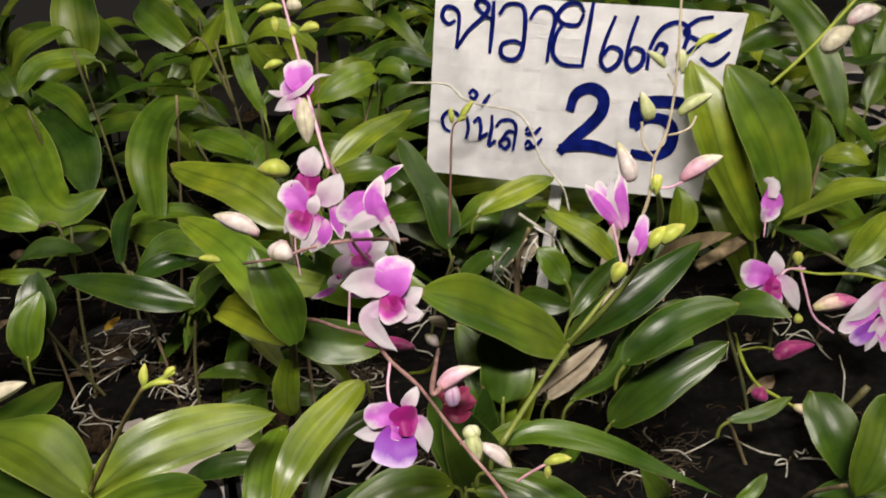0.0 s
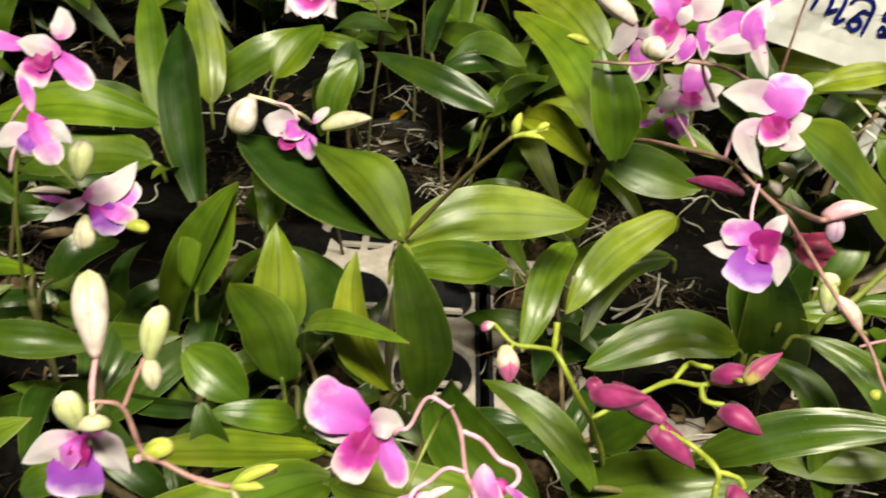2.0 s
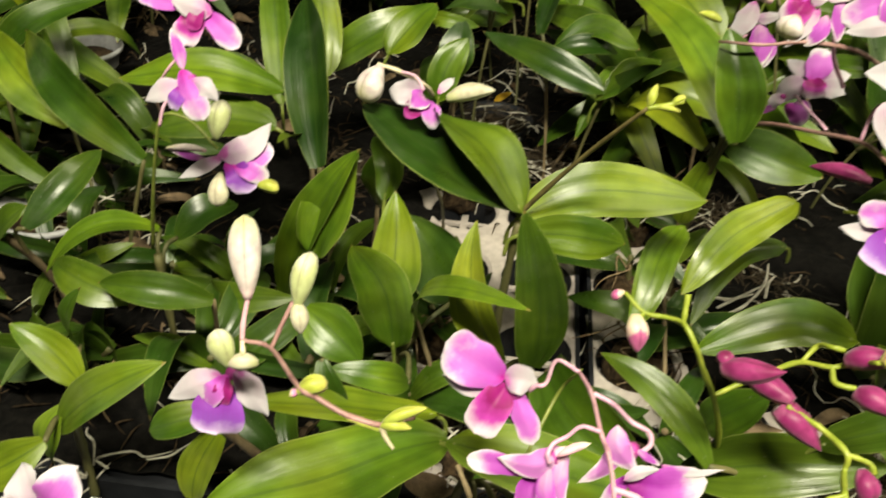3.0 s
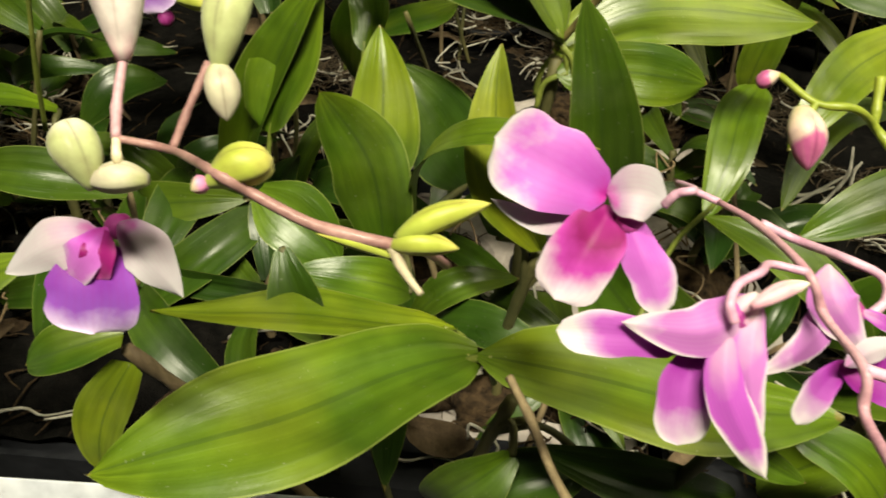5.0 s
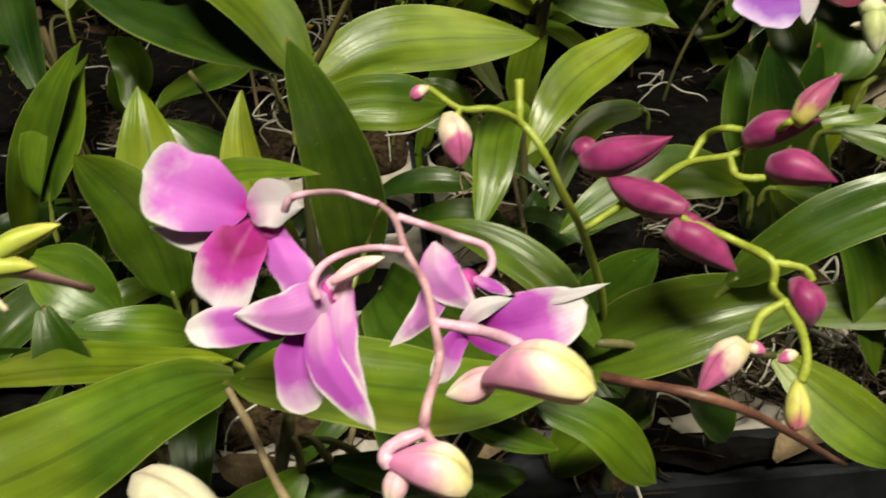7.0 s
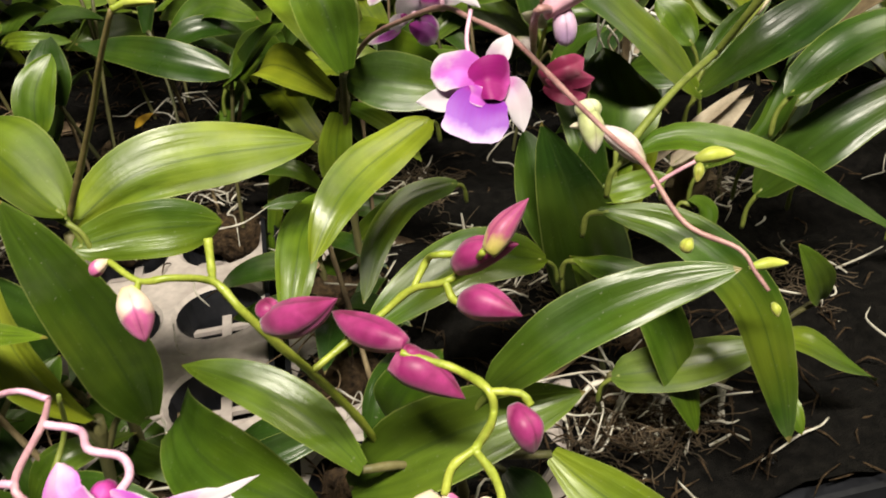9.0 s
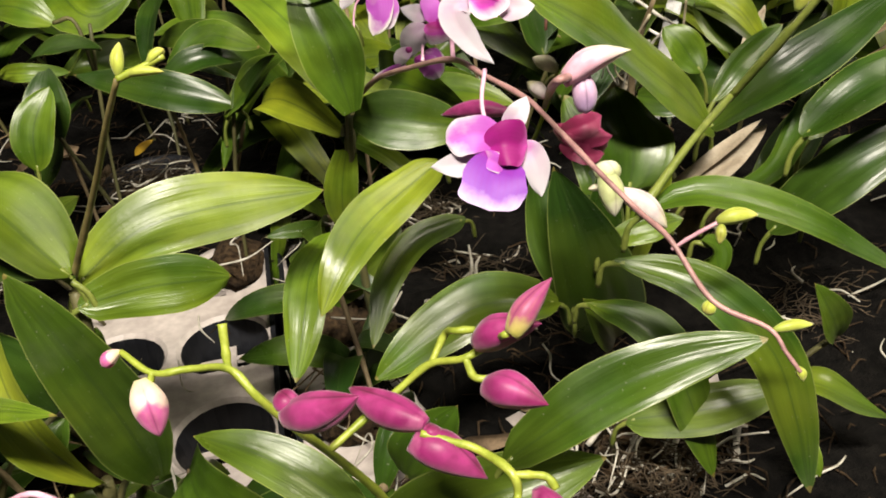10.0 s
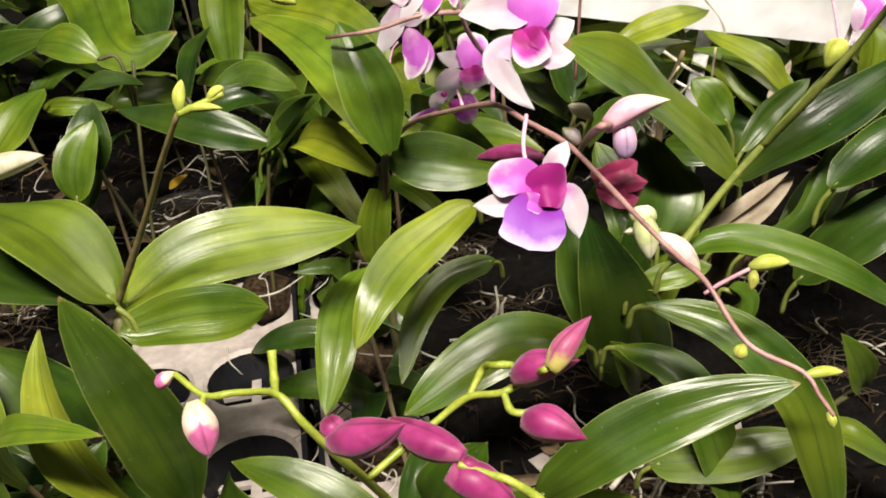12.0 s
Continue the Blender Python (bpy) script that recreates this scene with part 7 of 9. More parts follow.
stalk(plants["sg2"], [(0.1222, 0.6763, 0.1217), (0.1266, 0.6766, 0.1430), (0.1361, 0.6824, 0.1540)], (0.001, 0.0011, 0.0007), ROOT_WHITE, "aerial_root")
stalk(plants["sg2"], [(0.1137, 0.6877, 0.1214), (0.1103, 0.6868, 0.1402), (0.1217, 0.6914, 0.1491), (0.1355, 0.6923, 0.1510)], (0.001, 0.0011, 0.0007), ROOT_WHITE, "aerial_root")
stalk(plants["sg2"], [(0.1353, 0.6757, 0.1210), (0.1374, 0.6745, 0.1395), (0.1320, 0.6812, 0.1516)], (0.001, 0.0011, 0.0007), ROOT_WHITE, "aerial_root")
stalk(plants["sg2"], [(0.1062, 0.6977, 0.1185), (0.1192, 0.6920, 0.1293), (0.1313, 0.6898, 0.1257)], (0.001, 0.0011, 0.0007), ROOT_WHITE, "aerial_root")
stalk(plants["sg2"], [(0.1425, 0.6654, 0.1232), (0.1508, 0.6732, 0.1376), (0.1506, 0.6878, 0.1434)], (0.001, 0.0011, 0.0007), ROOT_WHITE, "aerial_root")
stalk(plants["cen"], [(0.0609, 0.4055, 0.0589), (0.0721, 0.4118, 0.0671), (0.0908, 0.4119, 0.0645), (0.1092, 0.4091, 0.0574), (0.1175, 0.4123, 0.0612)], (0.0014, 0.0014, 0.0009), ROOT, "aerial_root")
stalk(plants["cen"], [(0.1121, 0.4121, 0.0617), (0.1256, 0.4141, 0.0629), (0.1375, 0.4132, 0.0596)], (0.0014, 0.0014, 0.0009), ROOT, "aerial_root")
stalk(plants["cen"], [(0.1162, 0.4130, 0.0625), (0.1150, 0.4079, 0.0546), (0.1127, 0.4035, 0.0480)], (0.0014, 0.0014, 0.0009), ROOT, "aerial_root")
stalk(plants["cen"], [(0.1188, 0.4131, 0.0623), (0.1197, 0.4066, 0.0520), (0.1201, 0.4052, 0.0497)], (0.0014, 0.0014, 0.0009), ROOT, "aerial_root")
stalk(plants["cen"], [(0.1309, 0.4143, 0.0624), (0.1319, 0.4100, 0.0555), (0.1301, 0.4045, 0.0471)], (0.0014, 0.0014, 0.0009), ROOT, "aerial_root")
stalk(plants["cen"], [(0.0854, 0.4109, 0.0638), (0.0823, 0.4065, 0.0572), (0.0766, 0.4019, 0.0509)], (0.0014, 0.0014, 0.0009), ROOT, "aerial_root")
stalk(plants["cen"], [(0.1335, 0.4130, 0.0600), (0.1321, 0.4086, 0.0533), (0.1329, 0.4058, 0.0487)], (0.0014, 0.0014, 0.0009), ROOT, "aerial_root")
stalk(plants["cen"], [(0.1068, 0.4118, 0.0621), (0.1024, 0.4073, 0.0556), (0.1003, 0.4044, 0.0513)], (0.0014, 0.0014, 0.0009), ROOT, "aerial_root")
stalk(plants["cen"], [(-0.0182, 0.5017, 0.0684), (-0.0081, 0.5074, 0.0758), (0.0054, 0.5149, 0.0857)], (0.0011, 0.0011, 0.0006), ROOT, "aerial_root")
stalk(plants["cen"], [(-0.0119, 0.5003, 0.0651), (-0.0018, 0.5059, 0.0725), (0.0053, 0.5132, 0.0829)], (0.0011, 0.0011, 0.0006), ROOT, "aerial_root")
stalk(plants["cen"], [(0.0034, 0.5105, 0.0790), (0.0072, 0.5167, 0.0883), (0.0061, 0.5236, 0.0993)], (0.0011, 0.0011, 0.0006), ROOT, "aerial_root")
stalk(plants["cen"], [(-0.0211, 0.5051, 0.0741), (-0.0114, 0.5064, 0.0747), (0.0019, 0.5113, 0.0805)], (0.0011, 0.0011, 0.0006), ROOT, "aerial_root")
stalk(plants["cen"], [(0.0100, 0.5116, 0.0798), (0.0094, 0.5168, 0.0881), (0.0123, 0.5204, 0.0933)], (0.0011, 0.0011, 0.0006), ROOT, "aerial_root")
stalk(plants["mag"], [(-0.1614, 0.4783, 0.0608), (-0.1589, 0.4698, 0.0470), (-0.1479, 0.4677, 0.0421), (-0.1599, 0.4577, 0.0281)], (0.0006, 0.0006, 0.0003), ROOT, "aerial_root")
stalk(plants["mag"], [(-0.1484, 0.4927, 0.0815), (-0.1478, 0.4884, 0.0747), (-0.1401, 0.4844, 0.0673)], (0.0006, 0.0006, 0.0003), ROOT, "aerial_root")
stalk(plants["mag"], [(-0.1040, 0.4584, 0.0209), (-0.0972, 0.4639, 0.0285), (-0.0978, 0.4759, 0.0476)], (0.0006, 0.0006, 0.0003), ROOT, "aerial_root")
stalk(plants["mag"], [(-0.1008, 0.4775, 0.0505), (-0.0981, 0.4725, 0.0421), (-0.1000, 0.4689, 0.0369)], (0.0006, 0.0006, 0.0003), ROOT, "aerial_root")
stalk(plants["mag"], [(-0.0831, 0.4795, 0.0510), (-0.0883, 0.4746, 0.0441), (-0.0950, 0.4709, 0.0392)], (0.0006, 0.0006, 0.0003), ROOT, "aerial_root")
stalk(plants["mag"], [(-0.0739, 0.4947, 0.0736), (-0.0596, 0.4948, 0.0717), (-0.0436, 0.4955, 0.0704)], (0.0006, 0.0006, 0.0003), ROOT, "aerial_root")
stalk(plants["mag"], [(-0.1350, 0.5082, 0.1041), (-0.1188, 0.5111, 0.1063), (-0.1040, 0.5169, 0.1133)], (0.0006, 0.0006, 0.0003), ROOT, "aerial_root")
stalk(plants["lb4"], [(-0.2624, 0.6775, 0.0735), (-0.2450, 0.6755, 0.0705), (-0.2256, 0.6814, 0.0819), (-0.2391, 0.6825, 0.0834)], (0.0005, 0.0006, 0.0003), ROOT, "aerial_root")
stalk(plants["lb4"], [(-0.3138, 0.6688, 0.0563), (-0.2790, 0.6661, 0.0524), (-0.2585, 0.6688, 0.0580)], (0.0005, 0.0006, 0.0003), ROOT, "aerial_root")
stalk(plants["lb4"], [(-0.3001, 0.6585, 0.0380), (-0.2648, 0.6594, 0.0407), (-0.2782, 0.6721, 0.0633)], (0.0005, 0.0006, 0.0003), ROOT, "aerial_root")
stalk(plants["lb4"], [(-0.3331, 0.6745, 0.0660), (-0.2986, 0.6694, 0.0577), (-0.2535, 0.6686, 0.0577)], (0.0005, 0.0006, 0.0003), ROOT, "aerial_root")
stalk(plants["lb4"], [(-0.2272, 0.6771, 0.0740), (-0.2132, 0.6692, 0.0601), (-0.1932, 0.6684, 0.0592)], (0.0005, 0.0006, 0.0003), ROOT, "aerial_root")
stalk(plants["lb4"], [(-0.1239, 0.6605, 0.0470), (-0.1082, 0.6646, 0.0550), (-0.0923, 0.6712, 0.0674)], (0.0005, 0.0006, 0.0003), ROOT, "aerial_root")
stalk(plants["lb4"], [(-0.1548, 0.6546, 0.0353), (-0.1339, 0.6609, 0.0475), (-0.1182, 0.6651, 0.0555)], (0.0005, 0.0006, 0.0003), ROOT, "aerial_root")
stalk(plants["lb4"], [(-0.3226, 0.6402, 0.0040), (-0.3073, 0.6424, 0.0085), (-0.3005, 0.6368, -0.0015)], (0.0005, 0.0006, 0.0003), ROOT, "aerial_root")
stalk(plants["lf2"], [(-0.4675, 0.3945, 0.0627), (-0.4637, 0.4149, 0.0862), (-0.4699, 0.4232, 0.0991)], (0.0008, 0.0008, 0.0004), ROOT, "aerial_root")
stalk(plants["lf2"], [(-0.4762, 0.4125, 0.0889), (-0.4550, 0.4158, 0.0833), (-0.4311, 0.4229, 0.0811)], (0.0008, 0.0008, 0.0004), ROOT, "aerial_root")
stalk(plants["lf2"], [(-0.4583, 0.4037, 0.0698), (-0.4577, 0.4120, 0.0798), (-0.4447, 0.4227, 0.0871)], (0.0008, 0.0008, 0.0004), ROOT, "aerial_root")
stalk(plants["lf2"], [(-0.4805, 0.4027, 0.0787), (-0.4686, 0.3968, 0.0660), (-0.4702, 0.3907, 0.0593)], (0.0008, 0.0008, 0.0004), ROOT, "aerial_root")
stalk(plants["lf2"], [(-0.4420, 0.3888, 0.0441), (-0.4279, 0.3973, 0.0481), (-0.4295, 0.3912, 0.0414)], (0.0008, 0.0008, 0.0004), ROOT, "aerial_root")
stalk(plants["lf2"], [(-0.4273, 0.4056, 0.0581), (-0.4195, 0.4007, 0.0485), (-0.4208, 0.3921, 0.0385)], (0.0008, 0.0008, 0.0004), ROOT, "aerial_root")
stalk(plants["lf2"], [(-0.4083, 0.4133, 0.0590), (-0.4021, 0.4051, 0.0461), (-0.4046, 0.3960, 0.0360)], (0.0008, 0.0008, 0.0004), ROOT, "aerial_root")
stalk(plants["lf2"], [(-0.3969, 0.4180, 0.0596), (-0.3880, 0.4136, 0.0501), (-0.3856, 0.4038, 0.0369)], (0.0008, 0.0008, 0.0004), ROOT, "aerial_root")
stalk(plants["lf2"], [(-0.4170, 0.4125, 0.0619), (-0.4146, 0.4027, 0.0488), (-0.4122, 0.3929, 0.0356)], (0.0008, 0.0008, 0.0004), ROOT, "aerial_root")
bloom(plants["pair"], "violet-lipped orchid flower with white sepals", (0.0241, 0.3400, 0.2528), 0.0318,
      ("W", [(0.0276, 0.3440, 0.2561), (0.0319, 0.3459, 0.2606), (0.0342, 0.3491, 0.2637)], 0.0071, 0, 0.3),
      ("W", [(0.0224, 0.3407, 0.2494), (0.0147, 0.3383, 0.2486), (0.0056, 0.3383, 0.2482)], 0.0081, 0, 0.2),
      ("P", [(0.0280, 0.3414, 0.2536), (0.0191, 0.3401, 0.2569), (0.0105, 0.3403, 0.2547)], 0.0111, 0, 0.3),
      ("W", [(0.0326, 0.3426, 0.2529), (0.0357, 0.3385, 0.2473), (0.0372, 0.3346, 0.2384)], 0.0088, 0, 0.3),
      ("V", [(0.0262, 0.3396, 0.2508), (0.0237, 0.3299, 0.2466), (0.0218, 0.3240, 0.2409)], 0.0189, 0, 0.25),
      ("M", [(0.0224, 0.3390, 0.2525), (0.0273, 0.3373, 0.2547), (0.0338, 0.3400, 0.2522)], 0.0135, 0, 0.5),
      ("K", [(0.0207, 0.3383, 0.2516), (0.0239, 0.3346, 0.2506), (0.0305, 0.3355, 0.2471)], 0.0057, 0, 0.5), stem=[(0.0234, 0.3430, 0.2535), (0.0213, 0.3508, 0.2614), (0.0226, 0.3630, 0.2670)], face=(0.0790, -0.8422, 0.5333))
bloom(plants["pair"], "purple and white orchid flower", (0.0250, 0.3856, 0.2847), 0.0353,
      ("W", [(0.0240, 0.3879, 0.2894), (0.0140, 0.3894, 0.2939), (0.0013, 0.3917, 0.2916)], 0.0141, 0, 0.3),
      ("W", [(0.0278, 0.3877, 0.2831), (0.0337, 0.3880, 0.2858), (0.0392, 0.3904, 0.2883)], 0.0094, 0, 0.2),
      ("W", [(0.0272, 0.3848, 0.2797), (0.0332, 0.3832, 0.2790), (0.0390, 0.3840, 0.2787)], 0.0094, 0, 0.25),
      ("P", [(0.0237, 0.3869, 0.2855), (0.0261, 0.3901, 0.2956), (0.0282, 0.3965, 0.3032)], 0.0178, 0, 0.25),
      ("W", [(0.0231, 0.3863, 0.2844), (0.0135, 0.3818, 0.2802), (0.0179, 0.3789, 0.2708), (0.0255, 0.3759, 0.2637)], 0.0094, 0, 0.3),
      ("L", [(0.0223, 0.3867, 0.2872), (0.0242, 0.3812, 0.2835), (0.0268, 0.3800, 0.2773)], 0.0120, 0, 0.5),
      ("M", [(0.0233, 0.3852, 0.2866), (0.0269, 0.3823, 0.2856), (0.0304, 0.3821, 0.2833)], 0.0073, 0, 0.4), stem=[(0.0115, 0.4009, 0.2556), (0.0116, 0.4031, 0.2654), (0.0130, 0.4041, 0.2728), (0.0171, 0.4038, 0.2756), (0.0214, 0.4013, 0.2746)], face=(-0.0150, -0.8756, 0.4828))
bloom(plants["pair"], "purple and white orchid flower", (-0.0039, 0.5441, 0.2216), 0.0319,
      ("W", [(-0.0047, 0.5477, 0.2262), (-0.0130, 0.5484, 0.2272), (-0.0211, 0.5511, 0.2298)], 0.0098, 0, 0.2),
      ("W", [(-0.0076, 0.5442, 0.2219), (-0.0151, 0.5400, 0.2161), (-0.0190, 0.5370, 0.2064)], 0.0143, 0, 0.3),
      ("W", [(0.0018, 0.5456, 0.2226), (0.0088, 0.5462, 0.2260), (0.0165, 0.5498, 0.2286)], 0.0105, 0, 0.2),
      ("W", [(0.0008, 0.5425, 0.2191), (0.0085, 0.5421, 0.2206), (0.0166, 0.5431, 0.2185)], 0.0120, 0, 0.2),
      ("P", [(-0.0034, 0.5431, 0.2221), (-0.0023, 0.5471, 0.2314), (-0.0007, 0.5539, 0.2397)], 0.0165, 0, 0.25),
      ("L", [(-0.0029, 0.5440, 0.2238), (-0.0016, 0.5386, 0.2202), (-0.0002, 0.5376, 0.2143)], 0.0143, 0, 0.5), stem=[(-0.0104, 0.5383, 0.2134), (-0.0011, 0.4237, 0.2485)], face=(-0.0150, -0.8756, 0.4828))
bloom(plants["pair"], "fading pink orchid flower", (-0.0174, 0.5349, 0.2128), 0.0261,
      ("W", [(-0.0160, 0.5361, 0.2131), (-0.0214, 0.5325, 0.2099), (-0.0224, 0.5307, 0.2031)], 0.0078, 0, 0.2),
      ("P", [(-0.0147, 0.5336, 0.2086), (-0.0066, 0.5291, 0.2056), (-0.0021, 0.5292, 0.1990)], 0.0119, 0, -0.3),
      ("K", [(-0.0096, 0.5364, 0.2105), (-0.0036, 0.5336, 0.2088), (0.0003, 0.5333, 0.2037)], 0.0078, 0, -0.3),
      ("K", [(-0.0192, 0.5318, 0.2063), (-0.0282, 0.5294, 0.2038), (-0.0367, 0.5283, 0.2014)], 0.0048, 0, 0.3), face=(-0.0150, -0.8756, 0.4828))
bloom(plants["pair"], "fading pink orchid flower", (-0.0441, 0.6019, 0.2270), 0.0280,
      ("W", [(-0.0477, 0.6085, 0.2428), (-0.0503, 0.5991, 0.2331), (-0.0597, 0.5926, 0.2177)], 0.0146, 0, -0.3),
      ("K", [(-0.0415, 0.6018, 0.2303), (-0.0368, 0.5898, 0.2169), (-0.0422, 0.5863, 0.2040)], 0.0160, 0, -0.3),
      ("P", [(-0.0364, 0.6011, 0.2262), (-0.0304, 0.5948, 0.2184), (-0.0350, 0.5894, 0.2060)], 0.0086, 0, -0.3),
      ("W", [(-0.0469, 0.6051, 0.2330), (-0.0360, 0.6052, 0.2351), (-0.0282, 0.6100, 0.2381)], 0.0080, 0, -0.3), stem=[(-0.0476, 0.5972, 0.2235), (-0.0508, 0.5925, 0.2201), (-0.0519, 0.5837, 0.2111), (-0.0470, 0.5605, 0.2005)], face=(-0.0150, -0.8756, 0.4828))
bloom(plants["pair"], "purple and white orchid flower", (-0.0223, 0.4838, 0.2968), 0.0362,
      ("W", [(-0.0216, 0.4890, 0.3058), (-0.0193, 0.4908, 0.3131), (-0.0171, 0.4968, 0.3199)], 0.0145, 0, 0.35),
      ("M", [(-0.0222, 0.4914, 0.3079), (-0.0220, 0.4880, 0.3018), (-0.0224, 0.4836, 0.2958)], 0.0170, 0, 0.5),
      ("P", [(-0.0220, 0.4790, 0.2875), (-0.0283, 0.4805, 0.2963), (-0.0361, 0.4875, 0.3026)], 0.0151, 0, 0.25),
      ("W", [(-0.0160, 0.4812, 0.2916), (-0.0090, 0.4829, 0.2991), (-0.0036, 0.4889, 0.3060)], 0.0151, 0, 0.3),
      ("W", [(-0.0204, 0.4759, 0.2882), (-0.0185, 0.4771, 0.2945), (-0.0172, 0.4812, 0.2980)], 0.0076, 0, 0.3),
      ("L", [(-0.0243, 0.4806, 0.2904), (-0.0269, 0.4744, 0.2852), (-0.0334, 0.4740, 0.2781)], 0.0151, 0, 0.5),
      ("W", [(-0.0175, 0.4776, 0.2872), (-0.0224, 0.4703, 0.2779), (-0.0285, 0.4680, 0.2674)], 0.0082, 0, -0.2),
      ("K", [(-0.0090, 0.4815, 0.2924), (-0.0067, 0.4744, 0.2838), (-0.0047, 0.4712, 0.2739)], 0.0076, 0, -0.3),
      ("K", [(-0.0133, 0.4762, 0.2848), (-0.0142, 0.4703, 0.2783), (-0.0195, 0.4691, 0.2697)], 0.0088, 0, -0.3), face=(-0.0150, -0.8756, 0.4828))
bloom(plants["pair"], "pink orchid flower seen from the side", (0.0225, 0.4707, 0.2826), 0.0375,
      ("P", [(0.0146, 0.4806, 0.2957), (0.0051, 0.4766, 0.2924), (-0.0055, 0.4740, 0.2832)], 0.0138, 0, 0.3),
      ("W", [(0.0223, 0.4739, 0.2879), (0.0097, 0.4695, 0.2858), (-0.0033, 0.4700, 0.2801)], 0.0106, 0, -0.3),
      ("K", [(0.0218, 0.4693, 0.2816), (0.0147, 0.4729, 0.2942), (0.0192, 0.4839, 0.3059)], 0.0131, 0, -0.35),
      ("K", [(0.0182, 0.4826, 0.3014), (0.0242, 0.4852, 0.3064), (0.0323, 0.4880, 0.3097)], 0.0041, 0, 0.2),
      ("W", [(0.0177, 0.4797, 0.2942), (0.0211, 0.4814, 0.2973), (0.0244, 0.4843, 0.3006)], 0.0056, 0, 0.1),
      ("W", [(0.0175, 0.4728, 0.2899), (0.0224, 0.4676, 0.2806), (0.0274, 0.4651, 0.2721)], 0.0081, 0, -0.5), face=(-0.0150, -0.8756, 0.4828))
bloom(plants["pair"], "purple and white orchid flower", (-0.0232, 0.5121, 0.3480), 0.0331,
      ("P", [(-0.0197, 0.5103, 0.3444), (-0.0225, 0.5137, 0.3546), (-0.0234, 0.5206, 0.3629)], 0.0170, 0, 0.35),
      ("P", [(-0.0174, 0.5114, 0.3485), (-0.0252, 0.5103, 0.3503), (-0.0335, 0.5115, 0.3462)], 0.0120, 0, -0.3),
      ("W", [(-0.0291, 0.5117, 0.3465), (-0.0354, 0.5119, 0.3468), (-0.0414, 0.5139, 0.3482)], 0.0035, 0, 0.2),
      ("W", [(-0.0333, 0.5068, 0.3438), (-0.0210, 0.5074, 0.3494), (-0.0129, 0.5116, 0.3552), (-0.0043, 0.5136, 0.3550)], 0.0035, 0, 0.2),
      ("W", [(-0.0234, 0.5076, 0.3436), (-0.0302, 0.5061, 0.3426), (-0.0377, 0.5065, 0.3390)], 0.0082, 0, 0.3),
      ("H", [(-0.0237, 0.5076, 0.3456), (-0.0214, 0.4996, 0.3374), (-0.0199, 0.4975, 0.3232)], 0.0114, 0, -0.6), face=(-0.0150, -0.8756, 0.4828))
bloom(plants["big"], "purple and white orchid flower", (-0.1924, 0.3780, 0.2394), 0.0348,
      ("W", (-0.1923, 0.3803, 0.2421), (-0.2085, 0.3755, 0.2436), 0.0134, 0.15),
      ("W", (-0.1853, 0.3837, 0.2431), (-0.1805, 0.3938, 0.2485), 0.0050, 0),
      ("P", (-0.1906, 0.3788, 0.2395), (-0.1813, 0.3709, 0.2305), 0.0100, 0.1),
      ("M", (-0.1919, 0.3782, 0.2394), (-0.1964, 0.3693, 0.2338), 0.0095, 0.1),
      ("K", (-0.1912, 0.3800, 0.2413), (-0.1943, 0.3695, 0.2397), 0.0112, 0.15), stem=[(-0.1921, 0.3818, 0.2439), (-0.1978, 0.3841, 0.2493), (-0.2063, 0.3824, 0.2511)], face=(0.2754, -0.7464, 0.6059))
bloom(plants["fr2"], "violet-lipped orchid flower with white petals", (-0.1871, 0.1957, 0.2164), 0.0377,
      ("W", [(-0.1884, 0.1929, 0.2154), (-0.1959, 0.1869, 0.2154), (-0.2058, 0.1833, 0.2079)], 0.0105, 0, -0.3),
      ("V", [(-0.1906, 0.1929, 0.2128), (-0.1871, 0.1861, 0.2076), (-0.1863, 0.1822, 0.1989)], 0.0195, 0, 0.3),
      ("P", [(-0.1875, 0.1935, 0.2175), (-0.1888, 0.1873, 0.2150), (-0.1938, 0.1852, 0.2074)], 0.0085, 0, -0.3),
      ("W", [(-0.1859, 0.1953, 0.2175), (-0.1775, 0.1917, 0.2147), (-0.1709, 0.1919, 0.2055)], 0.0101, 0, -0.3),
      ("M", [(-0.1881, 0.1928, 0.2168), (-0.1863, 0.1889, 0.2144), (-0.1867, 0.1872, 0.2090)], 0.0073, 0, 0.5), face=(0.2345, -0.7569, 0.6100))
bloom(plants["lf1"], "purple and white orchid flower", (-0.2629, 0.3042, 0.3000), 0.0357,
      ("P", [(-0.2711, 0.3038, 0.2991), (-0.2798, 0.3007, 0.3001), (-0.2923, 0.3009, 0.3019)], 0.0076, 0, 0.2),
      ("W", [(-0.2602, 0.3068, 0.3021), (-0.2594, 0.3108, 0.3071), (-0.2629, 0.3151, 0.3124)], 0.0095, 0, 0.3),
      ("W", [(-0.2566, 0.3027, 0.2988), (-0.2631, 0.2992, 0.3018), (-0.2741, 0.2999, 0.3019)], 0.0100, 0, -0.3),
      ("P", [(-0.2607, 0.3033, 0.2978), (-0.2523, 0.3013, 0.2937), (-0.2437, 0.3012, 0.2868)], 0.0100, 0, 0.25),
      ("L", [(-0.2656, 0.3037, 0.2985), (-0.2641, 0.2977, 0.2935), (-0.2662, 0.2940, 0.2861)], 0.0129, 0, 0.4),
      ("M", [(-0.2617, 0.3027, 0.3008), (-0.2612, 0.2971, 0.2967), (-0.2620, 0.2954, 0.2930)], 0.0071, 0, 0.4), face=(0.2300, -0.7720, 0.5925))
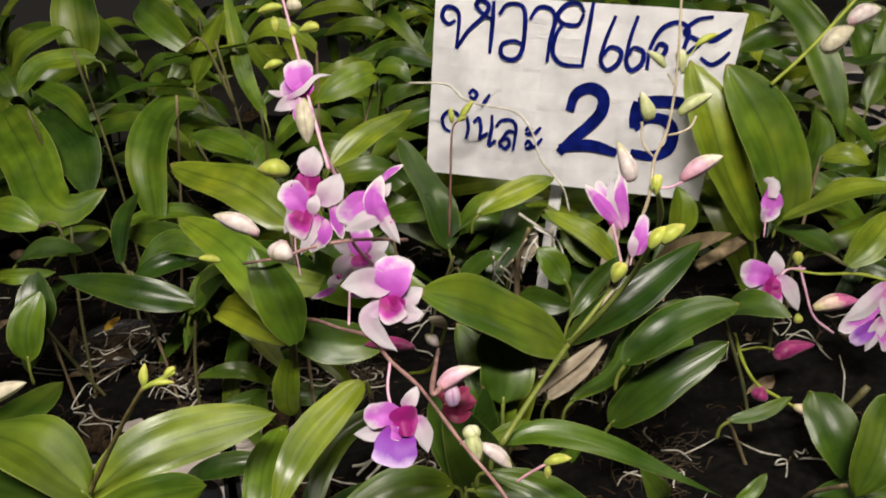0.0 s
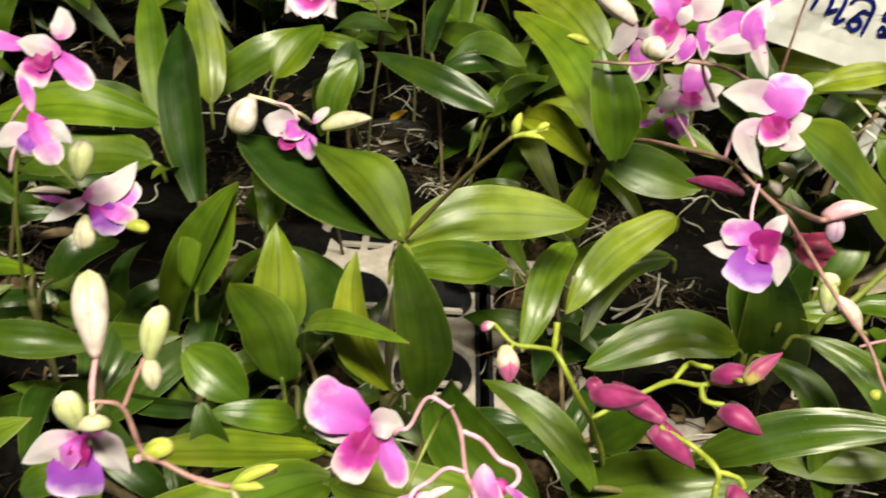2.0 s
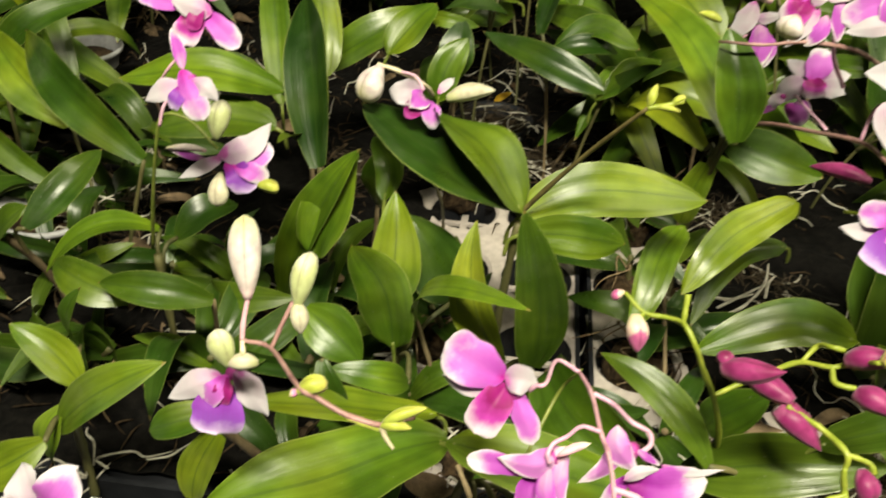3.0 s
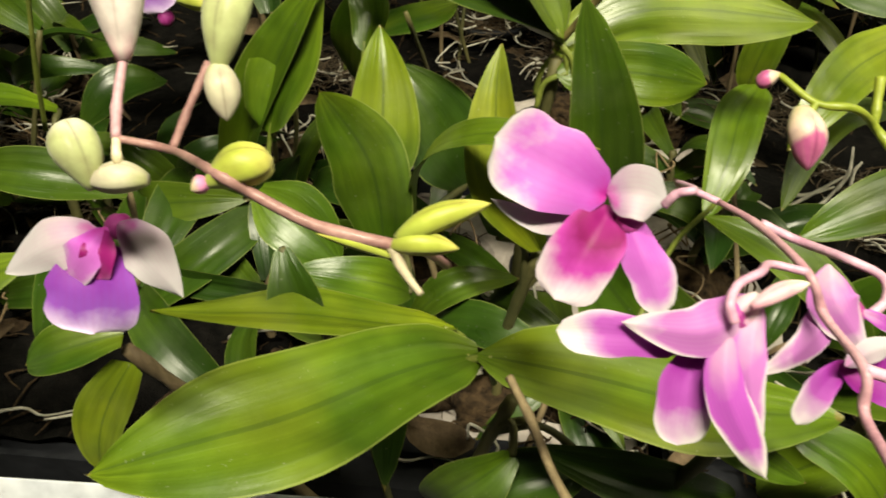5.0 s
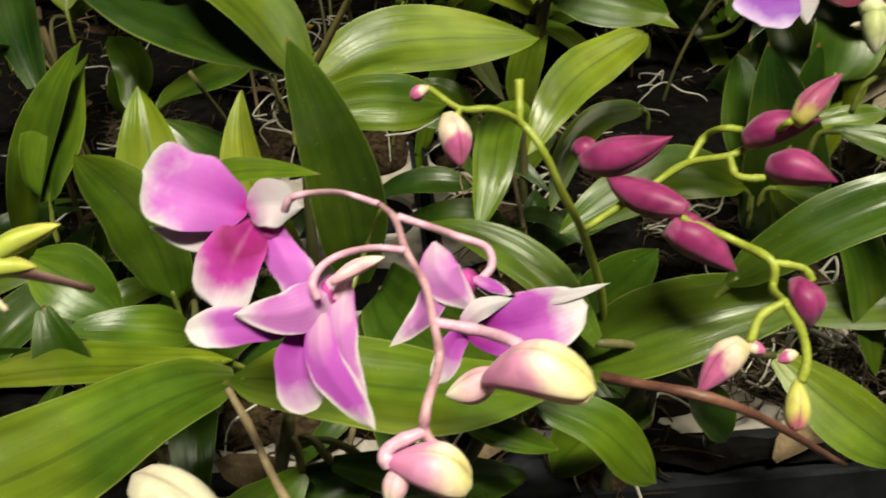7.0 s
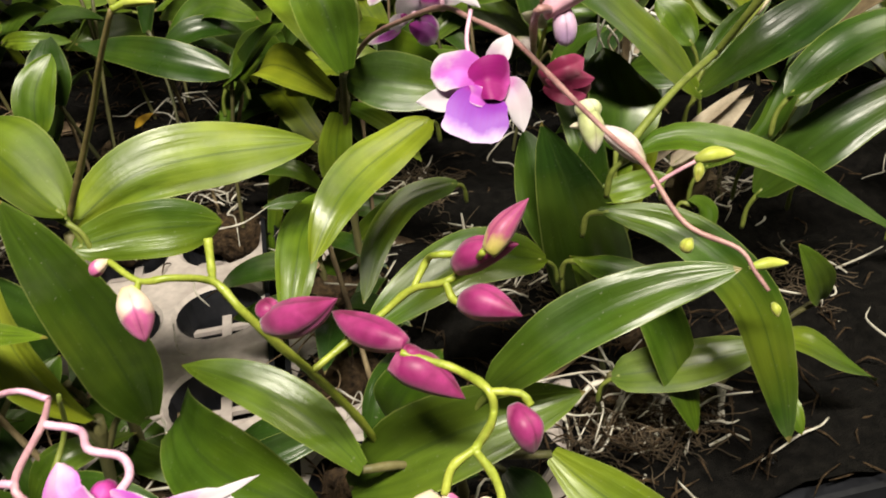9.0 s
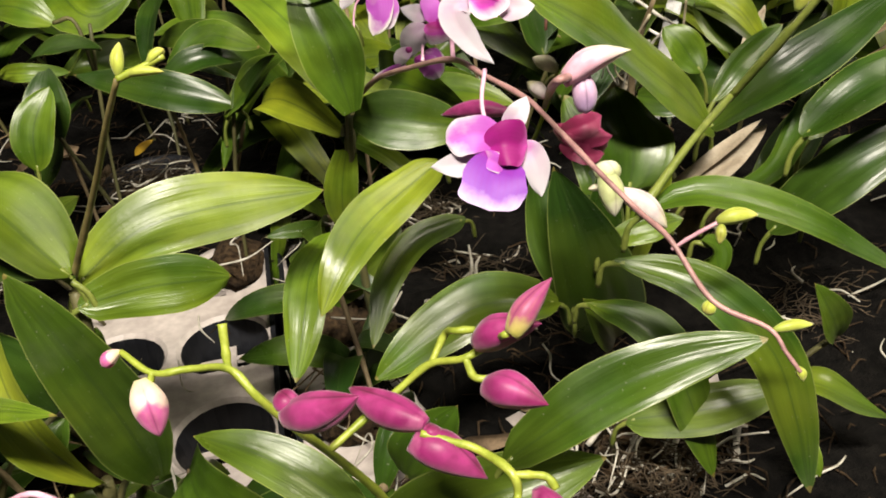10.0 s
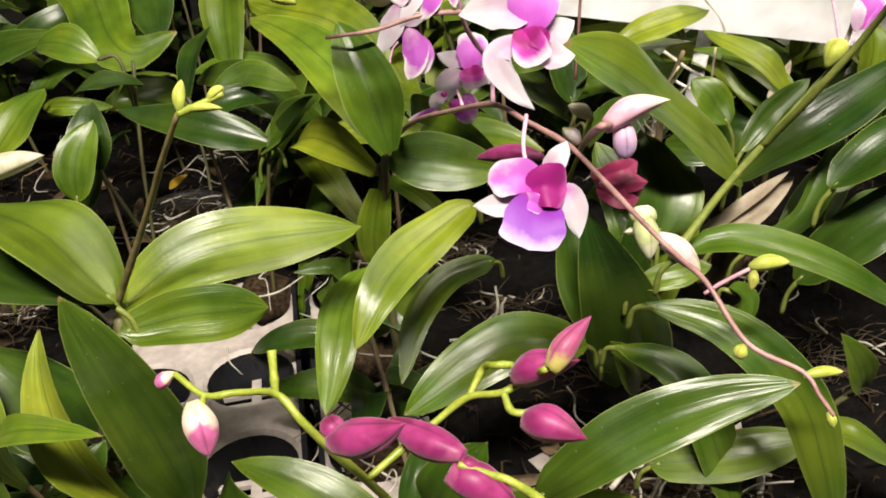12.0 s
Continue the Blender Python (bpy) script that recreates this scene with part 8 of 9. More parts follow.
bloom(plants["lf1"], "violet and white orchid flower", (-0.2589, 0.2857, 0.2757), 0.0356,
      ("K", [(-0.2625, 0.2870, 0.2790), (-0.2668, 0.2908, 0.2855), (-0.2724, 0.2953, 0.2920)], 0.0057, 0, 0.2),
      ("W", [(-0.2615, 0.2842, 0.2732), (-0.2679, 0.2795, 0.2713), (-0.2758, 0.2759, 0.2663)], 0.0095, 0, 0.2),
      ("P", [(-0.2633, 0.2865, 0.2786), (-0.2554, 0.2799, 0.2721), (-0.2488, 0.2784, 0.2624)], 0.0119, 0, -0.3),
      ("W", [(-0.2576, 0.2848, 0.2759), (-0.2504, 0.2836, 0.2749), (-0.2454, 0.2846, 0.2692)], 0.0085, 0, -0.3),
      ("V", [(-0.2603, 0.2833, 0.2733), (-0.2609, 0.2779, 0.2699), (-0.2632, 0.2764, 0.2654)], 0.0071, 0, 0.3), stem=[(-0.2630, 0.2817, 0.2721), (-0.2665, 0.2761, 0.2661), (-0.2686, 0.2738, 0.2572)], face=(0.2300, -0.7720, 0.5925))
bloom(plants["lf1"], "violet and white orchid flower", (-0.3144, 0.3897, 0.1669), 0.0516,
      ("K", [(-0.2727, 0.3064, 0.2221), (-0.2814, 0.3047, 0.2233), (-0.2923, 0.3039, 0.2248)], 0.0038, 0, 0.1),
      ("W", [(-0.2658, 0.3095, 0.2234), (-0.2738, 0.3027, 0.2194), (-0.2833, 0.2981, 0.2138)], 0.0071, 0, 0.1),
      ("V", [(-0.2629, 0.3089, 0.2232), (-0.2541, 0.3052, 0.2201), (-0.2494, 0.3037, 0.2112)], 0.0136, 0, 0.3),
      ("P", [(-0.2597, 0.3088, 0.2235), (-0.2491, 0.3110, 0.2257), (-0.2455, 0.3201, 0.2311)], 0.0114, 0, 0.2),
      ("P", [(-0.2589, 0.3075, 0.2232), (-0.2483, 0.3071, 0.2221), (-0.2418, 0.3104, 0.2171)], 0.0092, 0, 0.2),
      ("W", [(-0.2664, 0.3072, 0.2258), (-0.2525, 0.3108, 0.2318), (-0.2473, 0.3256, 0.2389)], 0.0136, 0, -0.3), face=(0.2300, -0.7720, 0.5925))
bloom(plants["near"], "purple and white orchid flower", (-0.0885, 0.2132, 0.2326), 0.0352,
      ("W", [(-0.0948, 0.2144, 0.2333), (-0.1036, 0.2109, 0.2300), (-0.1137, 0.2112, 0.2321)], 0.0049, 0, 0.2),
      ("P", [(-0.0935, 0.2150, 0.2353), (-0.1037, 0.2133, 0.2397), (-0.1151, 0.2160, 0.2420)], 0.0167, 0, 0.22),
      ("W", [(-0.0934, 0.2147, 0.2365), (-0.0878, 0.2146, 0.2378), (-0.0825, 0.2170, 0.2358)], 0.0101, 0, 0.3),
      ("P", [(-0.0899, 0.2143, 0.2332), (-0.0839, 0.2087, 0.2274), (-0.0789, 0.2062, 0.2193)], 0.0082, 0, -0.25),
      ("L", [(-0.0924, 0.2160, 0.2328), (-0.0948, 0.2080, 0.2284), (-0.0983, 0.2026, 0.2195)], 0.0133, 0, 0.5), stem=[(-0.0833, 0.2094, 0.2398), (-0.0818, 0.2092, 0.2426), (-0.0792, 0.2120, 0.2423), (-0.0814, 0.2413, 0.2252), (-0.0727, 0.2413, 0.2229)], face=(0.1585, -0.7982, 0.5811))
bloom(plants["near"], "pink nodding orchid flower", (-0.0693, 0.1897, 0.2361), 0.0343,
      ("Q", [(-0.0759, 0.1872, 0.2297), (-0.0849, 0.1855, 0.2304), (-0.0949, 0.1844, 0.2290)], 0.0072, 0, 0.3),
      ("Q", [(-0.0739, 0.1892, 0.2299), (-0.0740, 0.1832, 0.2240), (-0.0730, 0.1799, 0.2161)], 0.0088, 0, 0.5),
      ("H", [(-0.0661, 0.1931, 0.2372), (-0.0737, 0.1847, 0.2357), (-0.0855, 0.1850, 0.2333)], 0.0086, 0, -0.45),
      ("K", [(-0.0704, 0.1874, 0.2347), (-0.0683, 0.1804, 0.2284), (-0.0596, 0.1780, 0.2160)], 0.0066, 0, -0.35),
      ("H", [(-0.0669, 0.1923, 0.2382), (-0.0659, 0.1840, 0.2306), (-0.0611, 0.1795, 0.2184)], 0.0052, 0, -0.4),
      ("T", (-0.0670, 0.1919, 0.2385), (-0.0707, 0.1916, 0.2322), 0.0056, 0.1), stem=[(-0.0700, 0.1857, 0.2377), (-0.0712, 0.1870, 0.2399), (-0.0705, 0.1905, 0.2411), (-0.0676, 0.1940, 0.2416), (-0.0649, 0.2052, 0.2356), (-0.0590, 0.2060, 0.2351)], face=(0.1585, -0.7982, 0.5811))
bud(plants["near"], (-0.0682, 0.1876, 0.2399), (-0.0604, 0.1950, 0.2410), 0.0028, BUD_SPUR, "slim", 0.06, 0)
bloom(plants["near"], "pink nodding orchid flower", (-0.0487, 0.2124, 0.2239), 0.0400,
      ("Q", [(-0.0472, 0.2089, 0.2164), (-0.0502, 0.2050, 0.2126), (-0.0525, 0.2008, 0.2063)], 0.0055, 0, 0.3),
      ("Q", [(-0.0482, 0.2072, 0.2162), (-0.0365, 0.2083, 0.2171), (-0.0237, 0.2152, 0.2184)], 0.0128, 0, 0.3),
      ("W", [(-0.0386, 0.2127, 0.2219), (-0.0307, 0.2131, 0.2214), (-0.0196, 0.2190, 0.2219)], 0.0026, 0, 0.2),
      ("K", [(-0.0473, 0.2128, 0.2248), (-0.0438, 0.2121, 0.2243), (-0.0391, 0.2125, 0.2217)], 0.0026, 0, 0.2),
      ("W", [(-0.0483, 0.2042, 0.2192), (-0.0443, 0.2065, 0.2224), (-0.0389, 0.2105, 0.2223)], 0.0043, 0, -0.3),
      ("H", [(-0.0519, 0.2124, 0.2291), (-0.0550, 0.2039, 0.2225), (-0.0618, 0.2005, 0.2156)], 0.0057, 0, -0.4),
      ("H", [(-0.0547, 0.2132, 0.2326), (-0.0524, 0.2071, 0.2291), (-0.0453, 0.2075, 0.2208)], 0.0085, 0, -0.5), stem=[(-0.0456, 0.2131, 0.2240), (-0.0435, 0.2154, 0.2266), (-0.0450, 0.2173, 0.2296), (-0.0510, 0.2175, 0.2315), (-0.0583, 0.2272, 0.2269), (-0.0653, 0.2272, 0.2289)], face=(0.1585, -0.7982, 0.5811))
bloom(plants["lf3"], "purple and white orchid flower", (-0.2215, 0.1350, 0.1953), 0.0412,
      ("W", (-0.2232, 0.1343, 0.1952), (-0.2354, 0.1422, 0.2039), 0.0111, 0.1),
      ("P", (-0.2205, 0.1349, 0.1947), (-0.2130, 0.1441, 0.2092), 0.0151, 0.12),
      ("W", (-0.2235, 0.1328, 0.1934), (-0.2392, 0.1284, 0.1953), 0.0108, 0.1),
      ("L", (-0.2215, 0.1350, 0.1953), (-0.2118, 0.1244, 0.1877), 0.0161, 0),
      ("P", (-0.2235, 0.1328, 0.1934), (-0.2316, 0.1210, 0.1892), 0.0151, 0.1), face=(0.2754, -0.7464, 0.6059))
bloom(plants["sg1"], "purple and white orchid flower", (0.2976, 0.5794, 0.1587), 0.0462,
      ("W", [(0.2932, 0.5800, 0.1553), (0.2843, 0.5785, 0.1544), (0.2762, 0.5791, 0.1531)], 0.0059, 0, 0.1),
      ("W", [(0.2987, 0.5823, 0.1618), (0.2997, 0.5855, 0.1696), (0.3003, 0.5910, 0.1776)], 0.0130, 0, 0.25),
      ("P", [(0.2962, 0.5812, 0.1617), (0.2851, 0.5803, 0.1660), (0.2727, 0.5826, 0.1636)], 0.0202, 0, 0.25),
      ("W", [(0.3000, 0.5814, 0.1622), (0.3074, 0.5749, 0.1548), (0.3143, 0.5690, 0.1381)], 0.0126, 0, 0.25),
      ("L", [(0.2977, 0.5803, 0.1601), (0.2929, 0.5718, 0.1529), (0.2929, 0.5695, 0.1405)], 0.0168, 0, 0.5),
      ("M", [(0.2978, 0.5790, 0.1619), (0.2942, 0.5752, 0.1591), (0.2917, 0.5735, 0.1539)], 0.0109, 0, 0.5), stem=[(0.3020, 0.5808, 0.1615), (0.3086, 0.5832, 0.1659), (0.3212, 0.5828, 0.1657)], face=(-0.0150, -0.8756, 0.4828))
bloom(plants["sg1"], "violet and white orchid flower", (0.3763, 0.5684, 0.1412), 0.0589,
      ("W", [(0.3825, 0.5736, 0.1548), (0.3623, 0.5637, 0.1403), (0.3452, 0.5628, 0.1298)], 0.0151, 0, -0.3),
      ("P", [(0.3786, 0.5694, 0.1429), (0.3591, 0.5623, 0.1315), (0.3436, 0.5604, 0.1234)], 0.0118, 0, 0.2),
      ("V", [(0.3729, 0.5617, 0.1308), (0.3616, 0.5559, 0.1240), (0.3509, 0.5552, 0.1162)], 0.0126, 0, 0.3),
      ("W", [(0.3772, 0.5625, 0.1324), (0.3683, 0.5552, 0.1230), (0.3614, 0.5515, 0.1098)], 0.0118, 0, 0.3),
      ("P", [(0.3790, 0.5633, 0.1318), (0.3771, 0.5556, 0.1220), (0.3816, 0.5506, 0.1088)], 0.0151, 0, 0.3),
      ("W", [(0.3806, 0.5718, 0.1536), (0.3816, 0.5610, 0.1381), (0.3879, 0.5537, 0.1148)], 0.0168, 0, -0.3), face=(-0.0150, -0.8756, 0.4828))
bloom(plants["rt"], "half-open pink orchid flower", (0.1439, 0.4622, 0.2792), 0.0310,
      ("K", [(0.1499, 0.4600, 0.2750), (0.1396, 0.4641, 0.2883), (0.1305, 0.4729, 0.2977)], 0.0087, 0, -0.3),
      ("P", [(0.1496, 0.4615, 0.2757), (0.1428, 0.4672, 0.2879), (0.1378, 0.4753, 0.2982)], 0.0074, 0, 0.3),
      ("W", [(0.1506, 0.4606, 0.2761), (0.1455, 0.4659, 0.2897), (0.1449, 0.4740, 0.3003)], 0.0074, 0, -0.3),
      ("K", [(0.1515, 0.4606, 0.2760), (0.1494, 0.4657, 0.2916), (0.1516, 0.4753, 0.3027)], 0.0084, 0, -0.3), stem=[(0.1440, 0.4627, 0.2803), (0.1463, 0.4563, 0.2688), (0.1480, 0.4503, 0.2579)], face=(-0.0150, -0.8756, 0.4828))
bloom(plants["rt"], "half-open pink orchid flower", (0.1555, 0.4556, 0.2678), 0.0248,
      ("P", [(0.1558, 0.4529, 0.2622), (0.1588, 0.4565, 0.2731), (0.1625, 0.4634, 0.2815)], 0.0074, 0, 0.3),
      ("W", [(0.1542, 0.4515, 0.2617), (0.1546, 0.4536, 0.2697), (0.1581, 0.4606, 0.2763)], 0.0056, 0, -0.3),
      ("K", [(0.1570, 0.4528, 0.2622), (0.1612, 0.4539, 0.2684), (0.1656, 0.4587, 0.2732)], 0.0053, 0, -0.3), stem=[(0.1553, 0.4545, 0.2657), (0.1526, 0.4501, 0.2576)], face=(-0.0150, -0.8756, 0.4828))
stalk(plants["sg1"], [(0.0997, 0.5750, 0.2039), (0.0917, 0.5850, 0.1854), (0.0892, 0.5950, 0.1657)], (0.0008, 0.0007, 0.0004), ROOT, "root")
stalk(plants["sg1"], [(0.1128, 0.5810, 0.2070), (0.1070, 0.5910, 0.1869), (0.1121, 0.6010, 0.1596)], (0.0008, 0.0007, 0.0004), STEM_TAN, "root")
stalk(plants["sg1"], [(0.1225, 0.5870, 0.1955), (0.1125, 0.5970, 0.1775), (0.1078, 0.6070, 0.1522)], (0.0008, 0.0007, 0.0004), ROOT, "root")
stalk(plants["sg1"], [(0.1305, 0.5750, 0.2186), (0.1331, 0.5850, 0.1907), (0.1423, 0.5950, 0.1734)], (0.0008, 0.0007, 0.0004), STEM_TAN, "root")
stalk(plants["sg1"], [(0.0940, 0.5810, 0.1859), (0.1022, 0.5910, 0.1715), (0.1023, 0.6010, 0.1518)], (0.0008, 0.0007, 0.0004), ROOT, "root")
stalk(plants["sg1"], [(0.1041, 0.5870, 0.1873), (0.0970, 0.5970, 0.1703), (0.1112, 0.6070, 0.1508)], (0.0008, 0.0007, 0.0004), STEM_TAN, "root")
stalk(plants["sg1"], [(0.0886, 0.5750, 0.1977), (0.0896, 0.5850, 0.1791), (0.0985, 0.5950, 0.1608)], (0.0008, 0.0007, 0.0004), ROOT, "root")
stalk(plants["sg1"], [(0.1154, 0.6160, 0.0476), (0.1104, 0.6080, 0.1180), (0.1085, 0.6040, 0.1501), (0.1085, 0.5920, 0.1847), (0.1143, 0.5800, 0.2159)], (0.0022, 0.0028, 0.0022, 0.0014), CANE_DRY, "cane")
stalk(plants["sg1"], [(0.2985, 0.6317, 0.1706), (0.2718, 0.6177, 0.1650), (0.2468, 0.6044, 0.1607)], (0.0050, 0.0056, 0.0048), CANE_DRY, "cane")

# lower growth between the larger plants
def filler(u, v, top, seed, low=False):
    rr = random.Random(seed)
    o = on_tray(u, v)
    p = orchid("young orchid with small green leaves in a tray cell", o.x, o.y, "young orchids")
    root_ball(p, 0.020, 0.022, seed)
    roots(p, 3, 0.045, seed + 5, ROOT if seed % 3 == 0 else ROOT_BROWN, r=0.0006)
    n = rr.randint(4, 7) + (3 if top > 0.15 else 0)
    a0 = rr.uniform(0, 6.28)
    head = o + Vector((rr.uniform(-1, 1) * 0.01, rr.uniform(-1, 1) * 0.01, top * 0.55))
    cane(p, [o - Vector((0, 0, 0.01)), (o + head) / 2 + Vector((rr.uniform(-1, 1) * 0.012, rr.uniform(-1, 1) * 0.012, 0)), head], 0.0022 if top < 0.12 else 0.0016, CANE if seed % 3 else CANE_DRY)
    for k in range(n):
        a = a0 + k * 2.4 + rr.uniform(-0.3, 0.3)
        f = 0.45 + 0.55 * k / n
        b = o.lerp(head, f)
        length = rr.uniform(0.085, 0.13) if top > 0.12 else rr.uniform(0.05, 0.085)
        rise = rr.uniform(-0.35, 0.85)
        t = b + Vector((math.cos(a), math.sin(a), rise)).normalized() * length
        t.z = min(t.z, o.z + top)
        # low leaves, and most on the left, get darker green to stand for shade
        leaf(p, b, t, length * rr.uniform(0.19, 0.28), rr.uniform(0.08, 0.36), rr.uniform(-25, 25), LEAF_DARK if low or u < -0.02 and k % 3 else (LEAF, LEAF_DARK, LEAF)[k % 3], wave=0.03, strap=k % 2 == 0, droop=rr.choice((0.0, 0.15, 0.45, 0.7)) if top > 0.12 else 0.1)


k = 0
for iu in range(-14, 13):
    for iv in range(0, 13):
        u = JOINT + 0.003 + (iu + 0.5) * PITCH_U + 0.006 * (iu // 5)
        v = FRONT + 0.030 + (iv + 0.5) * PITCH_V + (0.039 if iv > 5 else 0)
        k += 1
        if -0.07 < u < 0.02 and 0.40 < v < 0.66:
            continue
        if v < 0.66 and (0.10 < u < 0.57 or -0.30 < u < -0.05 and v > 0.52):
            continue
        if v > 0.66 and (k % 3 == 0 or k % 5 == 1) or 0.6 < v < 0.86 and -0.4 < u < 0.0 and k % 3:
            continue
        if v > 0.66 and -0.35 < u < 0.30 and k % 7 < 3:
            continue
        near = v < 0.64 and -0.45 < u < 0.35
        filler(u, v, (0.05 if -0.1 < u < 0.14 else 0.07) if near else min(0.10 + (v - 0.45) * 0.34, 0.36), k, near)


# root fibre, dead leaves and dust that cover the tray tops between the plants
def fibre_bed():
    """A lumpy mat of root fibre over the tray tops, near-black with the shade of the gaps put into its colour, worn
    away along the joint and the front edge.
    """
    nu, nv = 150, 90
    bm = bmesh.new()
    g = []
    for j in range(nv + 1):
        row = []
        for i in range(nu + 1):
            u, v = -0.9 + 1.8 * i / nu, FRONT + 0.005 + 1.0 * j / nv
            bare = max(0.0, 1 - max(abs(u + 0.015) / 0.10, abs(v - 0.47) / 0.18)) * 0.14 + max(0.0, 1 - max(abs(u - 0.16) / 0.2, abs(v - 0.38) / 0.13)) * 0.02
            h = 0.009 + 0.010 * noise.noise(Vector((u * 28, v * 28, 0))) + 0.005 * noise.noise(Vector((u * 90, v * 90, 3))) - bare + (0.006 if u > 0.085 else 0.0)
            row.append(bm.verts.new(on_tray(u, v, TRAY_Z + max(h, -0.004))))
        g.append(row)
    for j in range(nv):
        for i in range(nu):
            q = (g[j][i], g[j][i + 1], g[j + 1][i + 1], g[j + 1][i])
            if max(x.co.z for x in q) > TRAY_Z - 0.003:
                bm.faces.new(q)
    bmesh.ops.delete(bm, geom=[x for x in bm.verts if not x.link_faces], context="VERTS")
    ob = link("fibre_bed", bm, DEBRIS_SHADED)
    tagged(ob, "matted root fibre and dust over the trays, shade of the gaps put into its colour", "fibre", kind="stuff")


fibre_bed()


def litter():
    rr = random.Random(21)
    bm = bmesh.new()
    for i in range(5200):
        u, v = rr.uniform(-0.75, 0.75), FRONT + rr.uniform(0.01, 0.75)
        if -0.14 < u < 0.05 and 0.36 < v < 0.64 and rr.random() < 0.96:
            continue
        o = on_tray(u, v, TRAY_Z + rr.uniform(0.0, 0.012))
        a = rr.uniform(0, 6.28)
        d = Vector((math.cos(a), math.sin(a), rr.uniform(-0.15, 0.3))) * rr.uniform(0.008, 0.03)
        tube(bm, (o, o + d * 0.5 + Vector((rr.uniform(-1, 1), rr.uniform(-1, 1), rr.uniform(0, 1.4))) * 0.005, o + d), (0.0005, 0.0008, 0.0003), 3, 2)
    ob = link("root_fibre", bm, COIR)
    tagged(ob, "brown root fibre strewn over the tray tops", "fibre", kind="stuff")
    bm = bmesh.new()
    for i in range(200):
        u, v = rr.uniform(-0.7, 0.6), FRONT + rr.uniform(0.0, 0.7)
        if -0.14 < u < 0.05 and 0.36 < v < 0.64:
            continue
        o = on_tray(u, v, TRAY_Z + rr.uniform(0.003, 0.012))
        a = rr.uniform(0, 6.28)
        d = Vector((math.cos(a), math.sin(a), rr.uniform(-0.1, 0.25))) * rr.uniform(0.015, 0.05)
        blade(bm, o, o + d, rr.uniform(0.006, 0.016), rr.uniform(-0.1, 0.3), rr.uniform(-60, 60), fold=0.6, wave=0.08, rows=5, cols=4, seed=i)
    ob = link("dead_leaves", bm, DEAD)
    tagged(ob, "curled brown dead leaves among the plants", "dead leaves", kind="stuff")
    bm = bmesh.new()
    for i in range(200):
        u, v = rr.uniform(-0.7, 0.6), FRONT + rr.uniform(0.0, 0.6)
        if -0.14 < u < 0.05 and 0.36 < v < 0.64:
            continue
        o = on_tray(u, v, TRAY_Z + rr.uniform(0.004, 0.03))
        a = rr.uniform(0, 6.28)
        pts = [o]
        for q in range(4):
            a += rr.uniform(-0.7, 0.7)
            pts.append(pts[-1] + Vector((math.cos(a), math.sin(a), rr.uniform(-0.5, 0.4))) * rr.uniform(0.006, 0.014))
        tube(bm, pts, (0.0005, 0.0007, 0.0003), 5, 3)
    ob = link("loose_roots", bm, ROOT)
    tagged(ob, "thin pale aerial roots tangled over the trays", "roots", kind="stuff")


litter()


# small pots set into the cells
def plant_pot(x, y, z, r, h=0.05, mat=None, label="small pale plastic pot with root fibre in a tray cell"):
    """A thin-walled round pot with a rolled rim, seen from above with root fibre inside."""
    bm = bmesh.new()
    n = 28
    prof = ((r * 0.68, -h), (r * 0.94, -0.004), (r * 1.06, -0.004), (r * 1.08, 0.0), (r * 1.0, 0.001), (r * 0.92, -0.003), (r * 0.66, -h + 0.002))
    rings = [[bm.verts.new((q * math.cos(2 * math.pi * k / n), q * math.sin(2 * math.pi * k / n), w)) for k in range(n)] for q, w in prof]
    for a, b in zip(rings, rings[1:]):
        for k in range(n):
            bm.faces.new((a[k], a[(k + 1) % n], b[(k + 1) % n], b[k]))
    bm.faces.new(rings[0])
    bm.faces.new(rings[-1][::-1])
    ob = link("plant_pot", bm, mat or POT_CLAY)
    ob.location = (x, y, z)
    tagged(ob, label, "plant pot", "small pots in the trays")
    bm = bmesh.new()
    bmesh.ops.create_icosphere(bm, subdivisions=3, radius=1.0)
    for v in bm.verts:
        k = 1 + 0.2 * noise.noise(v.co * 3 + Vector((x * 90, 0, 0)))
        v.co = Vector((v.co.x * r * 0.82 * k, v.co.y * r * 0.82 * k, -0.014 + v.co.z * 0.008 * k))
    part("root_fibre", bm, COIR, ob, "brown root fibre filling the pot")


plant_pot(-0.661, 0.636, 0.075, 0.033)
plant_pot(-0.498, 0.405, 0.070, 0.037)
plant_pot(-0.244, 0.689, 0.070, 0.034, 0.05, TRAY_DARK, "black plastic pot with brown root fibre between the plants")


# tangles of dry fibre and roots round the feet of the older plants
def fibre_tangles(places):
    brown, pale = bmesh.new(), []
    for seed, (x, y, z, r) in enumerate(places):
        rr = random.Random(300 + seed)
        for i in range(150):
            a, b = rr.uniform(0, 6.28), rr.uniform(0, 1) ** 0.5
            o = Vector((x + math.cos(a) * r * b, y + math.sin(a) * r * b, z - 0.012 + rr.uniform(0, 0.016) * (1.2 - b)))
            pts = [o]
            h = rr.uniform(0, 6.28)
            for k in range(3):
                h += rr.uniform(-1.1, 1.1)
                pts.append(pts[-1] + Vector((math.cos(h), math.sin(h), rr.uniform(-0.5, 0.5))) * rr.uniform(0.004, 0.010))
            if i % 12:
                tube(brown, pts, (0.00025, 0.0004, 0.0002), 3, 2)
            else:
                pale.append(pts)
    ob = link("root_tangle", brown, FIBRE)
    tagged(ob, "tangles of dry brown root fibre in the tray cells", "roots", kind="stuff")
    for pts in pale:
        bm = bmesh.new()
        tube(bm, pts, (0.0007, 0.0007, 0.0004), 5, 3)
        part("pale_root", bm, ROOT, ob)


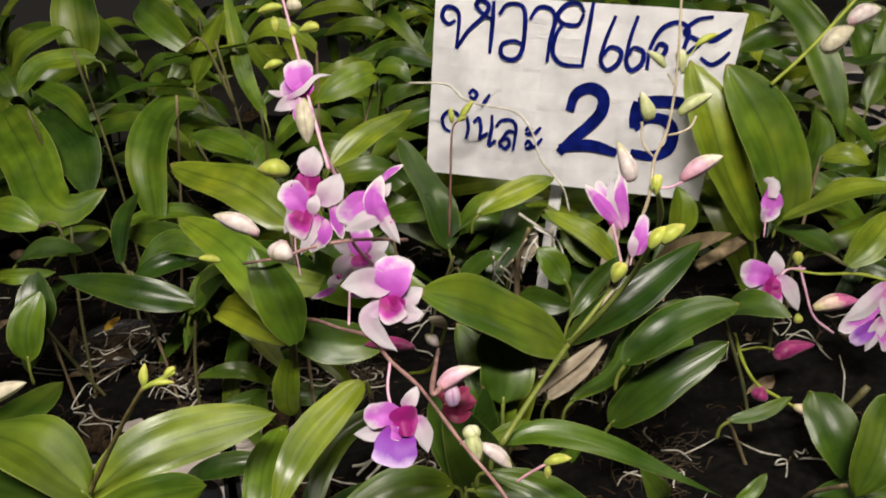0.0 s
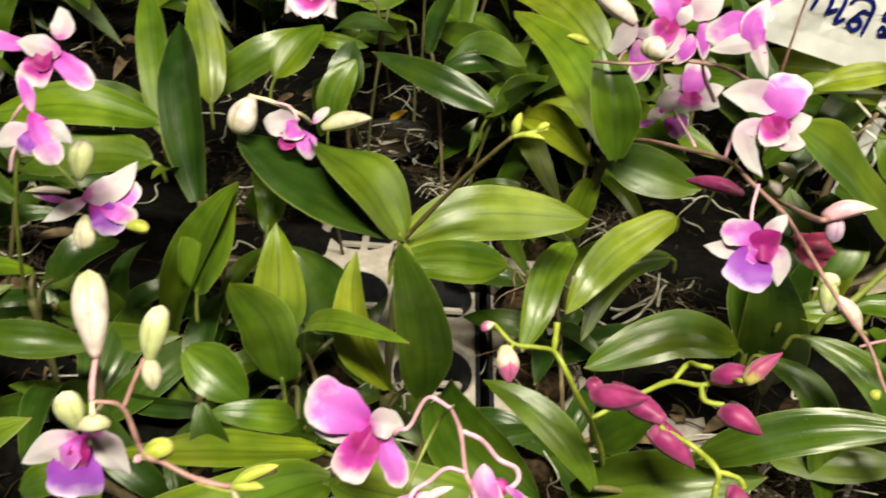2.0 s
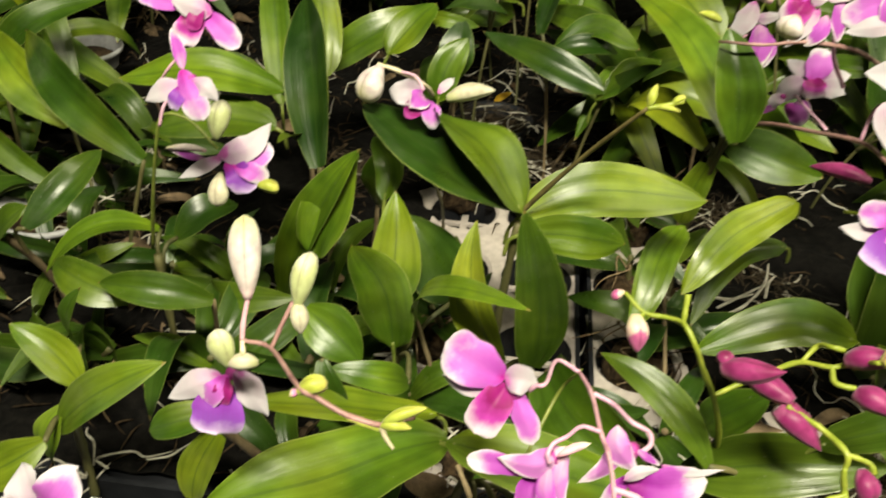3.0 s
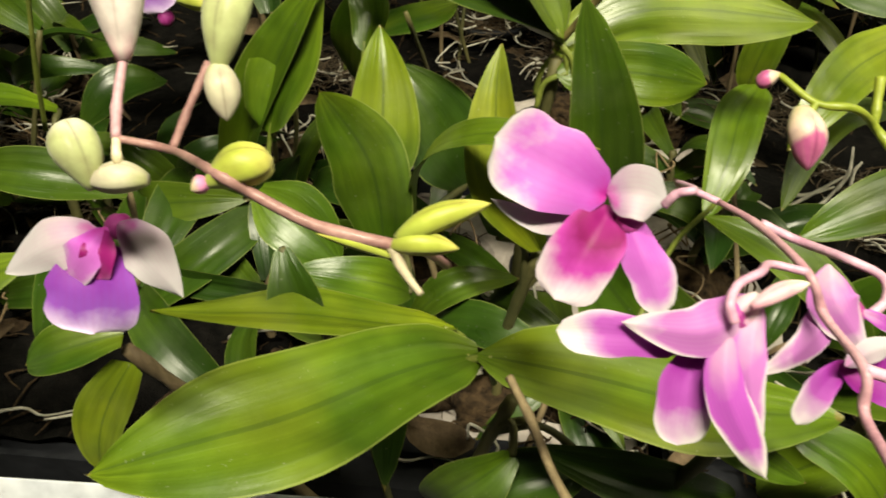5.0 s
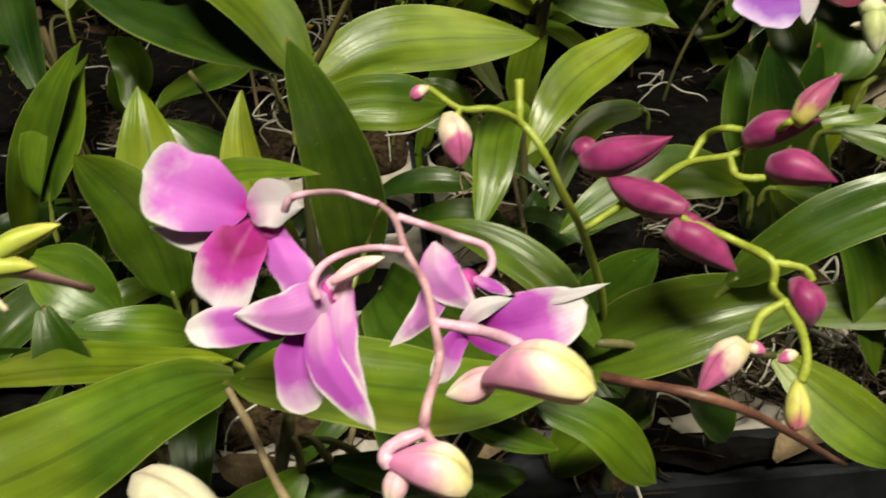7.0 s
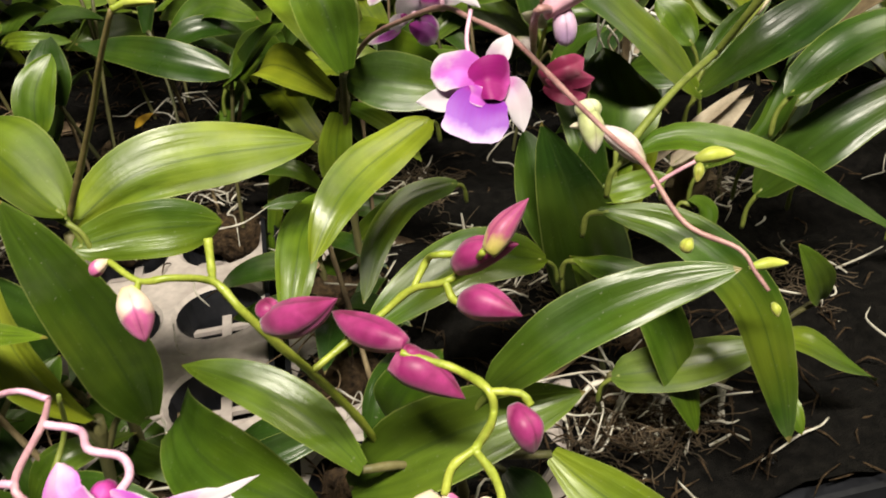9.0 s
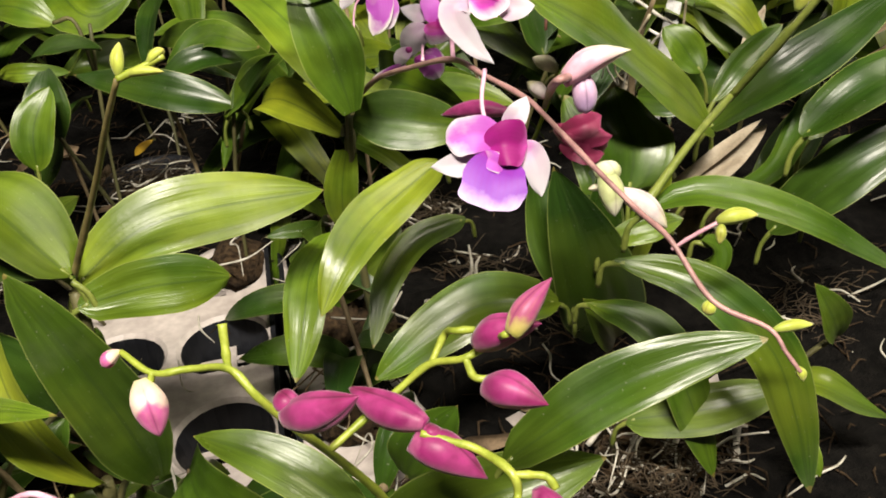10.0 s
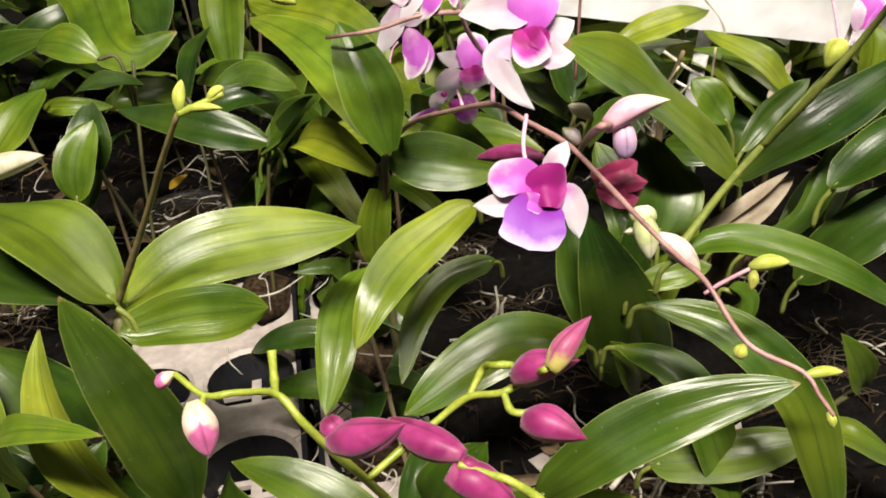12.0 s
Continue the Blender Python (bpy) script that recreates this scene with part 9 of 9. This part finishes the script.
fibre_tangles(((0.034, 0.521, 0.070, 0.030), (0.015, 0.555, 0.065, 0.024), (0.083, 0.394, 0.060, 0.030), (0.107, 0.400, 0.060, 0.024), (-0.459, 0.424, 0.075, 0.034), (-0.377, 0.375, 0.075, 0.024), (-0.244, 0.679, 0.080, 0.036), (-0.095, 0.628, 0.075, 0.028), (-0.177, 0.652, 0.070, 0.022), (-0.123, 0.688, 0.070, 0.024), (-0.027, 0.618, 0.075, 0.022), (0.204, 0.508, 0.065, 0.026), (0.140, 0.562, 0.100, 0.024), (-0.310, 0.554, 0.080, 0.022)))


# ---- the price sign on its post ----
def price_sign():
    corner, x, n = Vector((0.0450, 0.7250, 0.2019)), Vector((0.9757, -0.1947, -0.1000)), Vector((-0.1381, -0.9021, 0.4088))
    m = Matrix((x, n.cross(x), n)).transposed().to_4x4()
    m.translation = corner
    low_left, low_right, top_right, top_left = (0.0000, 0.0000), (0.2311, -0.0000), (0.2502, 0.1562), (-0.0081, 0.1517)
    bm = bmesh.new()
    nx, ny = 16, 10
    g = []
    for j in range(ny + 1):
        b = j / ny
        row = []
        for i in range(nx + 1):
            a = i / nx
            px = (low_left[0] * (1 - a) + low_right[0] * a) * (1 - b) + (top_left[0] * (1 - a) + top_right[0] * a) * b
            py = (low_left[1] * (1 - a) + low_right[1] * a) * (1 - b) + (top_left[1] * (1 - a) + top_right[1] * a) * b
            row.append(bm.verts.new((px, py, 0.0008 * math.sin(i * 0.9 + j) + 0.0012 * abs(a - 0.44))))
        g.append(row)
    for j in range(ny):
        for i in range(nx):
            bm.faces.new((g[j][i], g[j][i + 1], g[j + 1][i + 1], g[j + 1][i]))
    bmesh.ops.solidify(bm, geom=bm.faces[:], thickness=0.0022)
    board = link("price_sign", bm, BOARD, smooth=False)
    board.matrix_world = m
    tagged(board, "white handwritten price board on a clear post", "sign")

    def stroke(r, *pts):
        b = bmesh.new()
        tube(b, [(px, py, 0.0) for px, py in pts], (r * 0.75, r, r, r * 0.7), 6, 6)
        for v in b.verts:
            v.co.z = 0.0026 + v.co.z * 0.02
        return part("writing", b, INK, board, smooth=False)
    # Thai word for dwarf cane orchid
    stroke(0.002, (0.0115, 0.1292), (0.0051, 0.1258), (-0.0005, 0.1315), (0.0021, 0.1397), (0.0105, 0.1382), (0.0143, 0.1300), (0.0146, 0.1058))
    stroke(0.002, (0.0146, 0.1058), (0.0231, 0.1217), (0.0352, 0.1352), (0.0381, 0.1434), (0.0318, 0.1479), (0.0273, 0.1439), (0.0330, 0.1373), (0.0422, 0.1324))
    stroke(0.002, (0.0419, 0.1479), (0.0429, 0.1268), (0.0432, 0.1041))
    stroke(0.002, (0.0475, 0.1371), (0.0536, 0.1461), (0.0657, 0.1458), (0.0699, 0.1349), (0.0700, 0.1094), (0.0632, 0.1009), (0.0534, 0.1036), (0.0532, 0.1130), (0.0628, 0.1167), (0.0704, 0.1137))
    stroke(0.002, (0.0736, 0.1352), (0.0795, 0.1455), (0.0895, 0.1456), (0.0948, 0.1371), (0.0926, 0.1200), (0.0919, 0.1015))
    stroke(0.002, (0.1180, 0.1441), (0.1136, 0.1345), (0.1008, 0.1348), (0.0965, 0.1414), (0.1031, 0.1504), (0.1129, 0.1515), (0.1182, 0.1447))
    stroke(0.002, (0.1009, 0.1334), (0.0965, 0.1231), (0.0962, 0.1090), (0.1048, 0.1013), (0.1219, 0.1012))
    stroke(0.002, (0.1245, 0.1536), (0.1233, 0.1312), (0.1215, 0.1001))
    stroke(0.002, (0.1441, 0.1447), (0.1383, 0.1241), (0.1362, 0.1071), (0.1425, 0.0998), (0.1509, 0.1070), (0.1516, 0.1164), (0.1429, 0.1189), (0.1376, 0.1114))
    stroke(0.002, (0.1623, 0.1463), (0.1581, 0.1273), (0.1571, 0.1090), (0.1619, 0.1016), (0.1696, 0.1074), (0.1700, 0.1172), (0.1618, 0.1201), (0.1582, 0.1133))
    stroke(0.002, (0.1746, 0.1037), (0.1755, 0.1219), (0.1831, 0.1379), (0.1962, 0.1437), (0.2045, 0.1370), (0.2019, 0.1215), (0.1988, 0.1032))
    stroke(0.002, (0.1784, 0.1166), (0.1821, 0.1247), (0.1879, 0.1230), (0.1860, 0.1159), (0.1792, 0.1153))
    stroke(0.002, (0.2227, 0.1505), (0.2095, 0.1466), (0.2013, 0.1359), (0.2146, 0.1296), (0.2087, 0.1222), (0.2036, 0.1148), (0.2057, 0.1038))
    stroke(0.002, (0.2154, 0.1333), (0.2239, 0.1313), (0.2314, 0.1367), (0.2383, 0.1420))
    stroke(0.002, (0.2163, 0.1168), (0.2252, 0.1121), (0.2329, 0.1161), (0.2392, 0.1236))
    # each
    stroke(0.0017, (0.0171, 0.0355), (0.0112, 0.0391), (0.0092, 0.0465), (0.0133, 0.0525), (0.0200, 0.0522), (0.0237, 0.0484))
    stroke(0.0017, (0.0297, 0.0502), (0.0322, 0.0403), (0.0310, 0.0308))
    stroke(0.0017, (0.0293, 0.0688), (0.0324, 0.0726), (0.0363, 0.0695), (0.0342, 0.0653), (0.0302, 0.0673))
    stroke(0.0017, (0.0415, 0.0595), (0.0473, 0.0706))
    stroke(0.0017, (0.0360, 0.0454), (0.0402, 0.0496), (0.0429, 0.0410), (0.0423, 0.0311))
    stroke(0.0017, (0.0422, 0.0320), (0.0494, 0.0379))
    stroke(0.0017, (0.0511, 0.0535), (0.0520, 0.0419), (0.0512, 0.0282), (0.0568, 0.0326))
    stroke(0.0017, (0.0556, 0.0437), (0.0596, 0.0494), (0.0675, 0.0505), (0.0723, 0.0459), (0.0727, 0.0358), (0.0723, 0.0253))
    stroke(0.0017, (0.0613, 0.0265), (0.0603, 0.0315), (0.0655, 0.0351), (0.0686, 0.0308), (0.0651, 0.0262), (0.0612, 0.0293))
    stroke(0.0017, (0.0616, 0.0340), (0.0667, 0.0411), (0.0722, 0.0402))
    stroke(0.0017, (0.0811, 0.0426), (0.0830, 0.0462), (0.0855, 0.0430), (0.0833, 0.0400), (0.0812, 0.0416))
    stroke(0.0017, (0.0832, 0.0405), (0.0889, 0.0415), (0.0934, 0.0473))
    stroke(0.0017, (0.0820, 0.0305), (0.0839, 0.0347), (0.0871, 0.0315), (0.0847, 0.0282), (0.0824, 0.0296))
    stroke(0.0017, (0.0846, 0.0287), (0.0902, 0.0307), (0.0957, 0.0380))
    # twenty-five
    stroke(0.0051, (0.1158, 0.0632), (0.1191, 0.0777), (0.1312, 0.0840), (0.1418, 0.0780), (0.1420, 0.0652), (0.1336, 0.0530), (0.1209, 0.0402), (0.1109, 0.0276))
    stroke(0.0051, (0.1105, 0.0311), (0.1272, 0.0357), (0.1414, 0.0360), (0.1590, 0.0322))
    stroke(0.0051, (0.2150, 0.0796), (0.1923, 0.0787), (0.1708, 0.0766))
    stroke(0.0051, (0.1708, 0.0766), (0.1703, 0.0652), (0.1703, 0.0544))
    stroke(0.0051, (0.1703, 0.0544), (0.1804, 0.0634), (0.1944, 0.0634), (0.2025, 0.0544), (0.2003, 0.0400), (0.1872, 0.0329), (0.1701, 0.0339))
    bm = bmesh.new()
    box(bm, (0.011, 0.003, 0.186), pose(0, 0, 0))
    bmesh.ops.bevel(bm, geom=bm.edges[:], offset=0.0008, segments=2, affect="EDGES")
    post = link("post", bm, PLASTIC_CLEAR, smooth=False)
    post.parent = board
    post.matrix_parent_inverse = m.inverted()
    top, foot = Vector((0.1605, 0.7220, 0.1851)), Vector((0.1441, 0.7000, 0.0936))
    post.matrix_basis = Matrix.Translation((top + foot) / 2 - (top - foot).normalized() * 0.03 + Vector((0, 0.006, 0))) @ (top - foot).to_track_quat("Z", "X").to_matrix().to_4x4() @ Matrix.Rotation(radians(90), 4, "Z")
    for k in range(2):
        bm = bmesh.new()
        tube(bm, [(0.1494, 0.7160, 0.1987), (0.1562, 0.7120, 0.1931), (0.1650, 0.7120, 0.1914), (0.1719, 0.7150, 0.1939)], 0.0008, 6, 5)
        tie = link("wire_tie", bm, WIRE)
        tie.parent = board
        tie.matrix_parent_inverse = m.inverted()
        tie.location = (0, 0, -0.0016 * k)


price_sign()


def name_tag():
    """A plastic-sleeved card hung on the front rail; its writing is unreadable."""
    o = on_tray(-0.245, FRONT - 0.006, 0.052)
    m = Matrix.Translation(o) @ Matrix.Rotation(TRAY_TURN, 4, "Z") @ Matrix.Rotation(radians(-2.5), 4, "Y") @ Matrix.Rotation(radians(-30), 4, "X")
    bm = bmesh.new()
    box(bm, (0.145, 0.0012, 0.08), pose(0.0725, -0.006, -0.045))
    bmesh.ops.bevel(bm, geom=bm.edges[:], offset=0.0004, segments=1, affect="EDGES")
    card = link("name_tag", bm, SLEEVE, smooth=False)
    card.matrix_world = m
    tagged(card, "blue-grey plastic card with blue handwriting on the front rail", "tag")
    rr = random.Random(3)
    for row in range(2):
        px = 0.072
        while px < 0.132:
            wd = rr.uniform(0.0015, 0.004)
            bm = bmesh.new()
            box(bm, (wd, 0.0008, rr.uniform(0.002, 0.0045)), pose(px + wd / 2, -0.0072, -0.010 - row * 0.026 + rr.uniform(-1, 1) * 0.003, 0, rr.uniform(-20, 20)))
            part("writing_bar", bm, INK, card, smooth=False)
            px += wd + rr.uniform(0.003, 0.008)


name_tag()


# dry remains and loose bits
def yellow_leaf(b, t, w, turn):
    bm = bmesh.new()
    blade(bm, b, t, w, 0.2, turn, fold=0.5, seed=5)
    ob = link("fallen_leaf", bm, YELLOW)
    tagged(ob, "yellowed fallen leaf lying on root fibre", "leaf")


yellow_leaf((-0.235, 0.655, 0.105), (-0.222, 0.662, 0.113), 0.006, 20)
